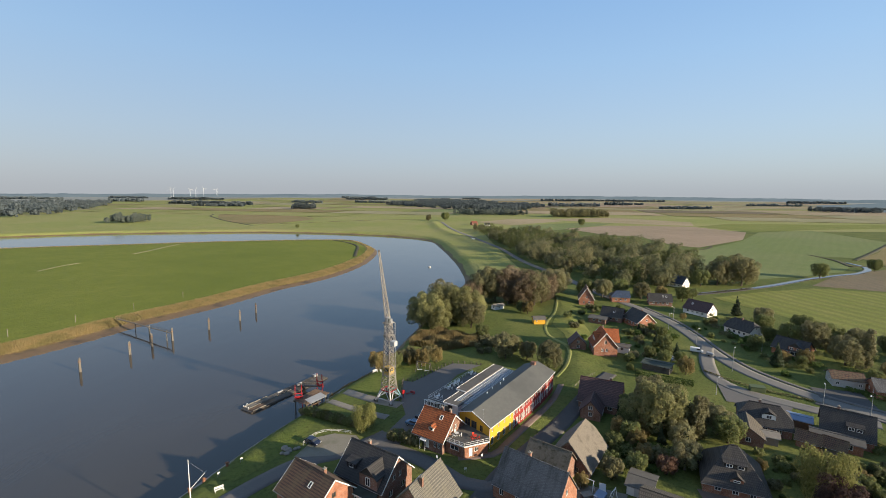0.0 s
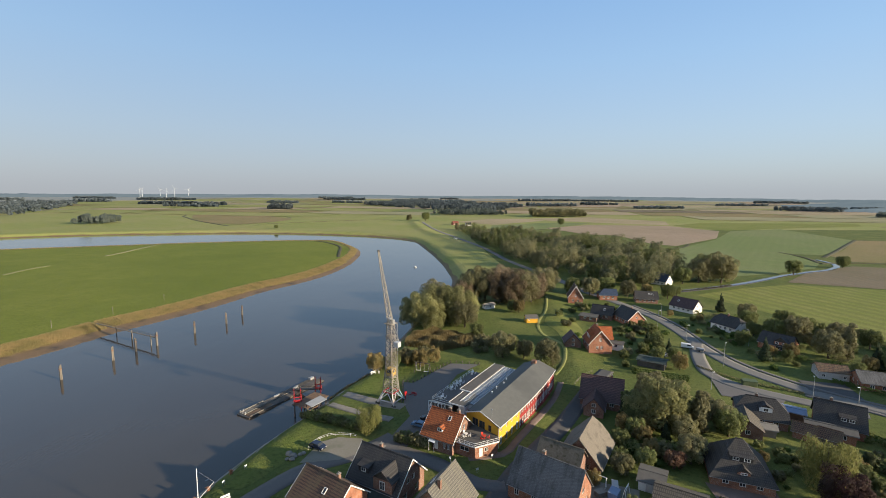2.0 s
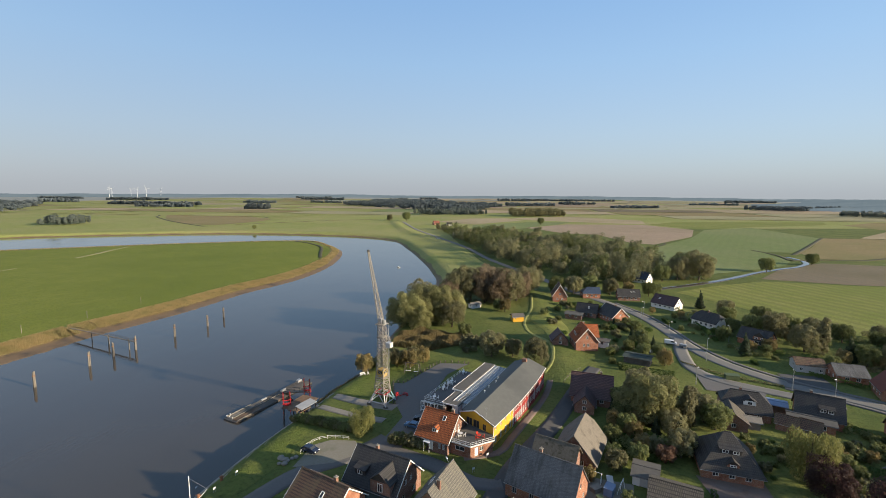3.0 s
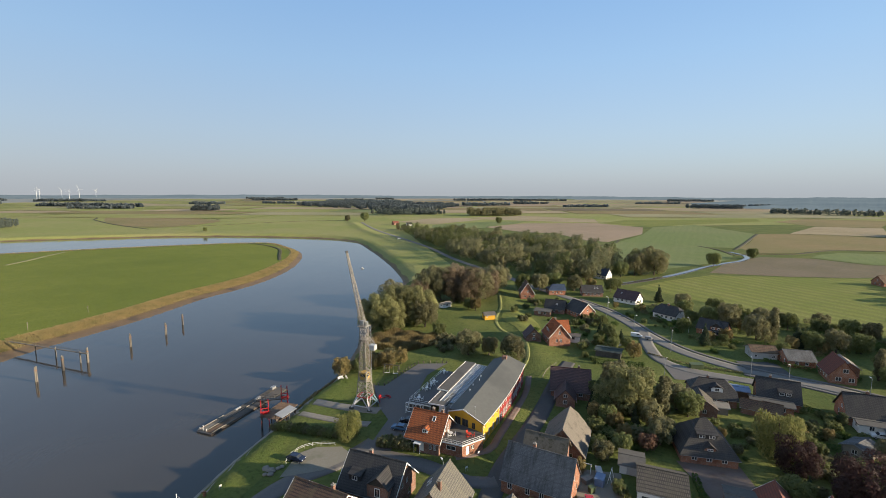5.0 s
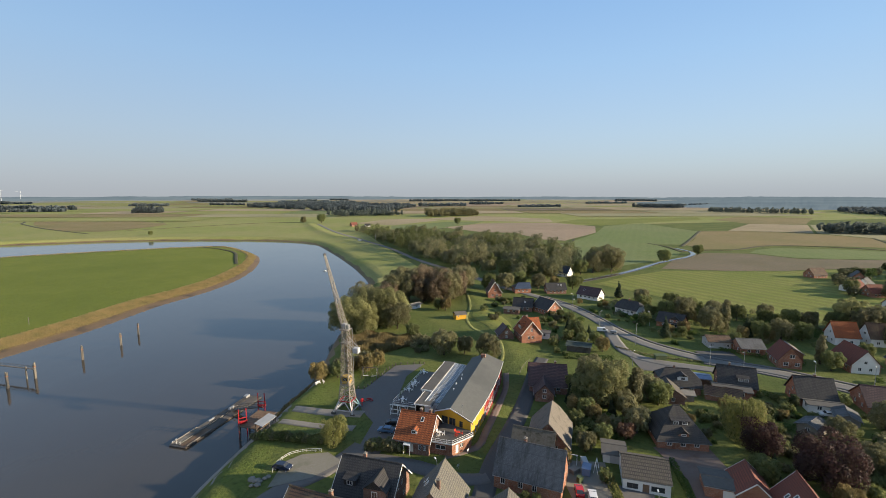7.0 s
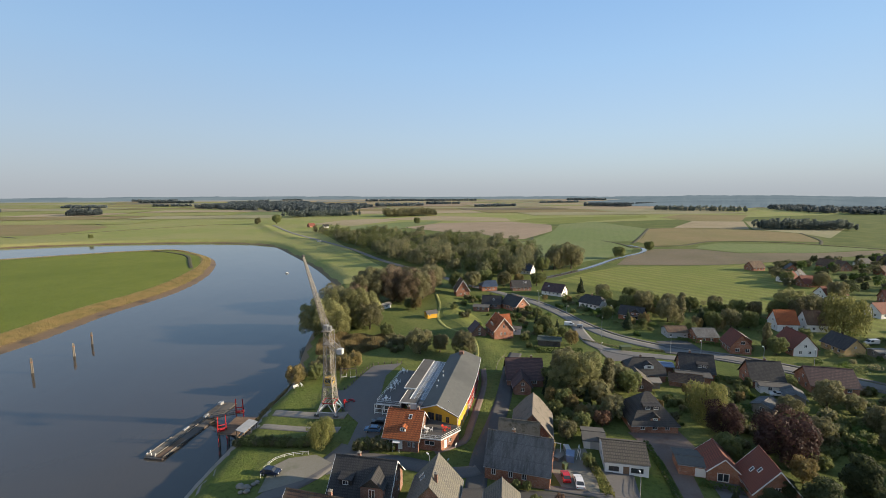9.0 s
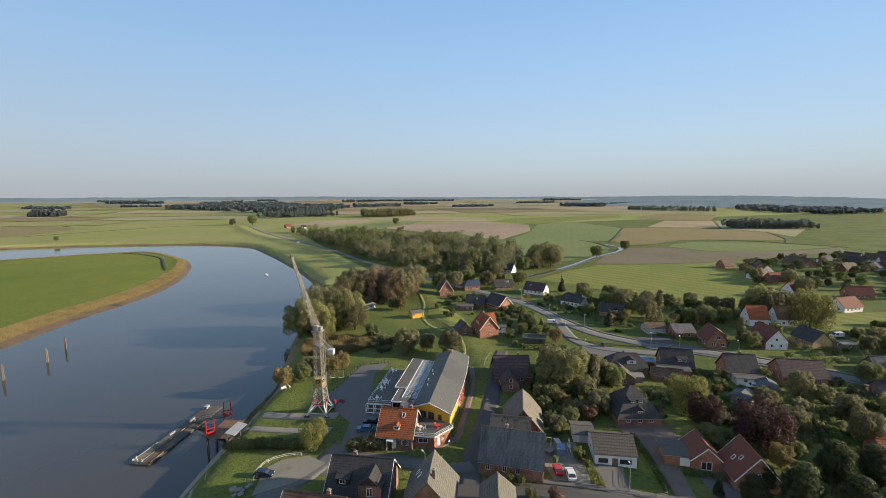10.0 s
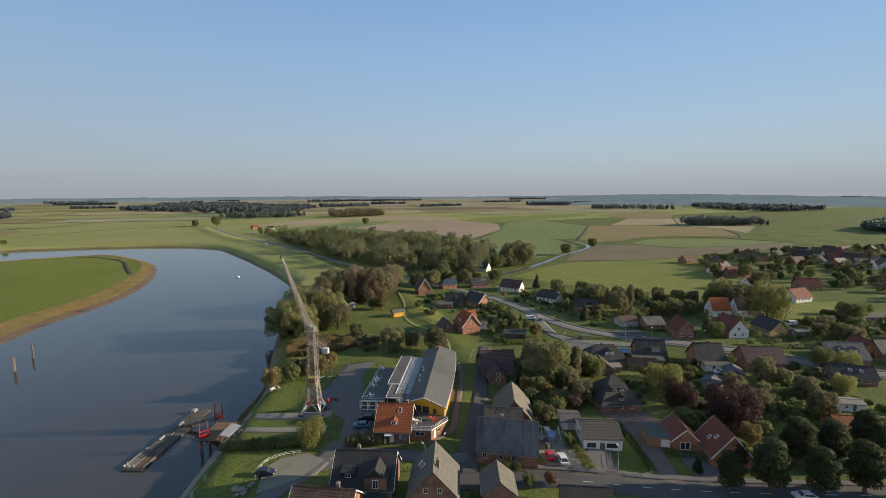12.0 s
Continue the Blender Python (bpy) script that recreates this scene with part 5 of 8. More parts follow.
# ---- vehicles ----
def car(x, y, yaw, paint, label, size=(4.3, 1.78, 1.45), van=False, category="car"):
    L, Wd, Hh = size
    root = thing("car" if not van else "van", pose(x, y, gz(x, y) + 0.16, 0, 0, yaw), label, category, "parked cars")
    prof = [(-0.5, 0.22), (-0.5, 0.52), (-0.47, 0.6), (-0.25, 0.66), (-0.12, 0.98), (0.28, 1.0), (0.44, 0.66), (0.5, 0.6), (0.5, 0.22)] if not van else [(-0.5, 0.2), (-0.5, 0.45), (-0.36, 0.52), (-0.24, 0.97), (0.48, 1.0), (0.5, 0.9), (0.5, 0.2)]
    bm = bmesh.new()
    rows = []
    for side, ins in ((-1, 0), (1, 0)):
        rows.append([bm.verts.new((px * L, side * Wd / 2 * (1 - 0.13 * max(0, pz - 0.6) / 0.4), pz * Hh)) for px, pz in prof])
    k = len(prof)
    bm.faces.new(rows[0])
    bm.faces.new(rows[1][::-1])
    for i in range(k):
        bm.faces.new((rows[0][i], rows[1][i], rows[1][(i + 1) % k], rows[0][(i + 1) % k]))
    bmesh.ops.bevel(bm, geom=bm.edges[:], offset=0.05, segments=1, affect="EDGES")
    body = part("body", bm, M[paint], root)
    for side in (-1, 1):
        bm = bmesh.new()
        yy = side * (Wd / 2 * 0.93 + 0.015)
        q = [(-0.2 * L, 0.67), (-0.1 * L, 0.93), (0.26 * L, 0.95), (0.38 * L, 0.69)] if not van else [(-0.3 * L, 0.58), (-0.22 * L, 0.9), (0.0, 0.92), (0.0, 0.58)]
        vs = [bm.verts.new((a, yy + side * 0.02 * (1 - b) / 0.3, b * Hh)) for a, b in q]
        vi = [bm.verts.new((a, yy - side * 0.08, b * Hh)) for a, b in q]
        bm.faces.new(vs)
        for i in range(4):
            bm.faces.new((vs[i], vs[(i + 1) % 4], vi[(i + 1) % 4], vi[i]))
        part("side_window", bm, M["glass"], body)
    for a0, z0, a1, z1 in (((-0.24 * L, 0.68, -0.135 * L, 0.95), (0.43 * L, 0.68, 0.3 * L, 0.97)) if not van else ((-0.355 * L, 0.55, -0.25 * L, 0.93),)):
        bm = bmesh.new()
        s = -1 if a0 < 0 else 1
        vs = [bm.verts.new(p) for p in ((a0 + s * 0.03, -Wd * 0.42, z0 * Hh + 0.03), (a0 + s * 0.03, Wd * 0.42, z0 * Hh + 0.03), (a1 + s * 0.03, Wd * 0.37, z1 * Hh + 0.03), (a1 + s * 0.03, -Wd * 0.37, z1 * Hh + 0.03))]
        bm.faces.new(vs)
        r = bmesh.ops.extrude_face_region(bm, geom=bm.faces[:])
        for v in [g for g in r["geom"] if isinstance(g, bmesh.types.BMVert)]:
            v.co.x -= s * 0.1
        part("windscreen", bm, M["glass"], body)
    for sx in (-0.32, 0.31):
        for side in (-1, 1):
            bm = bmesh.new()
            tube(bm, [(sx * L, side * (Wd / 2 - 0.2), 0.15), (sx * L, side * (Wd / 2 + 0.01), 0.15)], [0.31, 0.31], 14)
            wheel = part("wheel", bm, M["rubber"], root)
            bm = bmesh.new()
            tube(bm, [(sx * L, side * (Wd / 2 - 0.05), 0.15), (sx * L, side * (Wd / 2 + 0.025), 0.15)], [0.19, 0.17], 10)
            part("rim", bm, M["galv"], wheel)
    for side in (-1, 1):
        bm = bmesh.new()
        block(bm, (-0.505 * L, side * Wd * 0.36 - 0.18, 0.42 * Hh), (-0.47 * L, side * Wd * 0.36 + 0.18, 0.52 * Hh))
        part("headlight", bm, M["white"], body)
        bm = bmesh.new()
        block(bm, (0.48 * L, side * Wd * 0.38 - 0.13, 0.45 * Hh), (0.508 * L, side * Wd * 0.38 + 0.13, 0.56 * Hh))
        part("tail_light", bm, M["plastic_red"], body)
    return root

# ---- houses by the river ----
house(-1.38, 105.12, -33.5, 8.4, 10.0, 2.9, 7.4, "brick house with a bright orange tiled roof and small white dormer", "brick_brown", "tile_orange", z=1.8, verge="white",
      front=[(1.4, 1.4, 1.6, 1.3), (6.2, 1.4, 0.7, 1.3), (7.3, 1.4, 0.7, 1.3)], door=(4.0, 1.1, 2.1), door_mat="white", right=[(2.6, 1.4, 1.0, 1.3), (7.2, 1.4, 1.0, 1.3), (4.2, 4.2, 0.9, 1.2), (5.8, 4.2, 0.9, 1.2)],
      chimneys=[(0.5, 0.4), (2.9, 0.4)], dormers=[(0.2, -1, 4.0, 1.4, 1.1, "white")], lights=[(1.4, -1, 1.3)], group="")
house(-15.0, 88.6, -32.5, 12.2, 10.0, 3.6, 8.5, "brown brick house with dark tiled roof, dormers and white bargeboards", "brick_brown", "tile_dark", z=0.6, verge="white",
      dormers=[(-3.0, -1, 3.9, 2.6, 1.3, "shed"), (2.9, -1, 5.3, 4.6, 2.5, "balcony")], chimneys=[(-1.6, 0.3)], right=[(3.0, 1.5, 1.2, 1.3), (7.0, 1.5, 1.2, 1.3), (4.0, 4.3, 1.0, 1.2), (6.0, 4.3, 1.0, 1.2)], group="")
house(-25.7, 81.6, -36.5, 11.4, 9.6, 4.2, 8.2, "red brick house with an old brown tiled roof", "brick_red", "tile_brown", z=0.4, verge="white", lights=[(1.5, -1, 2.2)], chimneys=[(2.6, 0.4)], frame_mat="wood_brown", group="")
house(-3.8, 79.4, 59.2, 10.2, 9.4, 3.4, 8.5, "tall brick gable house with weathered grey roof", "brick_brown", "fibre_light", z=0.9, chimneys=[(-2.5, -0.8)], lights=[(0.5, 1, 2.4), (2.4, 1, 3.0)],
      left=[(2.6, 1.5, 1.1, 1.3), (6.6, 1.5, 1.1, 1.3), (3.3, 4.4, 0.9, 1.2), (6.0, 4.4, 0.9, 1.2)], dormers=[], group="")
house(18.2, 83.9, -39.7, 13.8, 9.4, 3.1, 8.6, "long brick barn with a stained grey fibre-cement roof", "brick", "fibre", z=0.95, over=0.3,
      front=[(1.9, 1.9, 1.0, 1.5), (5.6, 1.9, 1.0, 1.5), (8.5, 1.9, 1.0, 1.5)], right=[(2.5, 1.6, 1.0, 1.3), (6.8, 1.6, 1.0, 1.3), (4.7, 4.6, 1.0, 1.2)], chimneys=[(-1.5, 0.3)], category="barn", name="barn", group="")
house(31.2, 99.0, 56.0, 13.0, 9.6, 2.2, 7.6, "old thatched barn with steep brown roof", "brick_brown", "thatch", hip=(0.0, 0.35), z=0.5, over=0.5, verge="wood_pale", category="barn", name="barn", group="")
house(23.3, 92.6, -37.0, 9.0, 6.6, 3.6, 7.0, "low linking barn with mossy dark thatched roof", "brick_brown", "thatch_dark", z=0.6, over=0.5, category="barn", name="barn", front=[], back=[], left=[], right=[], group="")
house(46.8, 128.6, -25.0, 11.5, 11.0, 2.5, 7.4, "dark tiled house with low brown brick walls", "brick_brown", "tile_plum", z=0.2, chimneys=[(2.5, 0.2)])
house(41.8, 121.6, 65.0, 6.4, 5.4, 2.4, 5.2, "small grey gabled outbuilding", "brick_brown", "tile_plum", z=0.2, category="outbuilding", right=[], back=[])
house(42.4, 78.6, -33.0, 9.2, 10.0, 2.9, 5.2, "white rendered bungalow with grey-brown tiled roof", "render", "tile_grey", z=0.35, over=0.25,
      front=[(1.9, 1.35, 2.2, 1.2), (6.8, 1.35, 2.6, 1.2)], door=(4.5, 1.3, 2.1), right=[(3, 1.4, 1.2, 1.2)], left=[(4, 1.4, 1.2, 1.2)], frame_mat="dark_steel")
house(41.6, 87.8, -33.0, 4.8, 6.2, 2.4, 3.0, "white garage beside the bungalow", "render", "flat_roof", z=0.35, category="garage", name="garage", front=[], back=[], left=[], right=[], door=(2.7, 2.5, 2.0), door_mat="grey_paint")
house(62.8, 91.6, -24.5, 11.8, 12.4, 2.4, 8.4, "dark-roofed brick house with a dormer over the entrance", "brick", "tile_dark", hip=(1.0, 1.0), z=0.1, dormers=[(0, -1, 3.6, 4.2, 1.1, "shed"), (0.2, -1, 5.6, 2.4, 0.7, "brick")])
house(59.8, 68.2, 54.0, 8.0, 6.2, 2.6, 5.4, "brick gable house with red roof and white garage door", "brick", "tile_red", z=0.1, verge="white", front=[], back=[], left=[(3.1, 1.1, 2.4, 2.0)], right=[])
house(55.2, 71.6, -36.0, 5.6, 6.2, 2.5, 2.75, "flat-roofed garage with white door", "brick", "flat_roof", z=0.1, category="garage", name="garage", front=[], back=[], left=[], right=[], door=(4.4, 2.4, 2.0), door_mat="white")
house(62.6, 59.2, 56.0, 8.8, 8.6, 2.6, 7.6, "steep red-roofed brick house with skylights", "brick", "tile_red", z=0.1, verge="white", lights=[(-1.0, 1, 2.0), (0.6, 1, 2.8)])

# ---- houses of the village ----
house(86.5, 116.0, -28.0, 11.5, 9.5, 2.5, 6.4, "dark-roofed house with half hips and a white dormer", "brick_brown", "tile_dark", hip=(0.6, 0.6), z=0.1, dormers=[(0.8, -1, 3.4, 3.0, 1.3, "white")], chimneys=[(-1, 0.2)])
house(78.5, 110.5, 62.0, 9.0, 6.5, 2.4, 4.6, "dark-roofed house wing with brick gable", "brick_brown", "tile_grey", z=0.1)
house(76.0, 117.5, -28.0, 6.0, 5.0, 2.4, 3.0, "low dark flat-roofed annexe", "brick_brown", "flat_roof", z=0.1, category="outbuilding", front=[], back=[])
house(82.4, 108.6, -28.0, 4.6, 3.6, 2.1, 2.7, "pale corrugated lean-to shed", "wood_pale", "concrete", z=0.1, category="shed", name="shed", front=[], back=[], left=[], right=[])
house(91.5, 106.5, -45.0, 4.6, 4.0, 2.0, 3.6, "small garden shed with brown roof", "brick_brown", "tile_brown", z=0.1, category="shed", name="shed", front=[], back=[], right=[])
house(95.5, 103.5, -45.0, 4.2, 3.8, 2.0, 3.6, "small dark garden shed", "wood_dark", "tile_brown", z=0.1, category="shed", name="shed", front=[], back=[], right=[])
house(104.0, 110.3, -38.0, 10.2, 9.0, 2.6, 7.2, "dark tiled brick house with a roof dormer", "brick", "tile_dark", z=0.1, dormers=[(1.5, -1, 3.6, 3.2, 1.2, "shed")], chimneys=[(-1.8, 0.2)])
house(98.4, 106.6, -38.0, 10.0, 4.6, 2.5, 3.0, "low brick annexe with brown flat roof", "brick", "flat_roof", z=0.1, category="outbuilding", back=[])
house(97.0, 117.0, -38.0, 5.5, 4.5, 2.2, 2.5, "carport under a blue sheet roof", "wood_brown", "blue_sheet", z=0.1, category="carport", name="carport", front=[], back=[], left=[], right=[])
house(118.0, 96.8, -33.0, 9.6, 9.0, 2.6, 7.4, "large dark-roofed brick house with chimney", "brick", "tile_dark", z=0.1, chimneys=[(0.5, 0.2)])
house(114.6, 91.0, -33.0, 8.5, 3.6, 2.3, 2.7, "glazed white veranda at a brick house", "render", "flat_roof", z=0.1, category="veranda", name="veranda")
house(113.4, 84.4, 40.0, 6.5, 5.0, 2.2, 3.4, "grey shed with pale corrugated roof", "wood_pale", "fibre", z=0.1, category="shed", name="shed", front=[], back=[])
house(99.6, 83.4, 15.0, 6.5, 5.0, 2.2, 3.2, "pale blue-grey garden hut", "wood_pale", "fibre", z=0.1, category="shed", name="shed")
house(133.0, 86.4, -35.0, 13.0, 10.0, 2.6, 6.6, "long brick house with plum-brown roof", "brick", "tile_plum", z=0.1)
house(140.6, 121.8, 57.0, 9.6, 7.4, 3.0, 7.6, "brick gable house with dark red roof and white windows", "brick", "tile_red", z=0.1, left=[(2.5, 1.5, 1.6, 1.4), (6.0, 1.5, 1.6, 1.4), (4.3, 4.4, 1.6, 1.4)])
house(133.9, 144.9, -25.0, 8.4, 7.0, 2.6, 4.2, "row of pale grey garages with a rust-brown roof", "grey_paint", "tile_brown", z=0.1, category="garage", name="garage", front=[(1.4, 1.1, 1.0, 1.0), (7.2, 1.1, 1.0, 1.0)], door=(4.2, 2.6, 2.1), door_mat="grey_paint", back=[])
house(140.0, 136.0, -25.0, 8.6, 9.0, 2.6, 5.0, "house with grey-green roof and brick front", "brick", "fibre", z=0.1)
house(150.0, 127.0, 55.0, 9.0, 6.0, 2.6, 4.4, "low outbuilding with pale roof sheets", "brick", "concrete", z=0.1, category="outbuilding")
house(161.0, 112.0, 62.0, 12.0, 9.0, 3.0, 8.0, "red-roofed house with white timbered gable", "brick", "tile_red", z=0.1, gable="render")
house(187.8, 133.2, -30.0, 8.6, 8.4, 3.6, 8.8, "white gabled house with orange-red roof", "render", "tile_orange", z=0.1)
house(199.4, 127.6, -30.0, 8.6, 8.4, 3.6, 8.8, "white gabled house with brown roof", "render", "tile_brown", z=0.1)
house(177.6, 104.6, 68.0, 11.0, 8.0, 2.8, 6.6, "dark-roofed house with yellow brick gable", "brick_yellow", "tile_dark", z=0.1, left=[(4, 3.4, 1, 1)])
house(184.5, 96.0, -20.0, 5.5, 4.5, 2.2, 2.6, "small hut with pale flat roof", "wood_pale", "concrete", z=0.1, category="shed", name="shed")
house(161.2, 73.0, -36.0, 13.0, 10.0, 3.0, 7.4, "grey-roofed brick house with dormers", "brick_brown", "fibre", z=0.1, dormers=[(-2, -1, 3.4, 2.0, 1.2, "brick"), (2.6, -1, 3.4, 2.0, 1.2, "brick")])
house(181.0, 66.0, -30.0, 11.0, 9.0, 2.8, 7.0, "brick house with dark roof", "brick_brown", "tile_dark", z=0.1)
house(62.8, 174.0, -96.0, 9.6, 8.8, 3.2, 8.4, "red brick house with orange tiled gable roof", "brick_red", "tile_orange", z=0.8, verge="white", right=[(3.2, 1.6, 0.9, 1.3), (4.8, 1.6, 0.9, 1.3), (4.3, 4.8, 0.9, 1.5)], dormers=[(0.0, -1, 3.6, 3.6, 1.8, "brick")], chimneys=[(-2, 0.2)])
house(53.6, 177.5, -98.0, 6.0, 6.2, 2.4, 5.6, "small brown gabled outbuilding", "brick_brown", "tile_plum", z=0.6, category="outbuilding")
house(71.0, 174.5, -30.0, 5.0, 4.0, 2.3, 2.7, "small white flat-roofed garage", "render", "flat_roof", z=0.4, category="garage", name="garage", back=[])
house(81.0, 255.5, -104.0, 10.0, 8.0, 3.4, 9.6, "tall red brick gable house", "brick_red", "tile_brown", z=0.4, verge="white", front=[(2, 1.5, 1, 1.3), (5, 1.5, 1, 1.3)])
house(103.0, 262.5, -10.0, 10.0, 8.0, 3.0, 5.8, "brick house with blue-grey glazed tile roof", "brick_red", "blue_tile", hip=(0.9, 0.0), z=0.2)
house(93.5, 212.5, -80.0, 12.0, 9.0, 2.8, 7.0, "brick house with dark roof and bay gable", "brick_red", "tile_dark", z=0.2, verge="white", chimneys=[(1.5, 0.2)])
house(84.0, 221.0, -35.0, 10.0, 7.0, 2.6, 6.2, "dark-roofed brick house with skylights", "brick_brown", "tile_dark", z=0.2, lights=[(1.0, -1, 1.8)])
house(75.5, 217.0, -35.0, 8.0, 6.0, 2.3, 2.8, "low grey flat-roofed annexe", "brick_brown", "flat_roof", z=0.2, category="outbuilding")
house(135.2, 199.4, 110.0, 12.0, 8.6, 2.8, 6.4, "white rendered house with half-hipped dark roof", "render", "tile_dark", hip=(0.45, 0.45), z=0.1, chimneys=[(0.5, 0.2)], left=[(2.2, 1.4, 1.0, 1.2), (6.2, 1.4, 1.0, 1.2), (4.3, 4.0, 0.9, 1.0)])
house(138.0, 173.5, -58.0, 11.0, 9.0, 2.6, 6.0, "dark-roofed bungalow with brick gable and white window", "brick", "tile_dark", z=0.1, front=[(3, 1.4, 1.2, 1.2), (7.8, 1.5, 3.0, 1.4)], dormers=[(2.3, -1, 4.4, 4.6, 1.2, "brick")])
house(135.0, 234.5, -60.0, 13.0, 9.0, 2.6, 6.6, "plum-roofed house with white front gable", "render", "tile_plum", z=0.1, lights=[(-3, -1, 2)], gable="render")
house(123.0, 255.0, -15.0, 12.0, 8.0, 2.6, 6.0, "dark-roofed house with two skylights", "brick_brown", "tile_dark", z=0.1, lights=[(1.5, -1, 1.6), (3.2, -1, 1.6)])
house(160.0, 306.5, -60.0, 11.0, 8.0, 3.0, 7.6, "dark blue-roofed house with white gable", "render", "blue_tile", z=0.1)
house(28.5, 241.5, 30.0, 6.0, 3.4, 2.1, 2.7, "small white garden hut with pale roof", "render", "concrete", z=0.0, category="hut", name="hut", group="")
house(45.4, 214.3, 4.0, 5.4, 4.0, 2.1, 3.0, "small yellow wooden hut with grey roof", "yellow", "flat_roof", z=0.4, category="hut", name="hut", front=[(1.2, 1.3, 0.8, 0.9)], group="")
house(76.5, 156.2, -38.0, 9.0, 5.5, 2.3, 2.6, "open flat-roofed carport with dark green roof", "wood_dark", "green_felt", z=0.1, category="carport", name="carport", front=[], back=[], group="")
house(7.4, 72.8, 60.0, 7.0, 6.4, 2.8, 5.4, "small brick outhouse with pale lichen-stained roof", "brick_brown", "fibre_light", z=0.9, category="outbuilding", left=[], right=[])
house(19.5, 60.8, -35.0, 9.0, 7.0, 2.8, 5.6, "dark slate-roofed house with a dormer", "brick_brown", "tile_dark", z=0.4)


house(178.0, 72.5, 60.0, 8.0, 7.0, 3.0, 6.4, "brick house with a bright orange sunlit gable", "brick_orange", "tile_red", z=0.1)
house(143.5, 64.0, -46.0, 12.0, 7.6, 2.6, 5.2, "long dark-roofed bungalow with two skylights", "brick_brown", "tile_dark", z=0.1, lights=[(-0.8, -1, 1.8), (2.2, -1, 1.8)])
house(118.6, 55.4, -40.0, 6.0, 4.0, 2.2, 2.6, "white garden hut with a pale flat roof", "render", "concrete", z=0.1, category="hut", name="hut", front=[(1.6, 1.2, 0.9, 1.0)], door=(3.6, 0.9, 1.9), back=[])
house(101.5, 48.5, -36.0, 10.0, 8.0, 2.5, 5.0, "low brick house with weathered orange roof", "brick", "tile_orange", z=0.1)
house(240.0, 89.0, -30.0, 16.0, 7.0, 2.8, 3.2, "long low grey flat-roofed shed", "wood_pale", "flat_roof", z=0.1, category="shed", name="shed")
house(66.8, 179.5, -6.0, 7.0, 6.0, 3.0, 7.2, "small red brick cross wing with orange roof", "brick_red", "tile_orange", z=0.6, category="outbuilding", right=[(2.0, 1.3, 1.0, 1.1)])


def far_village():
    """The houses at the far end of the village, among gardens."""
    rng = random.Random(8)
    spots = [(280, 163, 0, "render", "tile_red", 13), (338, 247, 10, "brick", "tile_brown", 11), (326, 208, 40, "render", "tile_dark", 9), (310, 205, 20, "render", "tile_red", 11), (257, 128.5, 10, "render", "tile_red", 13), (306, 190, 0, "brick", "tile_red", 12),
             (299, 141, -20, "brick", "tile_red", 13), (352, 228, 60, "brick", "tile_dark", 10)]
    for x, y, yaw, wl_, rf, ln in spots:
        house(x, y, yaw - 20, ln, 9, 2.8, 7.0, "distant village house with " + {"tile_red": "red", "tile_brown": "brown", "tile_dark": "dark"}[rf] + " tiled roof", wl_, rf, z=0.1, group="far village houses")
    for k in range(44):
        a, b = rng.uniform(0, 1), rng.uniform(0, 1)
        x, y = 370 + 210 * a + 60 * b, 262 - 60 * a - 110 * b
        wl_, rf = rng.choice(["brick", "render", "brick_brown", "brick"]), rng.choice(["tile_dark", "tile_red", "tile_brown", "tile_dark", "tile_plum"])
        house(x, y, rng.uniform(0, 180), rng.uniform(9, 13), rng.uniform(8, 10), 2.8, rng.uniform(6, 8), "distant village house with tiled gable roof", wl_, rf, z=0.1, group="far village houses")


far_village()
house(56, 905, 25, 12, 9, 3.0, 7.5, "red brick farmhouse at the end of the river road", "brick_red", "tile_red", z=0.1, group="far village houses")
house(80, 880, 10, 10, 8, 2.8, 6.0, "white cottage beside the river road", "render", "tile_dark", z=0.1, group="far village houses")

house(36.9, 614.7, 30, 5.0, 3.0, 1.9, 2.3, "small white shelter on the dyke grass", "render", "concrete", category="hut", name="hut", front=[], back=[], left=[], right=[], group="")


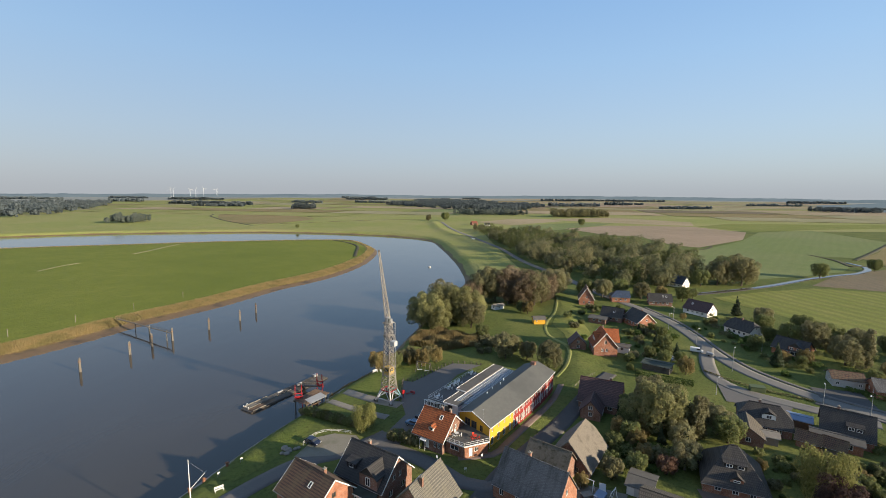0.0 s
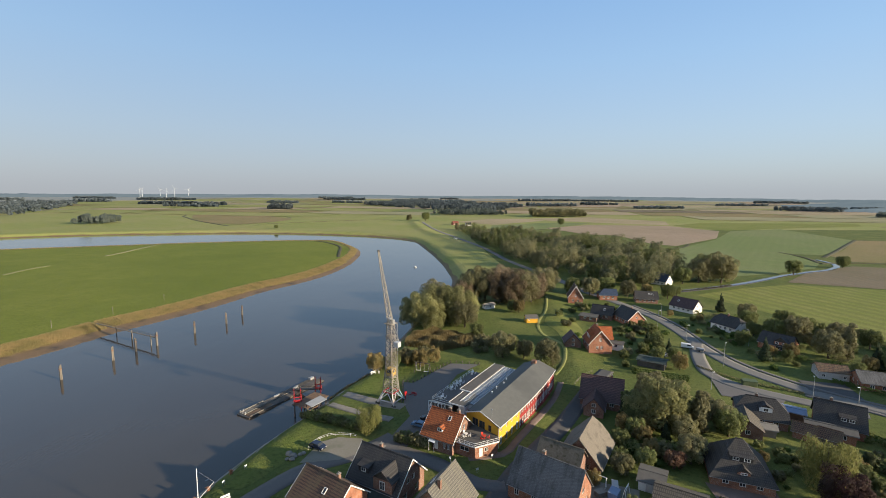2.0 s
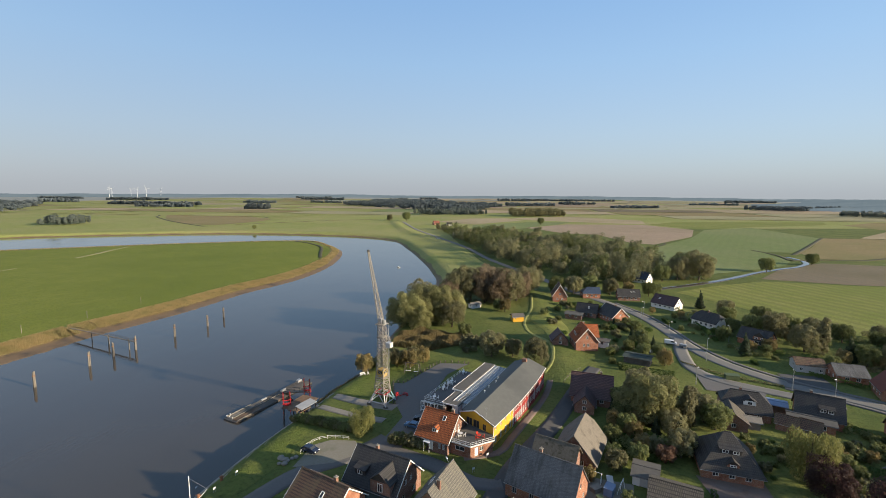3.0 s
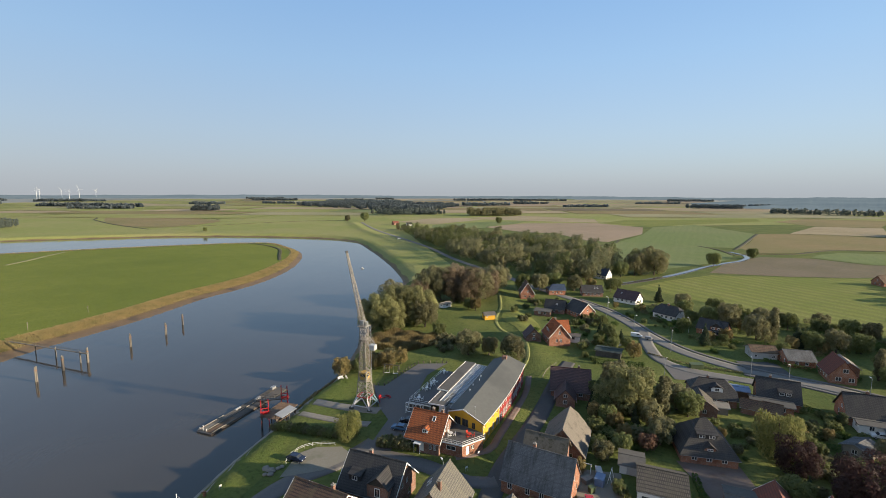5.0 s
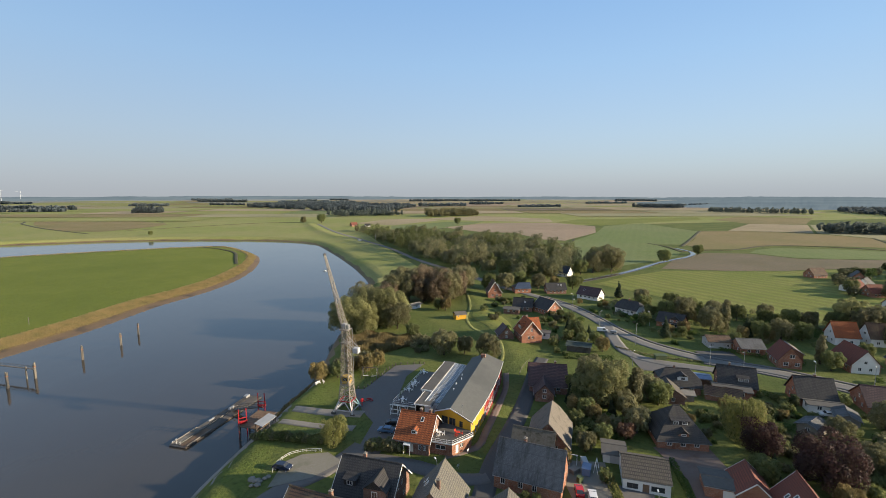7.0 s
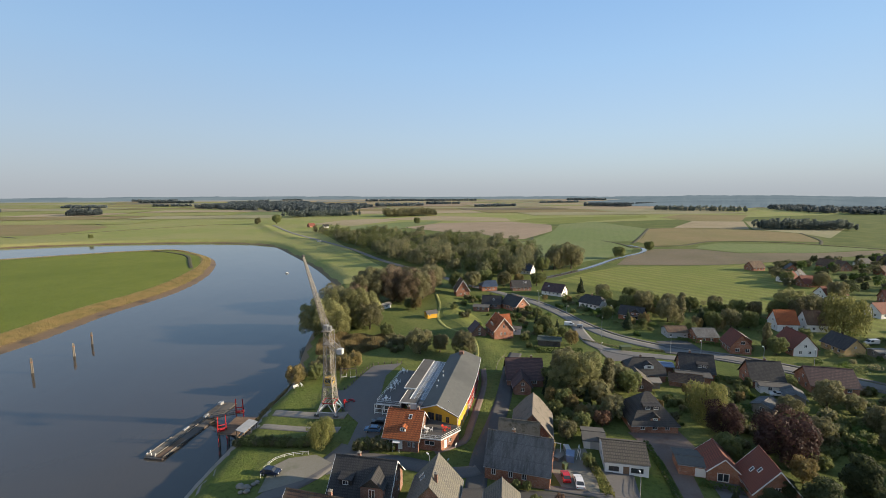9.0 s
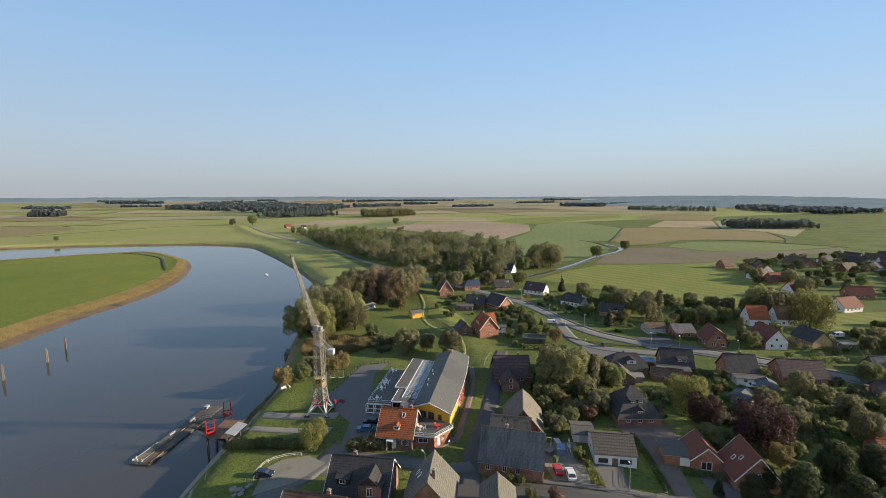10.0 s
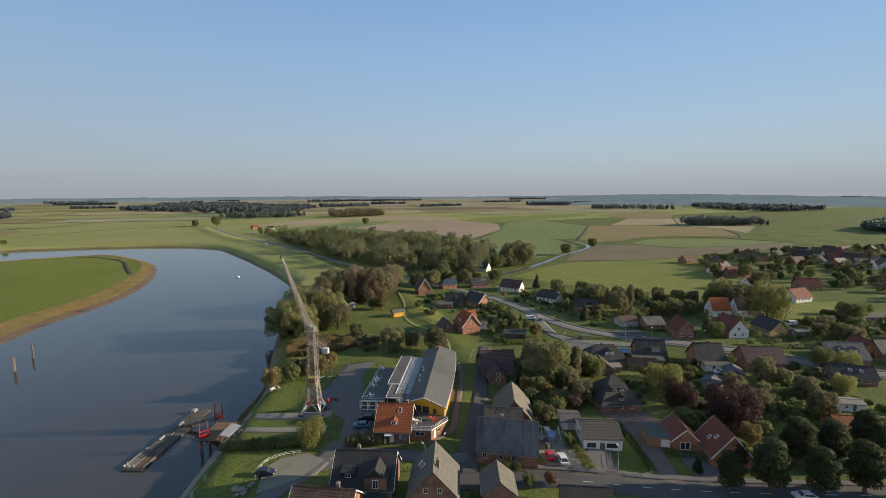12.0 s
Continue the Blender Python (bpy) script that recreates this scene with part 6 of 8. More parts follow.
def ridge():
    """The wooded rim of the far country; a faint blue glow stands in for evening haze."""
    m, nt, b, tc = _start("glowing_haze_rim", 1.0, 0.0, 0.0)
    # emission, not reflected light, carries the haze tone of rim and hill
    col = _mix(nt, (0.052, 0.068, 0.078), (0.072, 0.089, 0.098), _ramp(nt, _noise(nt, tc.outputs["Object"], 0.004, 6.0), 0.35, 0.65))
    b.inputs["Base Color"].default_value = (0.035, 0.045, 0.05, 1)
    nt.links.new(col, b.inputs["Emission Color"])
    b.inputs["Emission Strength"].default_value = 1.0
    rng = np.random.default_rng(4)
    bear = np.arange(-75, 110, 0.12)
    rag = np.convolve(rng.normal(0, 2.2, len(bear) + 4), np.ones(5) / 5, "valid")
    top = skyline(bear) + rag + 1.5 * np.sin(bear * 0.9)
    a = np.radians(bear)
    rows = []
    for r, f in ((4750, -0.9), (4900, 0.45), (5050, 0.85), (5150, 1.0), (5200, 0.3)):
        rows.append(np.stack([r * np.sin(a), r * np.cos(a), top * f if f > 0 else 0 * top - 30], -1))
    n = len(bear)
    i = np.arange(5 * n).reshape(5, n)
    f = np.stack([i[:-1, :-1], i[:-1, 1:], i[1:, 1:], i[1:, :-1]], -1).reshape(-1, 4)
    tagged(new("backdrop", mesh_np("backdrop", np.concatenate(rows), f, [m], smooth=True)), "wooded rim along the horizon, blue haze as a faint glow", "ridge", kind="structure")
    # the nearer wooded hill to the east
    bear = np.arange(36, 112, 0.1)
    swell = np.clip((bear - 37) / 9, 0, 1) * np.interp(bear, [40, 52, 57, 63, 70, 112], [0.7, 1.0, 1.0, 0.85, 0.6, 0.55])
    a = np.radians(bear)
    rows = []
    for r, h in ((2300, -2), (2380, 4), (2480, 10), (2650, 17), (2900, 24), (3150, 31), (3400, 38), (3550, 44), (3750, 30)):
        wave = np.convolve(rng.normal(0, 2.5, len(bear) + 8), np.ones(9) / 9, "valid")
        rr = r + 25 * np.convolve(rng.normal(0, 4, len(bear) + 10), np.ones(11) / 11, "valid")
        rows.append(np.stack([rr * np.sin(a), rr * np.cos(a), -3 + (h + 3) * swell + (wave * swell if h > 0 else 0)], -1))
    n, k = len(bear), len(rows)
    i = np.arange(k * n).reshape(k, n)
    f = np.stack([i[:-1, :-1], i[:-1, 1:], i[1:, 1:], i[1:, :-1]], -1).reshape(-1, 4)
    tagged(new("backdrop", mesh_np("backdrop", np.concatenate(rows), f, [m], smooth=True)), "low wooded hill, blue haze as a faint glow", "ridge", kind="structure")


ridge()

# ---- the long hall ----
def hall():
    m = pose(10.6, 101.2, 1.6, 0, 0, 56.0)
    root = thing("community_hall", m, "long two-storey hall with yellow and red facade and grey roof", "hall")
    N, LEN = 6, 42.0
    us = [0.0, 11.5, 17.6, 23.7, 29.8, 35.9, LEN]
    bulge = lambda u: -0.9 * 4 * (u / LEN) * (1 - u / LEN)
    EV, RG, LV = 5.3, 7.5, 5.6
    for i in range(N):
        u0, u1 = us[i], us[i + 1]
        v0, v1 = bulge(u0), bulge(u1)
        ang = math.degrees(math.atan2(v1 - v0, u1 - u0))
        ln = math.hypot(u1 - u0, v1 - v0)
        mm = pose(u0, v0, 0, 0, 0, ang)
        mat = "yellow" if i < 1 else "red"
        # the join of yellow and red lies a little past the first bay
        wins = [(ln * (k + 0.5) / 4, 1.45, 1.15, 2.1) for k in range(4)] + [(ln * (k + 0.5) / 4, 4.2, 0.75 if i < 1 else 0.9, 1.1 if i < 1 else 1.4) for k in range(4)]
        add_wall(root, mm, ln, Top([(0, EV), (ln, EV)]), wins, (), mat)
        # roof slopes with the eave following the curve
        bm = bmesh.new()
        e0, e1 = v0 - 0.4, v1 - 0.4
        a0, a1 = (u0 - 0.4 if i == 0 else u0), (u1 + 0.4 if i == N - 1 else u1)
        f0, f1 = (a0 + 1.4 if i == 0 else a0), a1
        slab(bm, [(a0, e0, EV + 0.1), (a1, e1, EV + 0.1), (f1, 5.5, RG), (f0, 5.5, RG)], 0.25)
        part("roof_slope", bm, M["hall_roof"], root)
        bm = bmesh.new()
        slab(bm, [(f0, 5.5, RG), (f1, 5.5, RG), (f1, 10.2, LV), (f0 + (2.4 if i == 0 else 0), 10.2, LV)], 0.25)
        part("roof_slope", bm, M["hall_roof"], root)
        bm = bmesh.new()
        beam(bm, (a0, e0 - 0.04, EV + 0.02), (a1, e1 - 0.04, EV + 0.02), 0.12, 0.16)
        part("gutter", bm, M["white"], root)
        bm = bmesh.new()
        beam(bm, (u0 + 0.02, v0 - 0.05, 0), (u0 + 0.02, v0 - 0.05, EV), 0.1)
        part("downpipe", bm, M["white"], root)
    # skewed front gable
    ang = math.degrees(math.atan2(10.0, 2.4))
    ln = math.hypot(10.0, 2.4)
    fm = pose(2.4, 10.0, 0, 0, 0, 180 + ang)
    topr = Top([(0, LV - 0.2), (ln * 0.45, RG - 0.2), (ln, EV)])
    add_wall(root, fm, ln, topr, [(2.9, 3.95, 1.9, 2.1), (5.1, 3.95, 1.9, 2.1), (7.6, 3.95, 1.0, 1.6)], (), "yellow", frame_mat="wood_brown")
    bm = bmesh.new()
    beam(bm, (-0.2, -0.4, EV + 0.02), (1.0, 5.5, RG - 0.05), 0.12, 0.26)
    beam(bm, (1.0, 5.5, RG - 0.05), (2.2, 10.2, LV - 0.05), 0.12, 0.26)
    part("bargeboard", bm, M["white"], root)
    # back and far walls
    add_wall(root, pose(LEN, bulge(LEN), 0, 0, 0, 90), 10.0, Top([(0, EV), (5.5, RG - 0.25), (10, LV - 0.25)]), [(3, 1.5, 1.0, 1.4), (7, 1.5, 1.0, 1.4)], (), "red")
    add_wall(root, pose(LEN, 10.0, 0, 0, 0, 180), LEN - 2.4, Top([(0, LV - 0.26), (LEN - 2.4, LV - 0.26)]), [], (), "red")
    # glazed strip on its own low wall
    bm = bmesh.new()
    block(bm, (6.5, 10.3, 0), (35.2, 14.0, LV - 0.5))
    part("atrium_body", bm, M["white"], root)
    n = 7
    for k in range(n):
        a, b = 6.8 + 28.2 * k / n, 6.8 + 28.2 * (k + 1) / n - 0.12
        bm = bmesh.new()
        slab(bm, [(a, 10.3, LV - 0.05), (b, 10.3, LV - 0.05), (b, 14.0, LV + 0.15), (a, 14.0, LV + 0.15)], 0.1)
        pn = part("glass_panel", bm, M["sky_glass"], root)
        bm = bmesh.new()
        for q in range(1, 5):
            x = a + (b - a) * q / 5
            beam(bm, (x, 10.3, LV - 0.02), (x, 14.0, LV + 0.18), 0.09)
        for q in range(5):
            y = 10.3 + 3.7 * q / 4
            beam(bm, (a, y, LV - 0.03 + 0.05 * q), (b, y, LV - 0.03 + 0.05 * q), 0.09)
        beam(bm, (b + 0.06, 10.2, LV - 0.03), (b + 0.06, 14.1, LV + 0.17), 0.14)
        part("glazing_grid", bm, M["grey_paint"], pn)
    bm = bmesh.new()
    beam(bm, (6.4, 14.12, LV + 0.12), (35.2, 14.12, LV + 0.12), 0.16, 0.3)
    part("white_fascia", bm, M["white"], root)
    # flat roofs on the river side
    for name, lo, hi in (("flat_roof", (4.2, 11.6), (12.2, 16.4)), ("flat_roof", (12.4, 14.25), (35.4, 17.6))):
        z = LV + (0.1 if lo[0] < 5 else 0.45)
        bm = bmesh.new()
        block(bm, (lo[0], lo[1], z - 0.28), (hi[0], hi[1], z), 0.03)
        fr = part(name, bm, M["flat_roof"], root)
        bm = bmesh.new()
        for p, q in (((lo[0], lo[1]), (lo[0], hi[1])), ((lo[0], hi[1]), (hi[0], hi[1]))):
            beam(bm, (*p, z - 0.1), (*q, z - 0.1), 0.12, 0.34)
        part("white_fascia", bm, M["white"], fr)
    bm = bmesh.new()
    block(bm, (4.6, 11.8, -0.5), (6.2, 13.6, LV - 0.2))
    part("stair_tower", bm, M["render"], root, "white rendered corner block")
    for k in range(6):
        bm = bmesh.new()
        x = 4.5 if k == 0 else 8 + 5.2 * k
        yv = 16.1 if k < 1 else 17.3
        beam(bm, (x, yv, 0), (x, yv, LV - 0.2 + (0.35 if k else 0)), 0.14)
        part("column", bm, M["white"], root)
    add_wall(root, pose(35.2, 14.2, 0, 0, 0, 180), 28.6, Top([(0, LV - 0.3), (28.6, LV - 0.3)]), [(2 + 2.9 * k, 3.9, 2.4, 2.2) for k in range(9)], (), "red")
    for u, v in ((14, 8.4), (18, 8.9), (21.5, 8.2), (25, 9.0)):
        bm = bmesh.new()
        zz = LV + (10.2 - v) * 0.27
        tube(bm, [(u, v, zz - 0.2), (u, v, zz + 0.75)], [0.11, 0.11], 8)
        tube(bm, [(u, v, zz + 0.7), (u, v, zz + 0.85)], [0.19, 0.13], 8)
        part("roof_vent", bm, M["white"], root)
    bm = bmesh.new()
    block(bm, (38.6, 5.0, RG - 0.3), (40.0, 6.4, RG + 0.8), 0.06)
    part("roof_hatch", bm, M["brick_brown"], root)
    bm = bmesh.new()
    tube(bm, [(1.2, 2.4, RG - 1.2), (1.2, 2.4, RG + 1.2)], [0.04, 0.03], 6)
    block(bm, (1.05, 2.25, RG + 1.0), (1.35, 2.55, RG + 1.3), 0.03)
    part("mast", bm, M["galv"], root)


hall()


def raised_terrace():
    """The outdoor terrace between the hall and the car park."""
    root = thing("raised_terrace", pose(10.6, 101.2, 1.6, 0, 0, 56.0), "raised paved restaurant terrace with white railing", "terrace")
    bm = bmesh.new()
    block(bm, (8.6, 17.7, -1.2), (33.0, 24.4, 2.55))
    part("base", bm, M["flat_roof"], root)
    bm = bmesh.new()
    block(bm, (8.5, 17.7, 2.55), (33.1, 24.5, 2.68))
    part("paving", bm, M["paving"], root)
    for k in range(13):
        bm = bmesh.new()
        u = 8.7 + 24.2 * k / 12
        beam(bm, (u, 24.4, 2.6), (u, 24.4, 3.6), 0.06)
        part("post", bm, M["white"], root)
    for z in (3.1, 3.6):
        bm = bmesh.new()
        beam(bm, (8.6, 24.4, z), (33.0, 24.4, z), 0.06)
        beam(bm, (8.6, 17.8, z), (8.6, 24.4, z), 0.06)
        part("rail", bm, M["white"], root)
    bm = bmesh.new()
    beam(bm, (8.45, 17.7, 2.5), (8.45, 24.5, 2.5), 0.1, 0.3)
    beam(bm, (8.45, 24.5, 2.5), (33.1, 24.5, 2.5), 0.1, 0.3)
    part("fascia", bm, M["white"], root)
    # white steel frames at the front
    for v in (20.0, 22.2, 24.4):
        bm = bmesh.new()
        beam(bm, (6.6, v, -0.6), (6.6, v, 3.2), 0.13)
        beam(bm, (8.4, v, -0.6), (8.4, v, 2.4), 0.13)
        beam(bm, (6.6, v, 3.2), (8.4, v, 2.6), 0.13)
        beam(bm, (6.6, v, 0.6), (8.4, v, 2.4), 0.1)
        part("steel_frame", bm, M["white"], root)
    for z in (0.8, 2.0, 3.2):
        bm = bmesh.new()
        beam(bm, (6.6, 20.0, z), (6.6, 24.4, z), 0.12)
        part("steel_rail", bm, M["white"], root)


raised_terrace()


def garden_chair(name, local, m0, mat, label):
    """A moulded chair: seat, back and four splayed legs."""
    root = thing(name, m0 @ local, label, "chair", "terrace furniture")
    bm = bmesh.new()
    block(bm, (-0.25, -0.25, 0.42), (0.25, 0.25, 0.47), 0.02)
    part("seat", bm, M[mat], root)
    bm = bmesh.new()
    slab(bm, [(-0.25, 0.22, 0.95), (0.25, 0.22, 0.95), (0.25, 0.3, 0.96), (-0.25, 0.3, 0.96)], 0.5)
    part("backrest", bm, M[mat], root)
    for a in (-1, 1):
        for b in (-1, 1):
            bm = bmesh.new()
            beam(bm, (a * 0.26, b * 0.26, 0), (a * 0.2, b * 0.2, 0.44), 0.05)
            part("leg", bm, M[mat], root)
    return root


def table_set(m0, u, v, z, n, mat, label):
    root = thing("garden_table", m0 @ pose(u, v, z), label, "table", "terrace furniture")
    bm = bmesh.new()
    tube(bm, [(0, 0, 0.7), (0, 0, 0.75)], [0.55, 0.55], 16)
    part("tabletop", bm, M[mat], root)
    bm = bmesh.new()
    tube(bm, [(0, 0, 0.02), (0, 0, 0.7)], [0.06, 0.05], 8)
    tube(bm, [(0, 0, 0), (0, 0, 0.05)], [0.3, 0.22], 10)
    part("pedestal", bm, M[mat], root)
    for k in range(n):
        a = 360 / n * k + 20
        c = garden_chair("garden_chair", pose(u + 0.95 * math.cos(radians(a)), v + 0.95 * math.sin(radians(a)), z, 0, 0, a - 90), m0, mat, "white moulded garden chair on the terrace" if mat == "white" else "red moulded garden chair on the terrace")


HM = pose(10.6, 101.2, 1.6, 0, 0, 56.0)
for u, v in ((10.6, 22.4), (17.4, 23.2), (20.6, 23.2), (22.6, 23.2), (31.0, 23.4)):
    table_set(HM, u, v, 2.69, 4, "white", "white round garden table on the raised terrace")


def side_terrace():
    """The roof terrace between the orange-roofed house and the hall."""
    m = pose(-1.8, 105.4, 1.8, 0, 0, -33.5)
    root = thing("side_annexe", m, "low brick annexe with a roof terrace and white railing", "annexe")
    add_wall(root, pose(4.75, -3.6, 0), 5.2, Top([(0, 2.7), (5.2, 2.7)]), [(2.4, 1.5, 2.4, 1.1)], (), "brick")
    add_wall(root, pose(9.95, -3.6, 0, 0, 0, 55), 6.0, Top([(0, 2.7), (6, 2.7)]), [(3.0, 1.5, 1.0, 1.1)], [(1.6, 1.0, 2.1)], "brick", door_mat="white")
    bm = bmesh.new()
    deck = [(4.7, -4.0, 2.9), (10.1, -4.0, 2.9), (13.8, 1.4, 2.9), (11.0, 6.0, 2.9), (4.7, 6.0, 2.9)]
    slab(bm, deck, 0.22)
    part("deck", bm, M["flat_roof"], root)
    bm = bmesh.new()
    edge = deck[:3]
    for p, q in zip(edge, edge[1:]):
        beam(bm, (p[0], p[1], 2.82), (q[0], q[1], 2.82), 0.1, 0.3)
    part("fascia", bm, M["white"], root)
    for p, q in zip(edge, edge[1:]):
        bm = bmesh.new()
        for z in (3.35, 3.8):
            beam(bm, (p[0], p[1], z), (q[0], q[1], z), 0.06)
        part("rail", bm, M["white"], root)
        for k in range(5):
            bm = bmesh.new()
            x, y = p[0] + (q[0] - p[0]) * k / 4, p[1] + (q[1] - p[1]) * k / 4
            beam(bm, (x, y, 2.9), (x, y, 3.8), 0.06)
            part("post", bm, M["white"], root)
    for a, b, mt in ((6.0, -0.8, "white"), (10.2, 0.6, "plastic_red")):
        table_set(m, a, b, 2.91, 3, mt, "round garden table on the roof terrace")
    # small porch of the house
    root2 = thing("porch", m, "small white porch at the house door", "porch")
    bm = bmesh.new()
    slab(bm, [(-1.3, -6.1, 2.15), (0.4, -6.1, 2.15), (0.4, -5.05, 2.4), (-1.3, -5.05, 2.4)], 0.1)
    part("roof", bm, M["white"], root2)
    for x in (-1.2, 0.3):
        bm = bmesh.new()
        beam(bm, (x, -6.0, -0.3), (x, -6.0, 2.1), 0.08)
        part("post", bm, M["white"], root2)


side_terrace()


# ---- the old harbour crane ----
def lattice(bm, low, high, bays, chord, brace):
    """A lattice mast between two quads (four corners each)."""
    low, high = [Vector(p) for p in low], [Vector(p) for p in high]
    for a, b in zip(low, high):
        beam(bm, a, b, chord)
    lv = [[a.lerp(b, k / bays) for a, b in zip(low, high)] for k in range(bays + 1)]
    for k in range(bays):
        for i in range(4):
            j = (i + 1) % 4
            beam(bm, lv[k][i], lv[k + 1][j], brace)
            beam(bm, lv[k][j], lv[k + 1][i], brace)
            beam(bm, lv[k + 1][i], lv[k + 1][j], brace)


def crane():
    cx, cy = -16.9, 128.2
    g0 = gz(cx, cy) + 0.1
    root = thing("harbour_crane", pose(cx, cy, g0, 0, 0, -32.0), "tall old lattice harbour crane on a portal base", "crane")
    quad = lambda r, z, s=1.0: [(-r, -r * s, z), (r, -r * s, z), (r, r * s, z), (-r, r * s, z)]
    for a in (-1, 1):
        for b in (-1, 1):
            bm = bmesh.new()
            beam(bm, (a * 2.9, b * 2.7, 0.5), (a * 1.7, b * 1.7, 3.5), 0.3)
            beam(bm, (a * 2.9, b * 2.7, 0.5), (0, b * 1.75, 3.4), 0.2)
            beam(bm, (a * 2.9, b * 2.7, 0.5), (a * 1.75, 0, 3.4), 0.2)
            part("portal_leg", bm, M["crane_teal"] if a > 0 and b > 0 else M["crane_pale"], root)
            bm = bmesh.new()
            block(bm, (a * 2.9 - 0.7, b * 2.7 - 0.25, 0), (a * 2.9 + 0.7, b * 2.7 + 0.25, 0.55), 0.06)
            part("bogie", bm, M["dark_steel"], root)
    for z, r in ((3.5, 1.75), (1.2, 2.6)):
        bm = bmesh.new()
        q = quad(r, z, 0.97)
        for i in range(4):
            beam(bm, q[i], q[(i + 1) % 4], 0.22)
        part("portal_ring", bm, M["red_steel"] if z > 2 else M["crane_pale"], root)
    bm = bmesh.new()
    lattice(bm, quad(1.75, 3.5), quad(1.15, 10.6), 4, 0.2, 0.12)
    lattice(bm, quad(1.15, 10.6), quad(0.85, 24.2), 9, 0.15, 0.085)
    part("tower", bm, M["crane_grey"], root)
    bm = bmesh.new()
    block(bm, (-1.5, -1.5, 8.0), (1.5, 1.5, 8.2))
    part("platform", bm, M["crane_grey"], root)
    for r, z in ((1.2, 20.1), (1.4, 23.9)):
        bm = bmesh.new()
        block(bm, (-r, -r, z), (r, r, z + 0.18))
        part("platform", bm, M["crane_grey"], root)
    bm = bmesh.new()
    block(bm, (-1.12, -1.12, 8.4), (1.12, 1.12, 10.5), 0.1)
    cab = part("cab", bm, M["crane_yellow"], root, "yellow steel driver's cab")
    for s, t in ((0, -1.14), (1.14, 0), (-1.14, 0)):
        bm = bmesh.new()
        for k in (-0.6, 0.15):
            if s:
                block(bm, (s - 0.02, k - 0.1, 9.3), (s + 0.02, k + 0.55, 10.3))
            else:
                block(bm, (k - 0.1, t - 0.02, 9.3), (k + 0.55, t + 0.02, 10.3))
        part("cab_window", bm, M["glass"], cab)
    # jib towards the river bend; the crane turns on its tower
    inv = root.matrix_basis.inverted()
    tip, foot = inv @ Vector((-21.5, 141.8, 44.1)), Vector((0, 0, 23.6))
    side = (tip - foot).cross(Vector((0, 0, 1))).normalized()
    up = side.cross(tip - foot).normalized()
    bm = bmesh.new()
    w0, w1 = 0.72, 0.2
    low = [foot + side * a * w0 + up * b * w0 for a, b in ((-1, -1), (1, -1), (1, 1), (-1, 1))]
    high = [tip + side * a * w1 + up * b * w1 for a, b in ((-1, -1), (1, -1), (1, 1), (-1, 1))]
    lattice(bm, low, high, 16, 0.12, 0.07)
    part("jib", bm, M["crane_grey"], root)
    bm = bmesh.new()
    tube(bm, [tip - side * 0.3, tip + side * 0.3], [0.45, 0.45], 12)
    part("jib_sheave", bm, M["dark_steel"], root)
    cw = inv @ Vector((-14.6, 121.6, 20.7))
    apex = Vector((0, 0, 27.2))
    bm = bmesh.new()
    for s in (-1, 1):
        beam(bm, Vector((0, 0, 21.6)) + side * s * 0.9, cw + side * s * 0.7 + Vector((0, 0, 0.4)), 0.18)
        beam(bm, Vector((0, 0, 20.2)) + side * s * 0.9, cw + side * s * 0.7 - Vector((0, 0, 0.3)), 0.14)
        for k in range(4):
            p, q = Vector((0, 0, 21.6)).lerp(cw + Vector((0, 0, 0.4)), k / 4), Vector((0, 0, 20.2)).lerp(cw - Vector((0, 0, 0.3)), (k + 1) / 4)
            beam(bm, p + side * s * 0.8, q + side * s * 0.8, 0.07)
    part("counter_jib", bm, M["crane_grey"], root)
    bm = bmesh.new()
    for s in (-1, 1):
        beam(bm, Vector((0, 0, 24)) + side * s * 1.0, apex, 0.14)
        beam(bm, cw + side * s * 0.6 + Vector((0, 0, 0.5)), apex, 0.07)
        beam(bm, apex, foot.lerp(tip, 0.62) + up * 0.4, 0.06)
    part("stay_rigging", bm, M["crane_grey"], root)
    bm = bmesh.new()
    block(bm, cw - Vector((0.8, 0.75, 0.7)), cw + Vector((0.8, 0.75, 0.7)), 0.1)
    part("counterweight", bm, M["grey_paint"], root, "white steel counterweight box")
    bm = bmesh.new()
    tube(bm, [(0.9, 0, 24.1), (0.9, 0, 25.3)], [0.5, 0.5], 10)
    block(bm, (-0.9, -0.7, 24.1), (0.3, 0.7, 25.6), 0.08)
    part("winch_house", bm, M["galv"], root)
    bm = bmesh.new()
    beam(bm, (1.5, 1.3, 0.2), (1.3, 1.3, 24), 0.06)
    beam(bm, (1.5, 1.6, 0.2), (1.3, 1.6, 24), 0.06)
    for k in range(60):
        beam(bm, (1.5 - 0.2 * k / 60, 1.3, 0.6 + 0.39 * k), (1.5 - 0.2 * k / 60, 1.6, 0.6 + 0.39 * k), 0.04)
    part("ladder", bm, M["galv"], root)
    # slewing gear leaning on the far leg
    bm = bmesh.new()
    tube(bm, [(2.9, 3.0, 2.2), (3.3, 3.0, 2.2)], [0.62, 0.62], 16)
    tube(bm, [(2.6, 3.0, 2.2), (3.7, 3.0, 2.2)], [0.15, 0.15], 8)
    beam(bm, (3.1, 3.0, 0.1), (3.1, 3.0, 2.2), 0.2)
    part("cable_drum", bm, M["red_steel"], root)


crane()


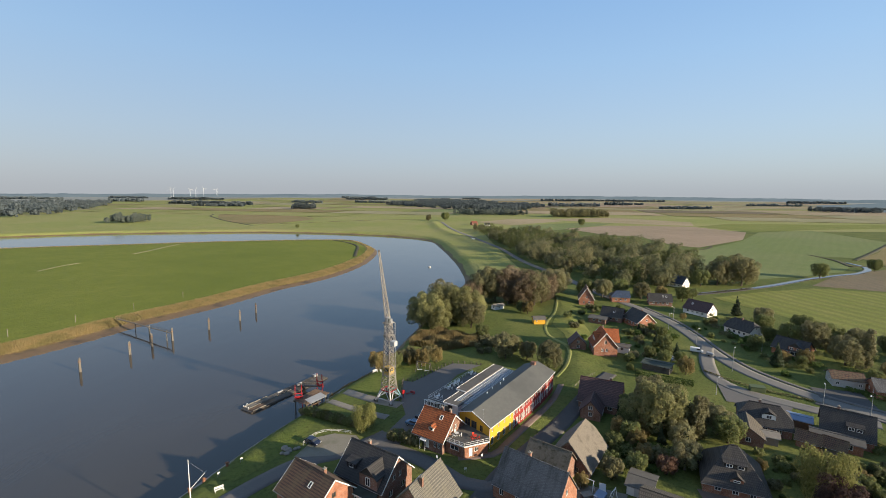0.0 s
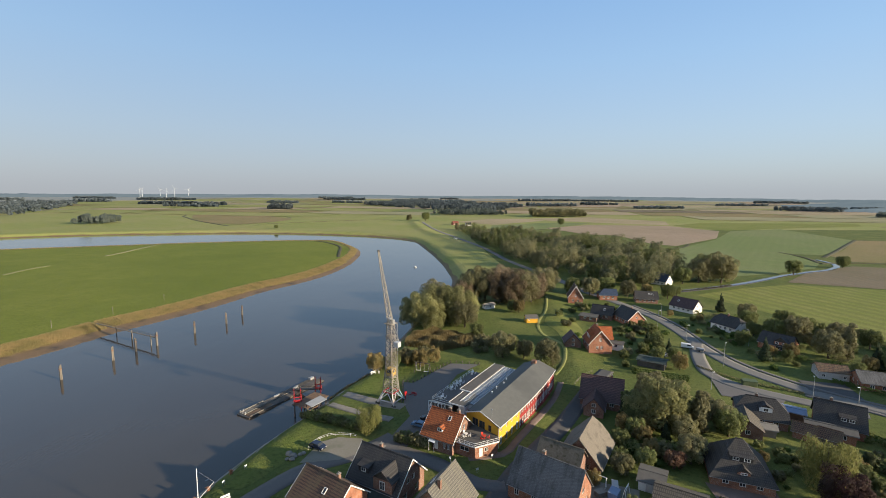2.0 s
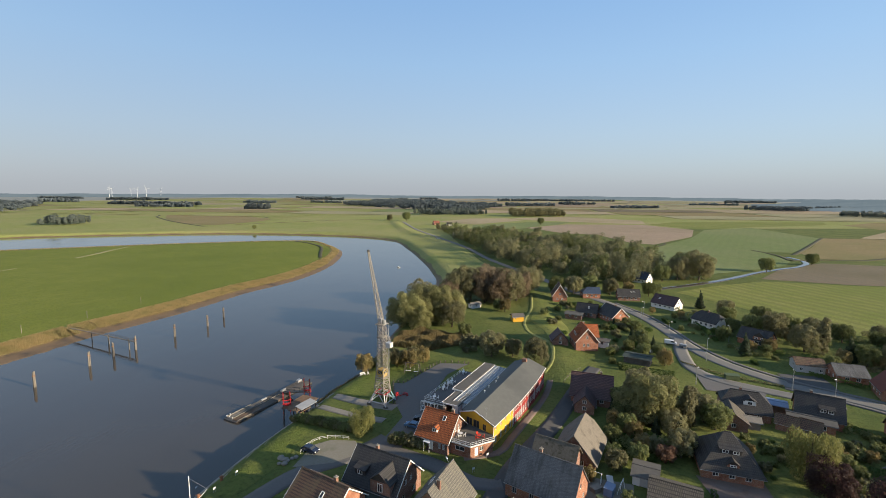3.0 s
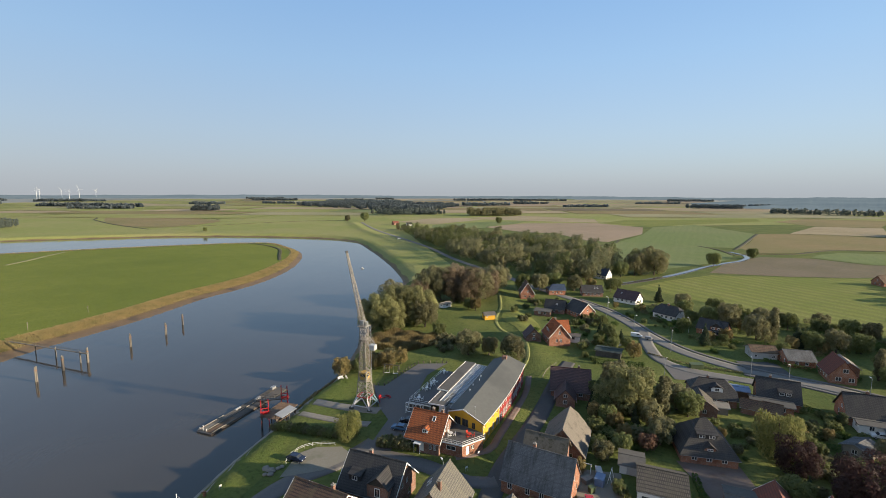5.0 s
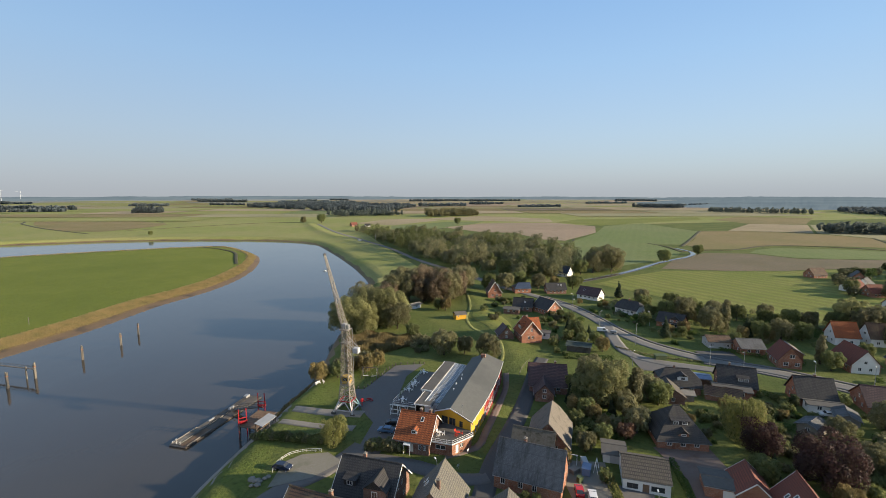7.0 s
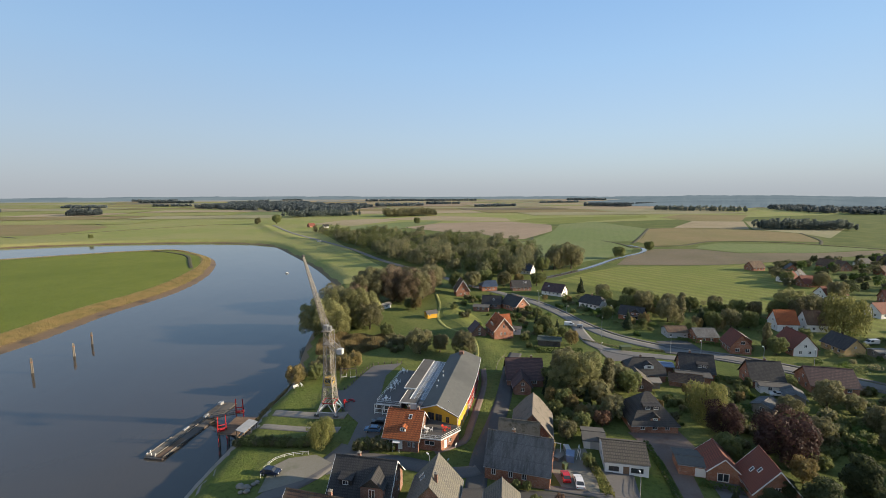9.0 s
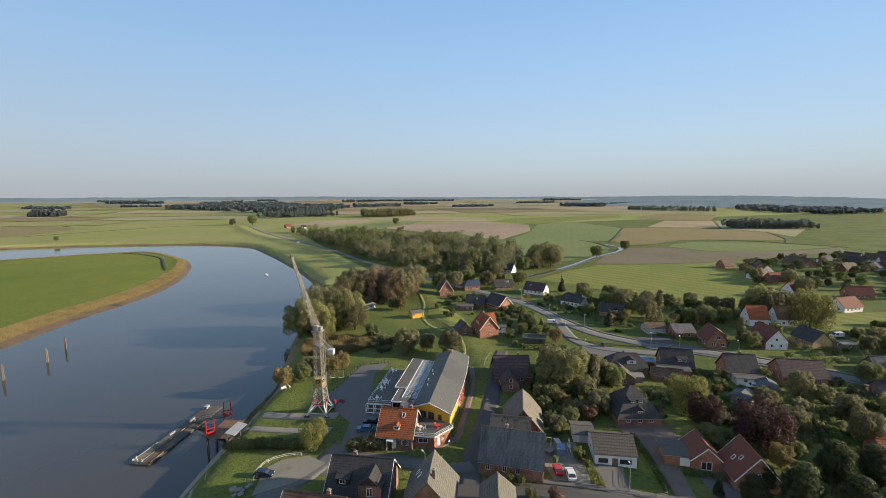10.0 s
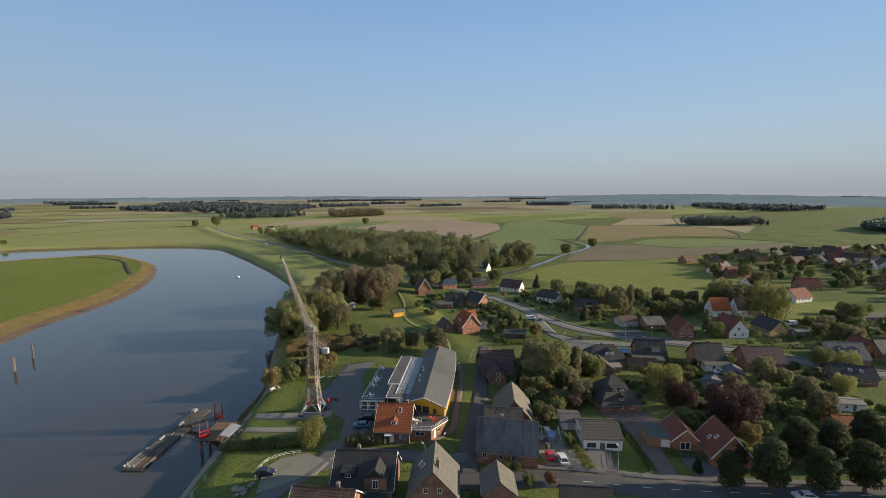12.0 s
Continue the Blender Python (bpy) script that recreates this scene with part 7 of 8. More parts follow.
def anchor(x, y):
    root = thing("anchor", pose(x, y, gz(x, y) + 0.12, 0, 0, 25), "red painted ship anchor lying on the lawn", "anchor")
    bm = bmesh.new()
    beam(bm, (-1.3, 0, 0.25), (1.2, 0, 0.3), 0.2)
    part("shank", bm, M["red_steel"], root)
    bm = bmesh.new()
    beam(bm, (1.1, -1.0, 0.2), (1.3, 0, 0.35), 0.26)
    beam(bm, (1.3, 0, 0.35), (1.1, 1.0, 0.2), 0.26)
    beam(bm, (1.1, -1.0, 0.2), (0.3, -1.1, 0.25), 0.22)
    beam(bm, (1.1, 1.0, 0.2), (0.3, 1.1, 0.25), 0.22)
    part("fluke", bm, M["red_steel"], root)


anchor(-10.8, 131.4)


def swing(x, y):
    root = thing("swing_frame", pose(x, y, gz(x, y), 0, 0, -25), "dark timber swing frame with pale beams", "swing")
    for a in (-2.6, 2.6):
        for b in (-1.2, 1.2):
            bm = bmesh.new()
            beam(bm, (a, b, 0), (a, 0, 3.4), 0.16)
            part("post", bm, M["wood_dark"], root)
    bm = bmesh.new()
    beam(bm, (-2.9, 0, 3.4), (2.9, 0, 3.4), 0.18)
    part("crossbeam", bm, M["wood_dark"], root)
    for a in (-1.6, 1.4):
        bm = bmesh.new()
        beam(bm, (a - 0.9, -0.2, 0.5), (a + 0.9, 0.2, 0.6), 0.25, 0.12)
        for q in (-0.8, 0.8):
            beam(bm, (a + q, 0, 0.55), (a + q, 0, 3.4), 0.03)
        part("seat", bm, M["white"], root)


swing(-7.6, 150.8)


# ---- landing stage and river posts ----
def pontoon():
    ang = math.degrees(math.atan2(27.0, 16.0))
    root = thing("pontoon", pose(-60.8, 129.4, WATER, 0, 0, ang), "long grey floating pontoon with timber deck lanes", "pontoon")
    bm = bmesh.new()
    block(bm, (0, -2.7, -0.6), (31.5, 2.7, 0.45), 0.12)
    part("hull", bm, M["dark_steel"], root)
    for k in range(30):
        bm = bmesh.new()
        a = 0.7 + 1.0 * k
        block(bm, (a, 0.5, 0.45), (a + 0.94, 2.3, 0.55))
        part("plank", bm, M["wood_grey"] if k < 13 else M["wood_dark"], root)
    for lo, hi, mt in (((0.6, -2.3, 0.45), (9.5, -0.3, 0.53), "wood_brown"), ((9.8, -2.3, 0.45), (31, -0.3, 0.5), "wood_dark")):
        bm = bmesh.new()
        block(bm, lo, hi)
        part("deck_lane", bm, M[mt], root)
    bm = bmesh.new()
    beam(bm, (0.6, 2.5, 0.6), (9.5, 2.5, 0.6), 0.2)
    beam(bm, (0.6, -2.4, 0.6), (9.5, -2.4, 0.6), 0.2)
    beam(bm, (0.6, 0.1, 0.6), (22, 0.1, 0.6), 0.16)
    part("kerb_beam", bm, M["wood_pale"], root)
    for a, b in ((0.8, 2.2), (0.8, -0.2), (2.0, 2.3), (0.8, 1.0)):
        bm = bmesh.new()
        tube(bm, [(a, b, 0.4), (a, b, 1.2)], [0.06, 0.06], 8)
        beam(bm, (a - 0.25, b, 1.15), (a + 0.25, b, 1.15), 0.06)
        part("bollard", bm, M["white"], root)
    for lo, hi in (((20.4, 0.6, 0.55), (22.6, 1.2, 1.1)), ((28.6, 1.0, 0.55), (30.4, 2.2, 1.3)), ((13, 1.4, 0.55), (15.2, 2.0, 0.9))):
        bm = bmesh.new()
        block(bm, lo, hi, 0.08)
        part("locker", bm, M["galv"], root)


pontoon()


def gangway():
    root = thing("gangway", pose(-49.6, 147.0, WATER + 0.6), "dark steel gangway from the shore to the pontoon", "gangway")
    a, b = Vector((0, 0, 0.2)), Vector((9.6, -8.2, 4.0))
    d = (b - a).normalized()
    s = d.cross(Vector((0, 0, 1))).normalized()
    bm = bmesh.new()
    slab(bm, [a - s * 0.9, a + s * 0.9, b + s * 0.9, b - s * 0.9], 0.25)
    part("walkway", bm, M["dark_steel"], root)
    for q in (-1, 1):
        bm = bmesh.new()
        beam(bm, a + s * q * 0.9 + Vector((0, 0, 1.0)), b + s * q * 0.9 + Vector((0, 0, 1.0)), 0.1)
        for k in range(11):
            p = a.lerp(b, k / 10) + s * q * 0.9
            beam(bm, p, p + Vector((0, 0, 1.0)), 0.07)
        part("railing", bm, M["dark_steel"], root)


gangway()


def red_gate(x, y, yaw, label):
    """A pair of tall red guide posts with a machine frame between."""
    root = thing("lifting_frame", pose(x, y, -0.3, 0, 0, yaw), label, "lifting frame", "red lifting frames")
    for s in (-1, 1):
        bm = bmesh.new()
        beam(bm, (s * 1.05, 0, -4.2), (s * 0.95, 0, 4.6), 0.2)
        beam(bm, (s * 1.05, 0.6, 0), (s * 1.0, 0.1, 3.0), 0.13)
        part("post", bm, M["red_steel"], root)
    bm = bmesh.new()
    beam(bm, (-1.2, 0, 1.0), (1.2, 0, 1.0), 0.3)
    beam(bm, (-1.2, 0, 2.0), (1.2, 0, 2.0), 0.2)
    block(bm, (-0.7, -0.45, 0.3), (0.7, 0.45, 1.1), 0.1)
    part("winch_frame", bm, M["red_steel"], root)


red_gate(-40.9, 139.2, -20, "tall red steel lifting posts at the landing stage")
red_gate(-44.8, 130.1, 15, "tall red steel lifting posts at the landing stage")


def jetty():
    root = thing("jetty", pose(-41.6, 131.5, 0, 0, 0, 62), "weathered timber landing platform on piles", "jetty")
    for k in range(20):
        bm = bmesh.new()
        block(bm, (-4.6 + 0.48 * k, -3.2, 0.05), (-4.16 + 0.48 * k, 2.6, 0.15))
        part("plank", bm, M["wood_brown"], root)
    bm = bmesh.new()
    for y in (-2.8, -0.2, 2.2):
        beam(bm, (-4.7, y, -0.1), (5.1, y, -0.1), 0.28)
    part("bearer_frame", bm, M["wood_dark"], root)
    for a in (-4, 0, 4):
        for b in (-2.8, 2.2):
            bm = bmesh.new()
            tube(bm, [(a, b, -6), (a, b, 0)], [0.22, 0.2], 8)
            part("support_post", bm, M["wood_dark"], root)


jetty()


def shelter():
    root = thing("shelter", pose(-38.7, 127.4, gz(-38.7, 127.4), 0, 0, 57), "open waiting shelter with a pale metal roof", "shelter")
    bm = bmesh.new()
    slab(bm, [(-3.0, -1.3, 2.5), (3.0, -1.3, 2.5), (3.0, 1.3, 3.0), (-3.0, 1.3, 3.0)], 0.12)
    part("roof", bm, M["galv"], root)
    for a in (-2.7, 0, 2.7):
        for b, z in ((-1.1, 2.45), (1.1, 2.85)):
            bm = bmesh.new()
            beam(bm, (a, b, -0.3), (a, b, z), 0.13)
            part("post", bm, M["wood_dark"], root)
    bm = bmesh.new()
    block(bm, (-2.5, 0.7, 0.42), (2.5, 1.05, 0.5))
    part("bench", bm, M["wood_brown"], root)


shelter()


def dolphin(x, y, top):
    """A mooring post of bundled timbers."""
    root = thing("mooring_post", pose(x, y, WATER), "weathered timber mooring post in the river", "mooring post", "river mooring posts")
    for k in range(3):
        bm = bmesh.new()
        a = k * 2.09 + x
        tube(bm, [(0.3 * math.cos(a), 0.3 * math.sin(a), -2.5), (0.2 * math.cos(a), 0.2 * math.sin(a), top + 0.25 * k)], [0.24, 0.2], 8)
        part("timber", bm, M["wood_grey"], root)
    bm = bmesh.new()
    tube(bm, [(0, 0, top * 0.78), (0, 0, top * 0.83)], [0.5, 0.5], 12)
    part("iron_band", bm, M["rust"], root)


for x, y, h in ((-135.2, 158.7, 5.0), (-129.6, 177.3, 5.2), (-126.8, 187.1, 5.4), (-122.6, 194.8, 5.6), (-115.1, 212.1, 5.4), (-107.2, 228.2, 5.2), (-105.5, 244.1, 5.0)):
    dolphin(x, y, h)


def old_walkway():
    root = thing("footbridge", pose(0, 0, 0), "decayed narrow timber footbridge from the reed bank", "footbridge")
    a, b = Vector((-163.5, 217.5, -0.6)), Vector((-121.8, 193.4, 0.0))
    bm = bmesh.new()
    beam(bm, a, b, 0.8, 0.2)
    part("walkway", bm, M["wood_grey"], root)
    for t, w in ((0.35, 0), (0.6, 0.6), (0.62, -0.6), (0.9, 0.4), (0.92, -0.4)):
        p = a.lerp(b, t)
        bm = bmesh.new()
        tube(bm, [(p.x, p.y + w, -6), (p.x, p.y + w, p.z + 0.6)], [0.2, 0.18], 8)
        part("support_post", bm, M["wood_grey"], root)
    for s in (-0.35, 0.35):
        bm = bmesh.new()
        beam(bm, a + Vector((0, s, 0.9)), b + Vector((0, s, 0.9)), 0.07)
        part("handrail", bm, M["wood_grey"], root)


old_walkway()


def meadow_post(x, y):
    root = thing("marker_post", pose(x, y, gz(x, y)), "thin pale marker post on the river meadow", "post", "meadow marker posts")
    bm = bmesh.new()
    tube(bm, [(0, 0, -0.3), (0, 0, 3.6)], [0.12, 0.09], 8)
    part("pole", bm, M["wood_pale"], root)
    bm = bmesh.new()
    block(bm, (-0.22, -0.03, 3.1), (0.22, 0.03, 3.6))
    part("board", bm, M["wood_pale"], root)


for x, y in ((-192, 190), (-180.8, 213), (-168.8, 237.2), (-159.3, 267)):
    meadow_post(x, y)


def boat(x, y, yaw):
    root = thing("motor_boat", pose(x, y, WATER, 0, 0, yaw) @ Matrix.Scale(0.62, 4), "small white motor boat on the river", "boat")
    bm = bmesh.new()
    sec = [(-2.6, 0.95), (-1.0, 1.1), (1.0, 1.0), (2.2, 0.6), (3.0, 0.05)]
    rows = [[bm.verts.new(p) for p in ((x0, -w, 0.75), (x0, -w * 0.7, -0.2), (x0, w * 0.7, -0.2), (x0, w, 0.75))] for x0, w in sec]
    for r, s in zip(rows, rows[1:]):
        for i in range(3):
            bm.faces.new((r[i], r[i + 1], s[i + 1], s[i]))
        bm.faces.new((r[3], r[0], s[0], s[3]))
    bm.faces.new(rows[0])
    bm.faces.new(rows[-1][::-1])
    part("hull", bm, M["white"], root)
    bm = bmesh.new()
    block(bm, (-0.9, -0.75, 0.7), (0.9, 0.75, 1.7), 0.15)
    part("cabin", bm, M["white"], root)
    bm = bmesh.new()
    block(bm, (-0.6, -0.78, 1.1), (0.7, 0.78, 1.45))
    part("window", bm, M["glass"], root)


boat(-14.7, 404.0, 140)


def flag_mast(x, y):
    root = thing("flag_mast", pose(x, y, gz(x, y), 0, 0, 5), "white flag mast with a slanting gaff", "mast")
    bm = bmesh.new()
    tube(bm, [(0, 0, -0.3), (0, 0, 12.6)], [0.13, 0.06], 10)
    part("pole", bm, M["white"], root)
    bm = bmesh.new()
    beam(bm, (0.1, 0, 6.6), (2.9, 0, 9.8), 0.1)
    part("gaff", bm, M["white"], root)
    bm = bmesh.new()
    beam(bm, (2.9, 0, 9.8), (0, 0, 12.2), 0.025)
    part("halyard", bm, M["galv"], root)


flag_mast(-48.4, 77.9)

# ---- trees, hedges, woods ----
FOREST = [(60, 655), (70, 520), (80, 420), (98, 330), (116, 284), (150, 300), (196, 340), (212, 430), (190, 505), (150, 600), (110, 660)]
wood("forest", FOREST, 150, 16.0, 13.0, 2900, 0.38, ("leaf_forest", "leaf_forest", "leaf_forest", "leaf_green", "leaf_green", "leaf_olive"), "dense mixed wood beside the river dyke", 3, 0.4)
wood("forest", [(64, 650), (46, 790), (60, 800), (88, 656)], 26, 9.0, 7.0, 900, 0.4, ("leaf_forest", "leaf_green", "leaf_olive"), "row of trees along the river road", 9, 0.4)
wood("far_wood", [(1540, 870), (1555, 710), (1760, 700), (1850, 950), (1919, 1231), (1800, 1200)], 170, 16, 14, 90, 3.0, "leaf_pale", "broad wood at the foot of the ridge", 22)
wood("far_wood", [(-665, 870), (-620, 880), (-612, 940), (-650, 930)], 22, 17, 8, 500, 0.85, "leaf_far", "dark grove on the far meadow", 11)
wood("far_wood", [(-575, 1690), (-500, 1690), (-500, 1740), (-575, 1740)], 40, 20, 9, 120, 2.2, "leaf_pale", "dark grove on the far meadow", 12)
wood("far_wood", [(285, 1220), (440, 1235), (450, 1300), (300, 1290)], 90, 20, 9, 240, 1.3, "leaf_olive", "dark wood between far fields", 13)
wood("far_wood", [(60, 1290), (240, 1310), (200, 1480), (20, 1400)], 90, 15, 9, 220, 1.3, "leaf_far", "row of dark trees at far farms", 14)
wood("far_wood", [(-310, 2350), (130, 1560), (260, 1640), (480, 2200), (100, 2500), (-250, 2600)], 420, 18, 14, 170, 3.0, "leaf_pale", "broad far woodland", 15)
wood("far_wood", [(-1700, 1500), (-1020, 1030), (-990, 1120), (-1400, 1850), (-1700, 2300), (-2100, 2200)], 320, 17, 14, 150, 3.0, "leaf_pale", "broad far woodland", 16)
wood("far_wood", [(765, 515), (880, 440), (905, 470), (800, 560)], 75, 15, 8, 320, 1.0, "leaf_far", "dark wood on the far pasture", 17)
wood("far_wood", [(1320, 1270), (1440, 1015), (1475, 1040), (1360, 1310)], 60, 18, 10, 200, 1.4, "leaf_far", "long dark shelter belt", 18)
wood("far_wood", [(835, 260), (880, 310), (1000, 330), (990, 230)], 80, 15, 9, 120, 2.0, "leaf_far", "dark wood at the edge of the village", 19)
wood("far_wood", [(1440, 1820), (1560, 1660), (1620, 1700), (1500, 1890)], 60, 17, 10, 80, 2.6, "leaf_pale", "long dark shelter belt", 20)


def far_belts():
    """Tree belts and woods along the horizon."""
    rng = random.Random(21)
    for k in range(46):
        bear = radians(rng.uniform(-52, 84))
        r = rng.uniform(2100, 4500)
        x, y = r * math.sin(bear), r * math.cos(bear)
        if -500 < x < 500 and r < 2700:
            continue
        a, w, d = radians(rng.uniform(-30, 10)), rng.uniform(120, 520), rng.uniform(20, 60)
        ca, sa = math.cos(a), math.sin(a)
        q = [(x + ca * u - sa * v, y + sa * u + ca * v) for u, v in ((-w / 2, -d / 2), (w / 2, -d / 2), (w / 2, d / 2), (-w / 2, d / 2))]
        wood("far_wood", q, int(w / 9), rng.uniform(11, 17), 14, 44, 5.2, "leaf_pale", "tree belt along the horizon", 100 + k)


far_belts()

G1 = "riverside trees"
for x, y, s, k in ((-7, 207, 0.95, "bank_willow"), (2, 212, 1.08, "bank_willow"), (-3, 203, 0.7, "bank_willow"), (8, 211, 1.0, "bank_willow"), (-12, 213, 0.85, "bank_willow"), (12, 206, 0.7, "bank_tree"), (14, 218, 0.8, "bank_willow"), (0, 219, 1.0, "bank_tree"),
                   (22, 256, 0.98, "bank_tree"), (36, 253, 1.0, "bank_dome"), (44, 249, 1.04, "bank_dome"), (50, 250, 0.98, "bank_tree"), (29, 259, 1.05, "bank_tree"), (38, 256, 1.1, "bank_dome"), (59, 262, 0.8, "bank_dome"), (65, 268, 0.85, "bank_tree"), (15, 250, 0.72, "bank_dome"), (47, 260, 1.0, "bank_tree"), (55, 254, 0.8, "bank_dome"), (70, 276, 0.75, "bank_tree")):
    plant(k, x, y, s, G1)
for x, y, s, k in ((16, 190, 0.85, "broad_c"), (23, 166, 0.95, "broad_b"), (27, 172, 0.85, "broad_c"), (31, 165, 0.7, "broad_b"), (38, 157, 0.95, "broad_b"), (35, 153, 0.7, "broad_c"), (-24.5, 155, 0.95, "autumn"), (-18, 155, 0.7, "broad_c"),
                   (-13, 158, 0.75, "autumn"), (-8.6, 156.5, 0.9, "autumn"), (-3.5, 161, 0.8, "autumn"), (-21.5, 112.2, 0.68, "willow"), (43, 231, 1.0, "autumn"), (40, 234, 0.8, "broad_c")):
    plant(k, x, y, s, "trees on the green")
for x, y, s, k in ((56.5, 111, 1.2, "silver"), (51, 114, 0.8, "silver"), (58.5, 120.5, 1.15, "broad_b"), (47, 107, 0.75, "broad_c"), (64, 108, 1.05, "poplar"), (66.5, 110, 0.95, "poplar"), (53, 121, 0.8, "rust"), (52, 121, 0.85, "broad_c"),
                   (43, 94, 0.62, "broad_c"), (50, 94, 0.7, "rust"), (55, 96, 0.7, "broad_b"), (47, 99, 0.6, "autumn"), (38, 96, 0.5, "broad_c"), (41, 103, 0.6, "broad_c"), (36.5, 91.5, 0.5, "broad_b"), (84.5, 152, 0.85, "autumn"), (81, 161, 0.7, "broad_c"), (79, 168, 0.6, "broad_c"), (86, 170, 0.6, "broad_c")):
    plant(k, x, y, s, "garden trees")
for x, y, s, k in ((78.5, 86, 1.05, "willow"), (76, 78.8, 0.85, "purple"), (77.5, 65.5, 1.2, "purple"), (66.5, 70.5, 0.7, "broad_a"), (73.5, 58.5, 0.8, "autumn"), (70, 71, 0.6, "conifer"), (52, 58.5, 0.45, "conifer"), (94, 66, 0.7, "broad_b"), (101, 78, 0.6, "broad_b"),
                   (104, 56, 0.8, "broad_b"), (129.5, 60.5, 0.6, "willow"), (202, 117, 1.7, "willow"), (118, 78, 0.8, "broad_b"), (114, 64, 0.7, "broad_b"), (92, 94, 0.5, "broad_c"), (98, 90, 0.45, "autumn"), (106, 96, 0.4, "broad_c"), (88, 100, 0.45, "autumn")):
    plant(k, x, y, s, "garden trees")
for x, y, s, k in ((51.6, 51.2, 1.0, "street"), (58.0, 46.8, 1.35, "street"), (66.5, 41.2, 1.2, "street"), (74.8, 37.0, 1.3, "street"), (74.2, 48.8, 1.3, "street"), (81.6, 45.2, 1.2, "street"), (92.4, 42.8, 1.3, "street"), (62, 55, 0.7, "street"), (88, 27, 1.2, "street"), (97, 36, 1.2, "street")):
    plant(k, x, y, s, "oval street trees")
for x, y, s, k in ((152, 231, 1.0, "conifer"), (146, 186, 1.0, "broad_a"), (152, 180, 1.1, "broad_b"), (157, 172, 1.0, "broad_c"), (160, 186, 1.1, "broad_a"), (168, 178, 0.9, "broad_b"), (176, 172, 0.9, "broad_a"), (140, 190, 0.8, "broad_c"), (147, 203, 0.9, "broad_a"), (153, 213, 0.9, "broad_b"), (162, 200, 1.0, "broad_a"),
                   (170, 190, 0.8, "broad_c"), (155, 160, 1.25, "poplar"), (149, 162, 1.1, "broad_b"), (184, 164, 0.9, "broad_c"), (192, 158, 0.9, "broad_a"), (196, 152, 0.8, "broad_b"), (156, 150, 1.0, "conifer"), (159, 146, 0.9, "broad_a"), (167, 143, 0.9, "broad_b"), (175, 140, 0.9, "broad_a")):
    plant(k, x, y, s, "roadside garden trees")
for x, y, s, k in ((153, 118, 0.95, "poplar"), (150, 112, 0.8, "broad_a"), (126, 178, 0.8, "broad_c"), (122, 160, 0.9, "conifer"), (206, 136, 1.2, "broad_b"), (214, 134, 1.3, "broad_b"), (222, 134, 0.9, "autumn"), (212, 146, 1.2, "silver"), (204, 146, 1.0, "broad_a"), (223, 142, 1.0, "broad_b"), (233, 94, 1.0, "broad_a"), (228, 92, 1.1, "broad_a"),
                   (178, 118, 0.7, "broad_c"), (198, 92, 0.8, "broad_b"), (206, 84, 0.9, "broad_a"), (150, 74, 0.8, "broad_a"), (148, 66, 0.8, "willow"), (188, 78, 0.8, "broad_b"), (300, 200, 1.0, "broad_a"), (276, 158, 1.1, "broad_b"), (306, 182, 1.0, "broad_b")):
    plant(k, x, y, s, "village trees")
for x, y, s, k in ((176, 308, 1.3, "broad_a"), (190, 312, 0.9, "bank_tree"), (199, 317, 1.15, "bank_willow"), (206, 311, 1.1, "bank_tree"), (213, 317, 0.95, "bank_willow"), (169, 318, 1.2, "broad_a"), (285, 341, 1.35, "broad_a"), (357, 374, 1.2, "broad_a"), (150, 312, 1.1, "broad_a"), (158, 322, 1.2, "broad_b"), (143, 300, 1.1, "broad_b"),
                   (132, 272, 1.0, "autumn"), (118, 268, 1.0, "broad_b"), (140, 262, 1.0, "broad_a"), (150, 270, 0.8, "broad_c"), (108, 276, 1.2, "broad_a"), (96, 272, 1.1, "broad_b"), (86, 274, 1.2, "broad_a"), (-2, 1035, 2.2, "broad_a"), (-40, 1035, 1.4, "broad_b"), (-260, 790, 0.9, "broad_c"), (270, 905, 1.6, "broad_a")):
    plant(k, x, y, s, "trees along the stream")


def scatter(names, area, n, smin, smax, seed, group, keep_off=()):
    """Shrubs over a garden area, off the roads and houses."""
    rng = random.Random(seed)
    E = np.array(area)
    done = 0
    tries = 0
    while done < n and tries < n * 40:
        tries += 1
        x, y = rng.uniform(E[:, 0].min(), E[:, 0].max()), rng.uniform(E[:, 1].min(), E[:, 1].max())
        if not inside(np.array([x]), np.array([y]), area)[0]:
            continue
        if seg_dist(np.array([x]), np.array([y]), MAIN)[0] < 7 or any(math.hypot(x - a, y - b) < r for a, b, r in HOUSE_SPOTS):
            continue
        plant(rng.choice(names), x, y, rng.uniform(smin, smax), group)
        done += 1


HOUSE_SPOTS = [(o.location.x, o.location.y, 6.8) for o in scene.objects if o.parent is None and o.get("category") in ("house", "barn", "garage", "shed", "outbuilding", "carport", "veranda", "hut")]
HOUSE_SPOTS += [(222, 112, 12), (238, 115, 13), (255, 114, 12)]   # the open paddock
BUSHES = ["bush_green", "bush_olive", "bush_bright", "bush_green"]
scatter(["broad_a", "broad_c", "broad_b", "street", "autumn", "broad_a"], [(92, 44), (86, 62), (100, 84), (128, 76), (150, 58), (175, 40), (150, 20), (110, 30)], 12, 0.35, 0.62, 30, "trees of the back gardens")
scatter(["broad_a", "broad_c", "broad_b", "autumn", "conifer"], [(40, 92), (56, 98), (74, 108), (68, 122), (46, 116)], 16, 0.55, 0.85, 29, "trees of the back gardens")
scatter(["broad_a", "broad_c", "broad_b", "autumn"], [(122, 162), (132, 215), (170, 205), (200, 160), (180, 125), (150, 135)], 15, 0.5, 0.85, 28, "trees of the back gardens")
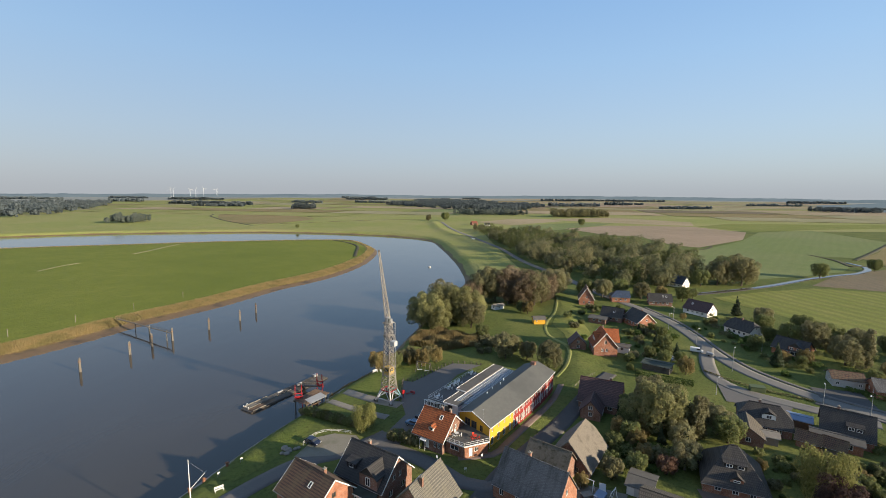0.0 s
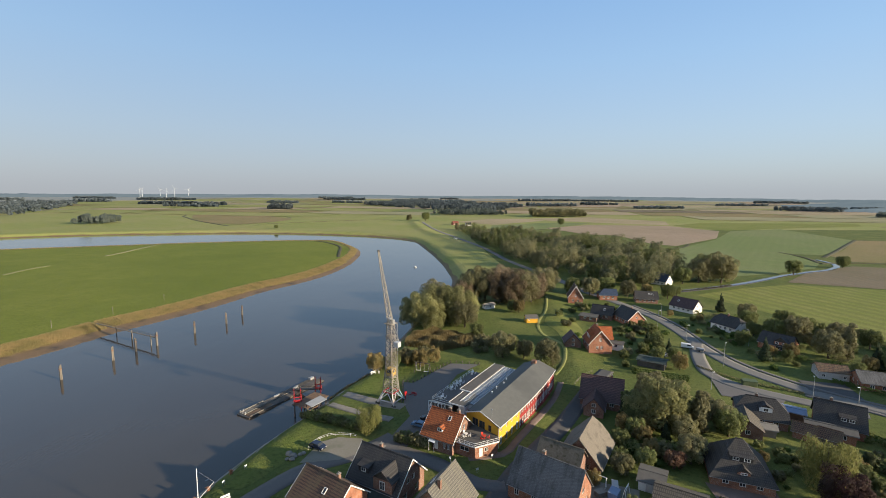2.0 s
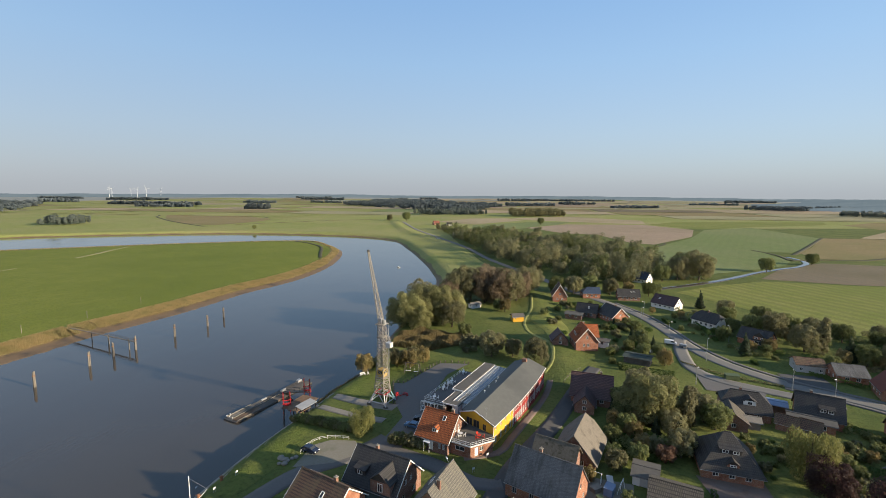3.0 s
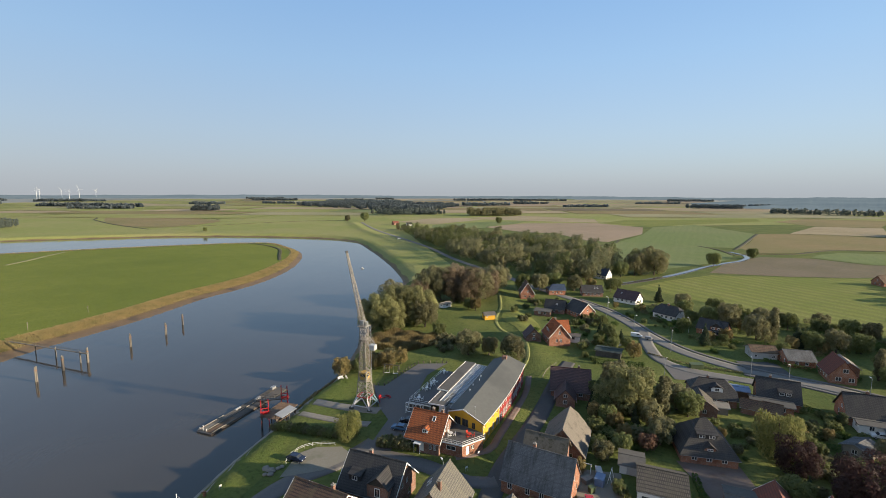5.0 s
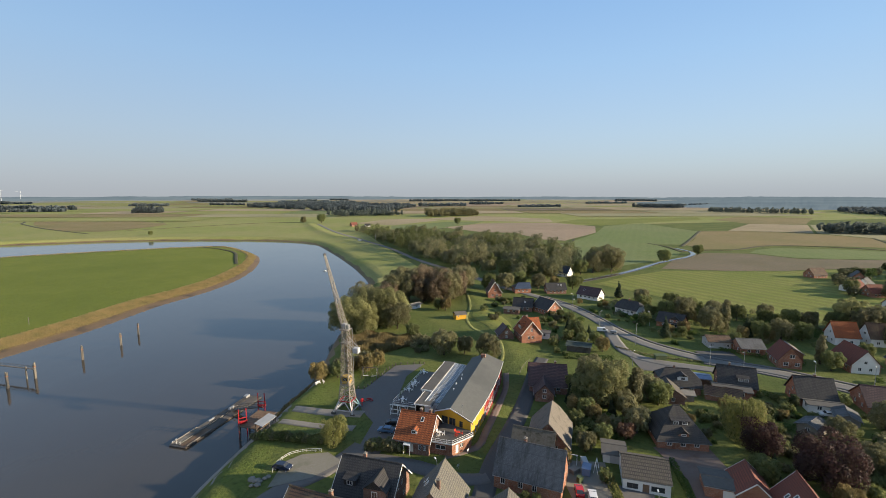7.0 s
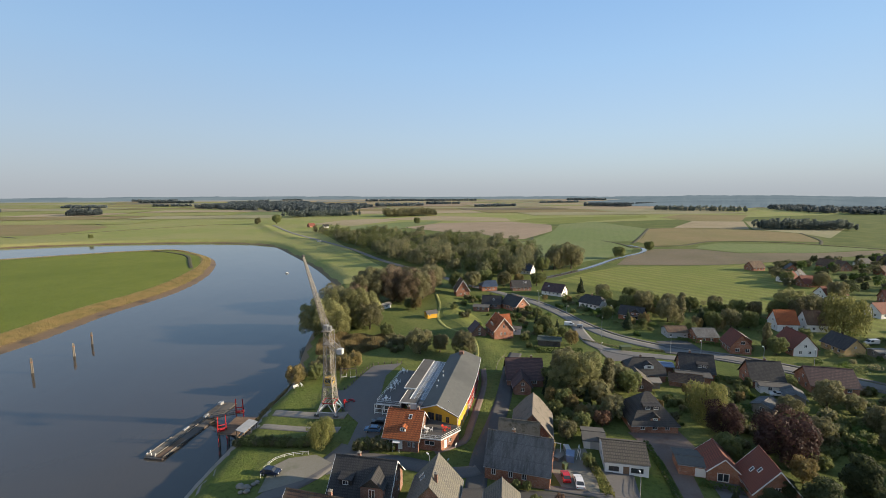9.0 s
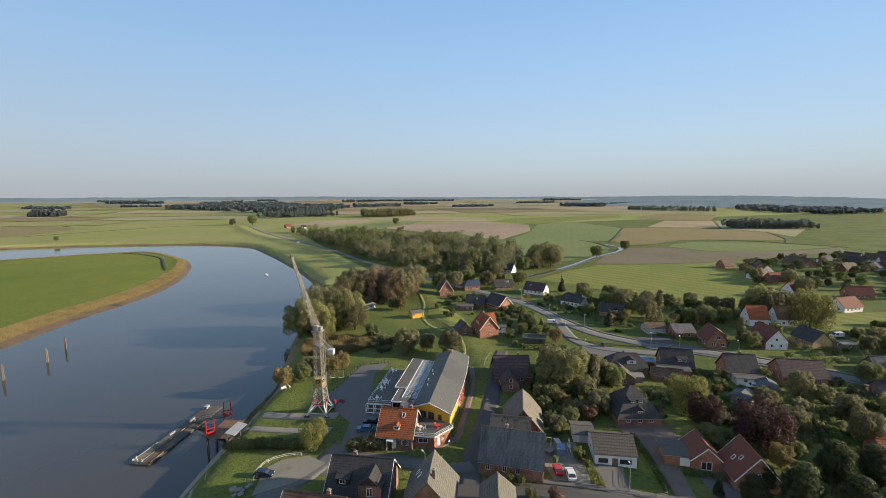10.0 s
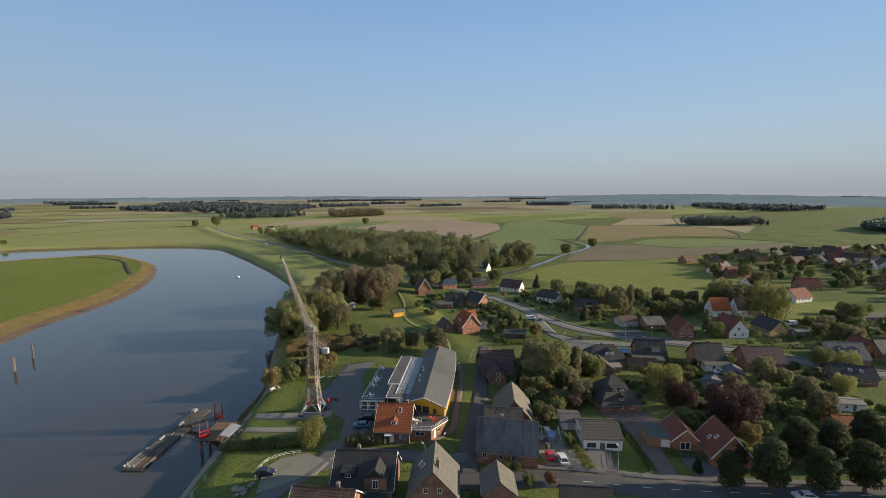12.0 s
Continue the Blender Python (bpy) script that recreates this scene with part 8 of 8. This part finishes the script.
scatter(["broad_a", "broad_c", "broad_b", "autumn"], [(160, 70), (215, 120), (260, 110), (230, 60), (190, 40)], 20, 0.5, 0.85, 27, "trees of the back gardens")
scatter(BUSHES, [(36, 88), (60, 100), (72, 118), (60, 128), (44, 116)], 34, 0.7, 1.6, 31, "garden shrubs")
scatter(BUSHES, [(66, 76), (100, 100), (140, 78), (150, 60), (110, 60), (80, 60)], 90, 0.5, 1.5, 32, "garden shrubs")
wood("garden_shrubs", [(120, 160), (130, 230), (170, 215), (205, 160), (180, 120), (150, 140)], 90, 2.3, 3.4, 420, 0.17, ("leaf_green", "leaf_olive", "leaf_hedge"), "low green garden shrubs between the village houses", 33, 0.4, off=HOUSE_SPOTS + [(x, y, 7.0) for x, y in smooth_line(MAIN[:11], 5.0)])
scatter(BUSHES, [(52, 160), (64, 240), (100, 255), (104, 200), (88, 160)], 34, 0.6, 1.4, 34, "garden shrubs")
wood("garden_shrubs", [(150, 100), (215, 128), (250, 100), (200, 60), (160, 60)], 70, 2.3, 3.4, 420, 0.17, ("leaf_green", "leaf_olive", "leaf_hedge"), "low green garden shrubs between the village houses", 35, 0.4, off=HOUSE_SPOTS + [(x, y, 7.0) for x, y in smooth_line(MAIN[:11], 5.0)])
wood("far_garden_trees", [(280, 185), (345, 250), (470, 258), (620, 190), (480, 90), (330, 100)], 170, 6.0, 6.0, 700, 0.42, ("leaf_forest", "leaf_forest", "leaf_hedge", "leaf_street"), "dark garden trees among the far village houses", 36, 0.4, off=[(a, b, 7.5) for a, b, c in HOUSE_SPOTS])
wood("far_garden_trees", [(225, 60), (300, 100), (420, 90), (360, 20), (260, 20)], 70, 6.5, 7.0, 700, 0.44, ("leaf_forest", "leaf_street", "leaf_hedge"), "dark garden trees among the far village houses", 37, 0.4, off=[(a, b, 7.5) for a, b, c in HOUSE_SPOTS])
scatter(["bush_olive", "bush_green", "bush_olive"], [(10, 178), (12, 192), (24, 182), (16, 166)], 14, 0.8, 1.4, 37, "shrubs on the green")
scatter(["bush_olive", "bush_green", "bush_olive"], [(-25, 158), (-16, 172), (-4, 172), (-8, 160)], 20, 0.7, 1.4, 38, "shrubs on the green")
for k in range(9):
    plant("bush_olive" if k % 2 else "bush_green", -13.5 + 0.95 * k, 106.5 - 0.45 * k, 0.95 + 0.15 * (k % 3), "shrubs before the brick house")
for k in range(14):
    plant("bush_green" if k % 3 else "bush_olive", -40.5 + 1.35 * k, 121.4 - 0.62 * k, 0.8 + 0.15 * (k % 3), "shrubs below the crane track")
hedge([(53.5, 82.5), (48.6, 73), (43, 63.6)], 1.0, 1.2)
hedge([(35.0, 80.8), (30.6, 69.2)], 1.6, 1.5, "leaf_willow", "shaggy yellow-green garden hedge")
hedge([(108, 66), (99, 60), (92, 55)], 1.6, 2.0)
hedge([(60, 58.5), (52, 66.5)], 1.0, 1.2)
hedge([(130, 140), (137, 130), (146, 118)], 1.2, 1.3)
hedge([(92.5, 155), (101, 141), (113, 131.5)], 0.8, 0.5, "leaf_olive", "low brown verge hedge")
hedge([(66, 150), (74, 146), (82, 142)], 1.4, 1.8)
scatter(BUSHES, [(66, 98), (76, 104), (112, 104), (130, 96), (112, 80), (84, 82), (70, 84)], 46, 0.35, 1.0, 41, "garden shrubs")
scatter(["broad_c", "autumn", "street", "broad_a"], [(68, 98), (112, 104), (130, 96), (112, 82), (86, 84)], 12, 0.35, 0.55, 42, "trees of the back gardens")
scatter(["broad_c", "broad_a", "conifer", "autumn"], [(74, 150), (90, 160), (100, 190), (96, 215), (82, 200), (70, 165)], 13, 0.35, 0.65, 43, "trees of the back gardens")
scatter(BUSHES, [(66, 146), (90, 160), (101, 190), (98, 230), (82, 210), (66, 165)], 26, 0.6, 1.4, 44, "garden shrubs")
scatter(BUSHES, [(116, 150), (122, 172), (115, 205), (122, 222), (134, 205), (142, 165), (132, 150)], 20, 0.5, 1.1, 45, "garden shrubs")
scatter(["broad_c", "broad_a", "conifer", "autumn"], [(120, 152), (124, 190), (118, 225), (130, 225), (142, 165)], 4, 0.4, 0.6, 46, "trees of the back gardens")
hedge([(84, 92), (96, 85)], 1.0, 1.6)
hedge([(108, 106), (111, 96)], 0.9, 1.4)
hedge([(90, 70), (97, 60), (104, 50)], 1.4, 2.2)
hedge([(112, 72), (119, 62)], 1.1, 1.8, "leaf_willow", "shaggy yellow-green garden hedge")
patch("lawn", [(92, 72), (104, 77), (118, 66), (112, 54), (104, 52), (97, 62)], M["lawn"], 0.09, "mown back garden lawn", "lawn", 3)
scatter(BUSHES, [(84, 66), (100, 84), (128, 76), (140, 60), (120, 44), (96, 46)], 40, 0.5, 1.3, 47, "garden shrubs")
hedge([(89, 74), (94, 80)], 1.6, 2.2)
hedge([(126, 106), (131, 97)], 0.9, 1.3)
hedge([(122, 176), (127, 190), (131, 208)], 1.0, 1.4)
hedge([(146, 180), (153, 196)], 1.2, 1.8, "leaf_olive", "shaggy brown-green garden hedge")


def reeds(name, line, lo, hi, n, hmin, hmax, seed, label, shore="meadow"):
    """Reed along a bank: bent blades in tufts, one object."""
    rng = np.random.default_rng(seed)
    P = np.array(line)
    i = rng.integers(0, len(P) - 1, n)
    t = rng.random(n)
    c = P[i] + (P[i + 1] - P[i]) * t[:, None]
    tan = P[i + 1] - P[i]
    tan /= np.linalg.norm(tan, axis=1)[:, None] + 1e-9
    nor = np.stack([tan[:, 1], -tan[:, 0]], -1)
    xy = c + nor * (rng.uniform(lo, hi, n) + (mudflat(c[:, 1]) if shore == "meadow" else 0))[:, None] + rng.normal(0, 0.5, (n, 2))
    z, d, left = land(xy[:, 0], xy[:, 1])
    keep = d > 2.2
    xy, z = xy[keep], z[keep]
    n = len(xy)
    h, w = rng.uniform(hmin, hmax, n), rng.uniform(0.04, 0.11, n)
    a = rng.uniform(0, 6.28, n)
    side = np.stack([np.cos(a), np.sin(a), 0 * a], -1) * w[:, None]
    base = np.column_stack([xy, z - 0.1])
    bend = np.column_stack([rng.normal(0, 0.25, n), rng.normal(0, 0.25, n), h])
    Q = np.stack([base - side, base + side, base + side * 0.8 + bend, base - side * 0.8 + bend], 1)
    tagged(new(name, cloud_mesh(name, Q, M["reed"])), label, "reed", kind="stuff")


reeds("reed_bed", LEFT_BANK[-80:], 1.8, 11.6, 130000, 0.3, 0.95, 51, "golden dry reed along the river meadow")
reeds("reed_bed", LEFT_BANK[130:-70], 3.2, 9.8, 26000, 0.6, 1.5, 52, "golden dry reed along the river meadow")
reeds("reed_bed", [p for p in RIGHT_BANK if 250 < p[1] < 760][::-1], 2.6, 5.5, 24000, 0.5, 1.2, 53, "brown reed fringe along the far bank", "far")


def reed_field(area, n, hmin, hmax, seed, label):
    """A stand of tall reed over a plan shape."""
    rng = np.random.default_rng(seed)
    E = np.array(area)
    p = rng.uniform(E.min(0), E.max(0), (n * 2, 2))
    p = p[inside(p[:, 0], p[:, 1], area)]
    z, d, left = land(p[:, 0], p[:, 1])
    p, z = p[d > 0.5], z[d > 0.5]
    k = len(p)
    h = rng.uniform(hmin, hmax, k) * (0.75 + 0.35 * np.sin(p[:, 0] * 0.5) * np.sin(p[:, 1] * 0.43 + 1))
    a = rng.uniform(0, 6.28, k)
    side = np.stack([np.cos(a), np.sin(a), 0 * a], -1) * rng.uniform(0.05, 0.12, k)[:, None]
    base = np.column_stack([p, z - 0.1])
    bend = np.column_stack([rng.normal(0, 0.3, k), rng.normal(0, 0.3, k), h])
    Q = np.stack([base - side, base + side, base + side * 0.7 + bend, base - side * 0.7 + bend], 1)
    tagged(new("reed_bed", cloud_mesh("reed_bed", Q, M["reed"])), label, "reed", kind="stuff")


reed_field([(-15, 180), (-12, 195), (0, 199), (15, 190), (13, 180), (0, 174)], 26000, 1.6, 3.0, 61, "tan reed stand on the shore below the willows")
reed_field([(-30, 150), (-33, 141), (-36, 135), (-38, 139), (-30, 158), (-24, 166)], 5000, 0.6, 1.4, 62, "low reed fringe on the shore at the crane lawn")


# ---- vehicles, lamps, fences, small things ----
car(-33.2, 105.2, 150, "car_navy", "dark blue car parked on gravel")
car(-8.4, 112.0, -28, "car_blue", "light blue car parked beside the brick house")
car(-6.0, 114.6, -28, "car_black", "black car parked beside the brick house")
car(25.9, 77.7, -115, "car_red", "red car parked in a yard", (3.7, 1.65, 1.45))
car(27.4, 75.2, -118, "car_white", "white estate car parked in a yard", (4.5, 1.75, 1.5))
car(100.6, 174.6, 150, "car_white", "white van parked at the road junction", (4.7, 1.9, 1.9), True, "van")
car(86.0, 166.0, 110, "car_silver", "silver car half hidden by garden shrubs")
car(112.5, 88.2, -35, "car_white", "white car beside a veranda")
# a caravan, made with the van shape
car(198.5, 105.0, -20, "car_white", "white caravan beside a green paddock, built as a van", (5.2, 2.0, 2.2), True, "van")
car(62.0, 42.2, -33, "car_silver", "silver car parked under street trees")


def trailer(x, y, yaw):
    root = thing("trailer", pose(x, y, gz(x, y) + 0.15, 0, 0, yaw), "small grey covered trailer behind a van", "trailer")
    bm = bmesh.new()
    block(bm, (-1.3, -0.8, 0.4), (1.3, 0.8, 1.3), 0.08)
    part("box", bm, M["galv"], root)
    for s in (-1, 1):
        bm = bmesh.new()
        tube(bm, [(0, s * 0.82, 0.3), (0, s * 0.98, 0.3)], [0.3, 0.3], 12)
        part("wheel", bm, M["rubber"], root)
    bm = bmesh.new()
    beam(bm, (-2.3, 0, 0.4), (-1.2, 0, 0.45), 0.1)
    part("drawbar", bm, M["dark_steel"], root)


trailer(103.6, 170.6, 125)


def street_lamp(x, y, h=7.5, yaw=0.0):
    root = thing("street_lamp", pose(x, y, gz(x, y) + 0.05, 0, 0, yaw), "slim grey street lamp on a tall pole", "street lamp", "street lamps")
    bm = bmesh.new()
    tube(bm, [(0, 0, -0.3), (0, 0, 1.2), (0, 0, h)], [0.12, 0.1, 0.06], 8)
    part("pole", bm, M["galv"], root)
    bm = bmesh.new()
    beam(bm, (0, 0, h), (0.9, 0, h + 0.15), 0.08)
    part("arm", bm, M["galv"], root)
    bm = bmesh.new()
    block(bm, (0.6, -0.14, h + 0.1), (1.3, 0.14, h + 0.26), 0.04)
    part("lantern", bm, M["white"], root)


# the last entry is a plain tall mast by the far road, built as a lamp
for x, y, h, a in ((102.8, 155.2, 8.5, 40), (105.0, 183.0, 7.0, 10), (114.0, 220.4, 7.0, 180), (103.6, 204.0, 8.0, 10), (113.4, 128.6, 6.5, 60), (121.0, 121.5, 6.5, 200), (85.5, 135.6, 5.5, 30), (128.0, 176.6, 6.5, 90), (133, 106, 7, 60), (148, 98, 7, 200), (35.4, 66.4, 6.0, 60), (-1.6, 88.0, 6.0, 100), (153, 70, 7, 60), (55.4, 591.5, 11, 90)):
    street_lamp(x, y, h, a)


def fence(pts, h=0.9, mat="white", label="white rail fence around the parking bay", gap=2.0):
    root = thing("fence", Matrix.Identity(4), label, "fence")
    line = smooth_line(pts, gap)
    zs = [gz(x, y) for x, y in line]
    for (x, y), z in zip(line, zs):
        bm = bmesh.new()
        beam(bm, (x, y, z - 0.2), (x, y, z + h), 0.06)
        part("post", bm, M[mat], root)
    for f in (0.5, 0.92):
        bm = bmesh.new()
        for k in range(len(line) - 1):
            beam(bm, (*line[k], zs[k] + h * f), (*line[k + 1], zs[k + 1] + h * f), 0.05)
        part("rail", bm, M[mat], root)


fence([(-35.4, 104.5), (-34.6, 107.5), (-32, 110.4), (-28, 110.9), (-24.6, 110.0)])
fence([(39.6, 72.2), (35.3, 66.8), (42.0, 62.6), (47.5, 72.0)], 0.9, "wood_pale", "low pale fence round the front lawn")
fence([(52, 150), (46, 144), (41, 137)], 1.0, "wood_pale", "grey timber fence along the dyke", 2.5)


def rocks(x, y):
    rng = random.Random(3)
    for k in range(9):
        bm = bmesh.new()
        bmesh.ops.create_icosphere(bm, subdivisions=2, radius=rng.uniform(0.45, 1.0))
        for v in bm.verts:
            v.co *= 1 + 0.22 * noise.noise(v.co * 1.3 + Vector((k * 5, 0, 0)))
            v.co.z *= 0.6
        a, r = rng.uniform(0, 6.28), rng.uniform(0.3, 2.2)
        px, py = x + r * math.cos(a), y + r * math.sin(a) * 1.3
        ob = new("boulder", to_mesh("boulder", bm, M["concrete"]))
        ob.location = (px, py, gz(px, py) + 0.15)
        tagged(ob, "pale granite boulder at the parking bay", "boulder", "boulder heap")


rocks(-38.0, 102.6)


def green_container(x, y, yaw):
    root = thing("waste_container", pose(x, y, gz(x, y) + 0.1, 0, 0, yaw), "dark green container on the grass verge", "container")
    bm = bmesh.new()
    block(bm, (-2.1, -1.0, 0), (2.1, 1.0, 1.5), 0.06)
    part("body", bm, M["green_box"], root)
    bm = bmesh.new()
    slab(bm, [(-2.2, -1.1, 1.6), (2.2, -1.1, 1.6), (2.2, 1.1, 1.75), (-2.2, 1.1, 1.75)], 0.12)
    part("lid", bm, M["green_box"], root)


green_container(100.4, 138.6, -18)


def bench(x, y, yaw):
    root = thing("garden_bench", pose(x, y, gz(x, y) + 0.06, 0, 0, yaw), "white garden bench under the riverside trees", "bench")
    for k in range(3):
        bm = bmesh.new()
        block(bm, (-0.9, -0.25 + 0.17 * k, 0.42), (0.9, -0.11 + 0.17 * k, 0.46))
        part("seat_slat", bm, M["white"], root)
    for k in range(3):
        bm = bmesh.new()
        block(bm, (-0.9, 0.27, 0.55 + 0.16 * k), (0.9, 0.31, 0.67 + 0.16 * k))
        part("back_slat", bm, M["white"], root)
    for s in (-0.8, 0.8):
        bm = bmesh.new()
        beam(bm, (s, -0.22, 0), (s, -0.22, 0.44), 0.07)
        beam(bm, (s, 0.28, 0), (s, 0.3, 1.0), 0.07)
        part("leg", bm, M["white"], root)


bench(-47.5, 86.7, 40)


def shore_bollard(x, y):
    root = thing("mooring_bollard", pose(x, y, gz(x, y)), "rusty orange mooring bollard on the river bank", "bollard", "bank bollards")
    bm = bmesh.new()
    tube(bm, [(0, 0, -0.3), (0, 0, 0.9), (0, 0, 1.0)], [0.34, 0.3, 0.2], 12)
    part("post", bm, M["rust"], root)
    bm = bmesh.new()
    tube(bm, [(-0.55, 0, 0.75), (0.55, 0, 0.75)], [0.12, 0.12], 8)
    part("cross_bar", bm, M["rust"], root)


for x, y in ((-50.2, 95.8), (-52.7, 90.3), (-53.9, 86.9)):
    shore_bollard(x, y)
bench(-24.6, 151.0, 30)
bench(-22.8, 152.0, 100)


def signboard(x, y, yaw):
    root = thing("notice_board", pose(x, y, gz(x, y), 0, 0, yaw), "small white notice board on two posts", "sign", "lawn signs")
    for s in (-0.4, 0.4):
        bm = bmesh.new()
        beam(bm, (s * 0.6, 0, -0.2), (s * 0.6, 0, 1.2), 0.05)
        part("post", bm, M["galv"], root)
    bm = bmesh.new()
    block(bm, (-0.32, -0.07, 0.75), (0.32, -0.03, 1.2))
    part("board", bm, M["white"], root)


for x, y, a in ((4.5, 92.5, 20), (8.5, 97.2, 40), (-57.4, 99.5, 60), (-47.5, 97.0, 60), (-50, 91.5, 60)):
    signboard(x, y, a)


def stage_markings():
    """Dashes along the middle of the village street."""
    line = smooth_line([(18, 73.3), (27, 67), (37, 60), (47, 53.3), (60, 45), (80, 33)], 1.0)
    root = tagged(new("road_marking"), "white dashed centre line on the street", "road marking", kind="structure")
    for k in range(3, len(line) - 3, 6):
        (ax, ay), (bx, by) = line[k], line[min(k + 2, len(line) - 1)]
        d = Vector((bx - ax, by - ay, 0)).normalized()
        s = Vector((-d.y, d.x, 0)) * 0.08
        bm = bmesh.new()
        z = gz(ax, ay) + 0.16
        zb = gz(bx, by) + 0.16
        slab(bm, [Vector((ax, ay, z)) - s, Vector((bx, by, zb)) - s, Vector((bx, by, zb)) + s, Vector((ax, ay, z)) + s], 0.02)
        part("dash", bm, M["line"], root)


stage_markings()


def wind_turbine(x, y, h, turn):
    root = thing("wind_turbine", pose(x, y, gz(x, y), 0, 0, 30), "white wind turbine on the horizon", "wind turbine", "wind farm")
    bm = bmesh.new()
    h *= 0.85
    tube(bm, [(0, 0, -1), (0, 0, h)], [1.7, 1.0], 12)
    part("tower", bm, M["turbine"], root)
    bm = bmesh.new()
    block(bm, (-1.8, -5, h - 1.6), (1.8, 4, h + 2), 0.3)
    part("nacelle", bm, M["turbine"], root)
    for k in range(3):
        a = radians(turn + 120 * k)
        d = Vector((math.sin(a), 0, math.cos(a)))
        bm = bmesh.new()
        o = Vector((0, -5.6, h))
        tube(bm, [o, o + d * h * 0.1, o + d * h * 0.45], [0.6, 1.0, 0.3], 6)
        part("blade", bm, M["turbine"], root)


for x, y, h, a in ((-2442, 4039, 80, 10), (-2425, 4044, 84, 50), (-2420, 4306, 80, 80), (-2281, 4150, 76, 20), (-2228, 4186, 92, 95), (-2230, 4430, 80, 40)):
    wind_turbine(x, y, h, a)


def edge_posts():
    """Low dark kerb posts round the car park."""
    line = smooth_line([(-13.6, 127), (-13.8, 136), (-13.9, 142.7), (-10.7, 141.4), (-8, 144.4), (-4.5, 149.4), (2.7, 159.4), (12.9, 157.8)], 1.9)
    for k, (x, y) in enumerate(line):
        root = thing("edge_post", pose(x, y, gz(x, y), 0, 0, 40 * k), "low dark timber post edging the car park", "post", "car park edge posts")
        bm = bmesh.new()
        tube(bm, [(0, 0, -0.2), (0, 0, 0.75)], [0.2, 0.18], 8)
        part("stake", bm, M["wood_dark"], root)
        bm = bmesh.new()
        tube(bm, [(0, 0, 0.74), (0, 0, 0.86)], [0.21, 0.08], 8)
        part("cap", bm, M["wood_dark"], root)


edge_posts()


def yard_clutter():
    """Things standing in the yard beside the barn."""
    def crate(x, y, yaw, size, mat, label, name, cat):
        root = thing(name, pose(x, y, gz(x, y) + 0.15, 0, 0, yaw), label, cat, "yard clutter")
        a, b, c = size
        bm = bmesh.new()
        block(bm, (-a / 2, -b / 2, 0), (a / 2, b / 2, c), 0.04)
        part("body", bm, M[mat], root)
        bm = bmesh.new()
        slab(bm, [(-a / 2 - 0.05, -b / 2 - 0.05, c + 0.06), (a / 2 + 0.05, -b / 2 - 0.05, c + 0.06), (a / 2 + 0.05, b / 2 + 0.05, c + 0.1), (-a / 2 - 0.05, b / 2 + 0.05, c + 0.1)], 0.06)
        part("lid", bm, M[mat], root)
    crate(31.4, 83.4, 50, (2.6, 1.8, 1.6), "blue_sheet", "blue covered trailer box in the yard", "covered_trailer", "trailer")
    crate(29.0, 84.4, 20, (2.2, 1.4, 0.9), "wood_pale", "stack of pale boards in the yard", "board_stack", "timber stack")
    crate(32.8, 86.2, 70, (3.0, 1.2, 1.1), "grey_paint", "grey storage chest in the yard", "storage_chest", "chest")
    crate(28.2, 81.0, 10, (1.2, 0.9, 1.2), "green_box", "small dark green bin in the yard", "bin", "bin")
    for x, y, a in ((30.0, 87.4, -40), (34.0, 83.6, 50)):
        root = thing("climbing_frame", pose(x, y, gz(x, y) + 0.1, 0, 0, a), "white steel frame standing in the yard", "frame", "yard clutter")
        for s in (-1.3, 1.3):
            bm = bmesh.new()
            beam(bm, (s, -0.5, 0), (s, 0, 2.4), 0.09)
            beam(bm, (s, 0.5, 0), (s, 0, 2.4), 0.09)
            part("trestle", bm, M["white"], root)
        bm = bmesh.new()
        beam(bm, (-1.5, 0, 2.4), (1.5, 0, 2.4), 0.09)
        part("crossbar", bm, M["white"], root)


yard_clutter()
for x, y, s, k in ((33.5, 79.5, 0.4, "broad_c"), (29.0, 88.0, 0.45, "autumn"), (14.9, 72.0, 0.36, "broad_c"), (14.2, 78.8, 0.26, "broad_c"), (16.0, 77.6, 0.26, "broad_c"), (19.3, 70.2, 0.45, "rust"), (2.6, 73.6, 0.35, "broad_c")):
    plant(k, x, y, s, "small yard trees")
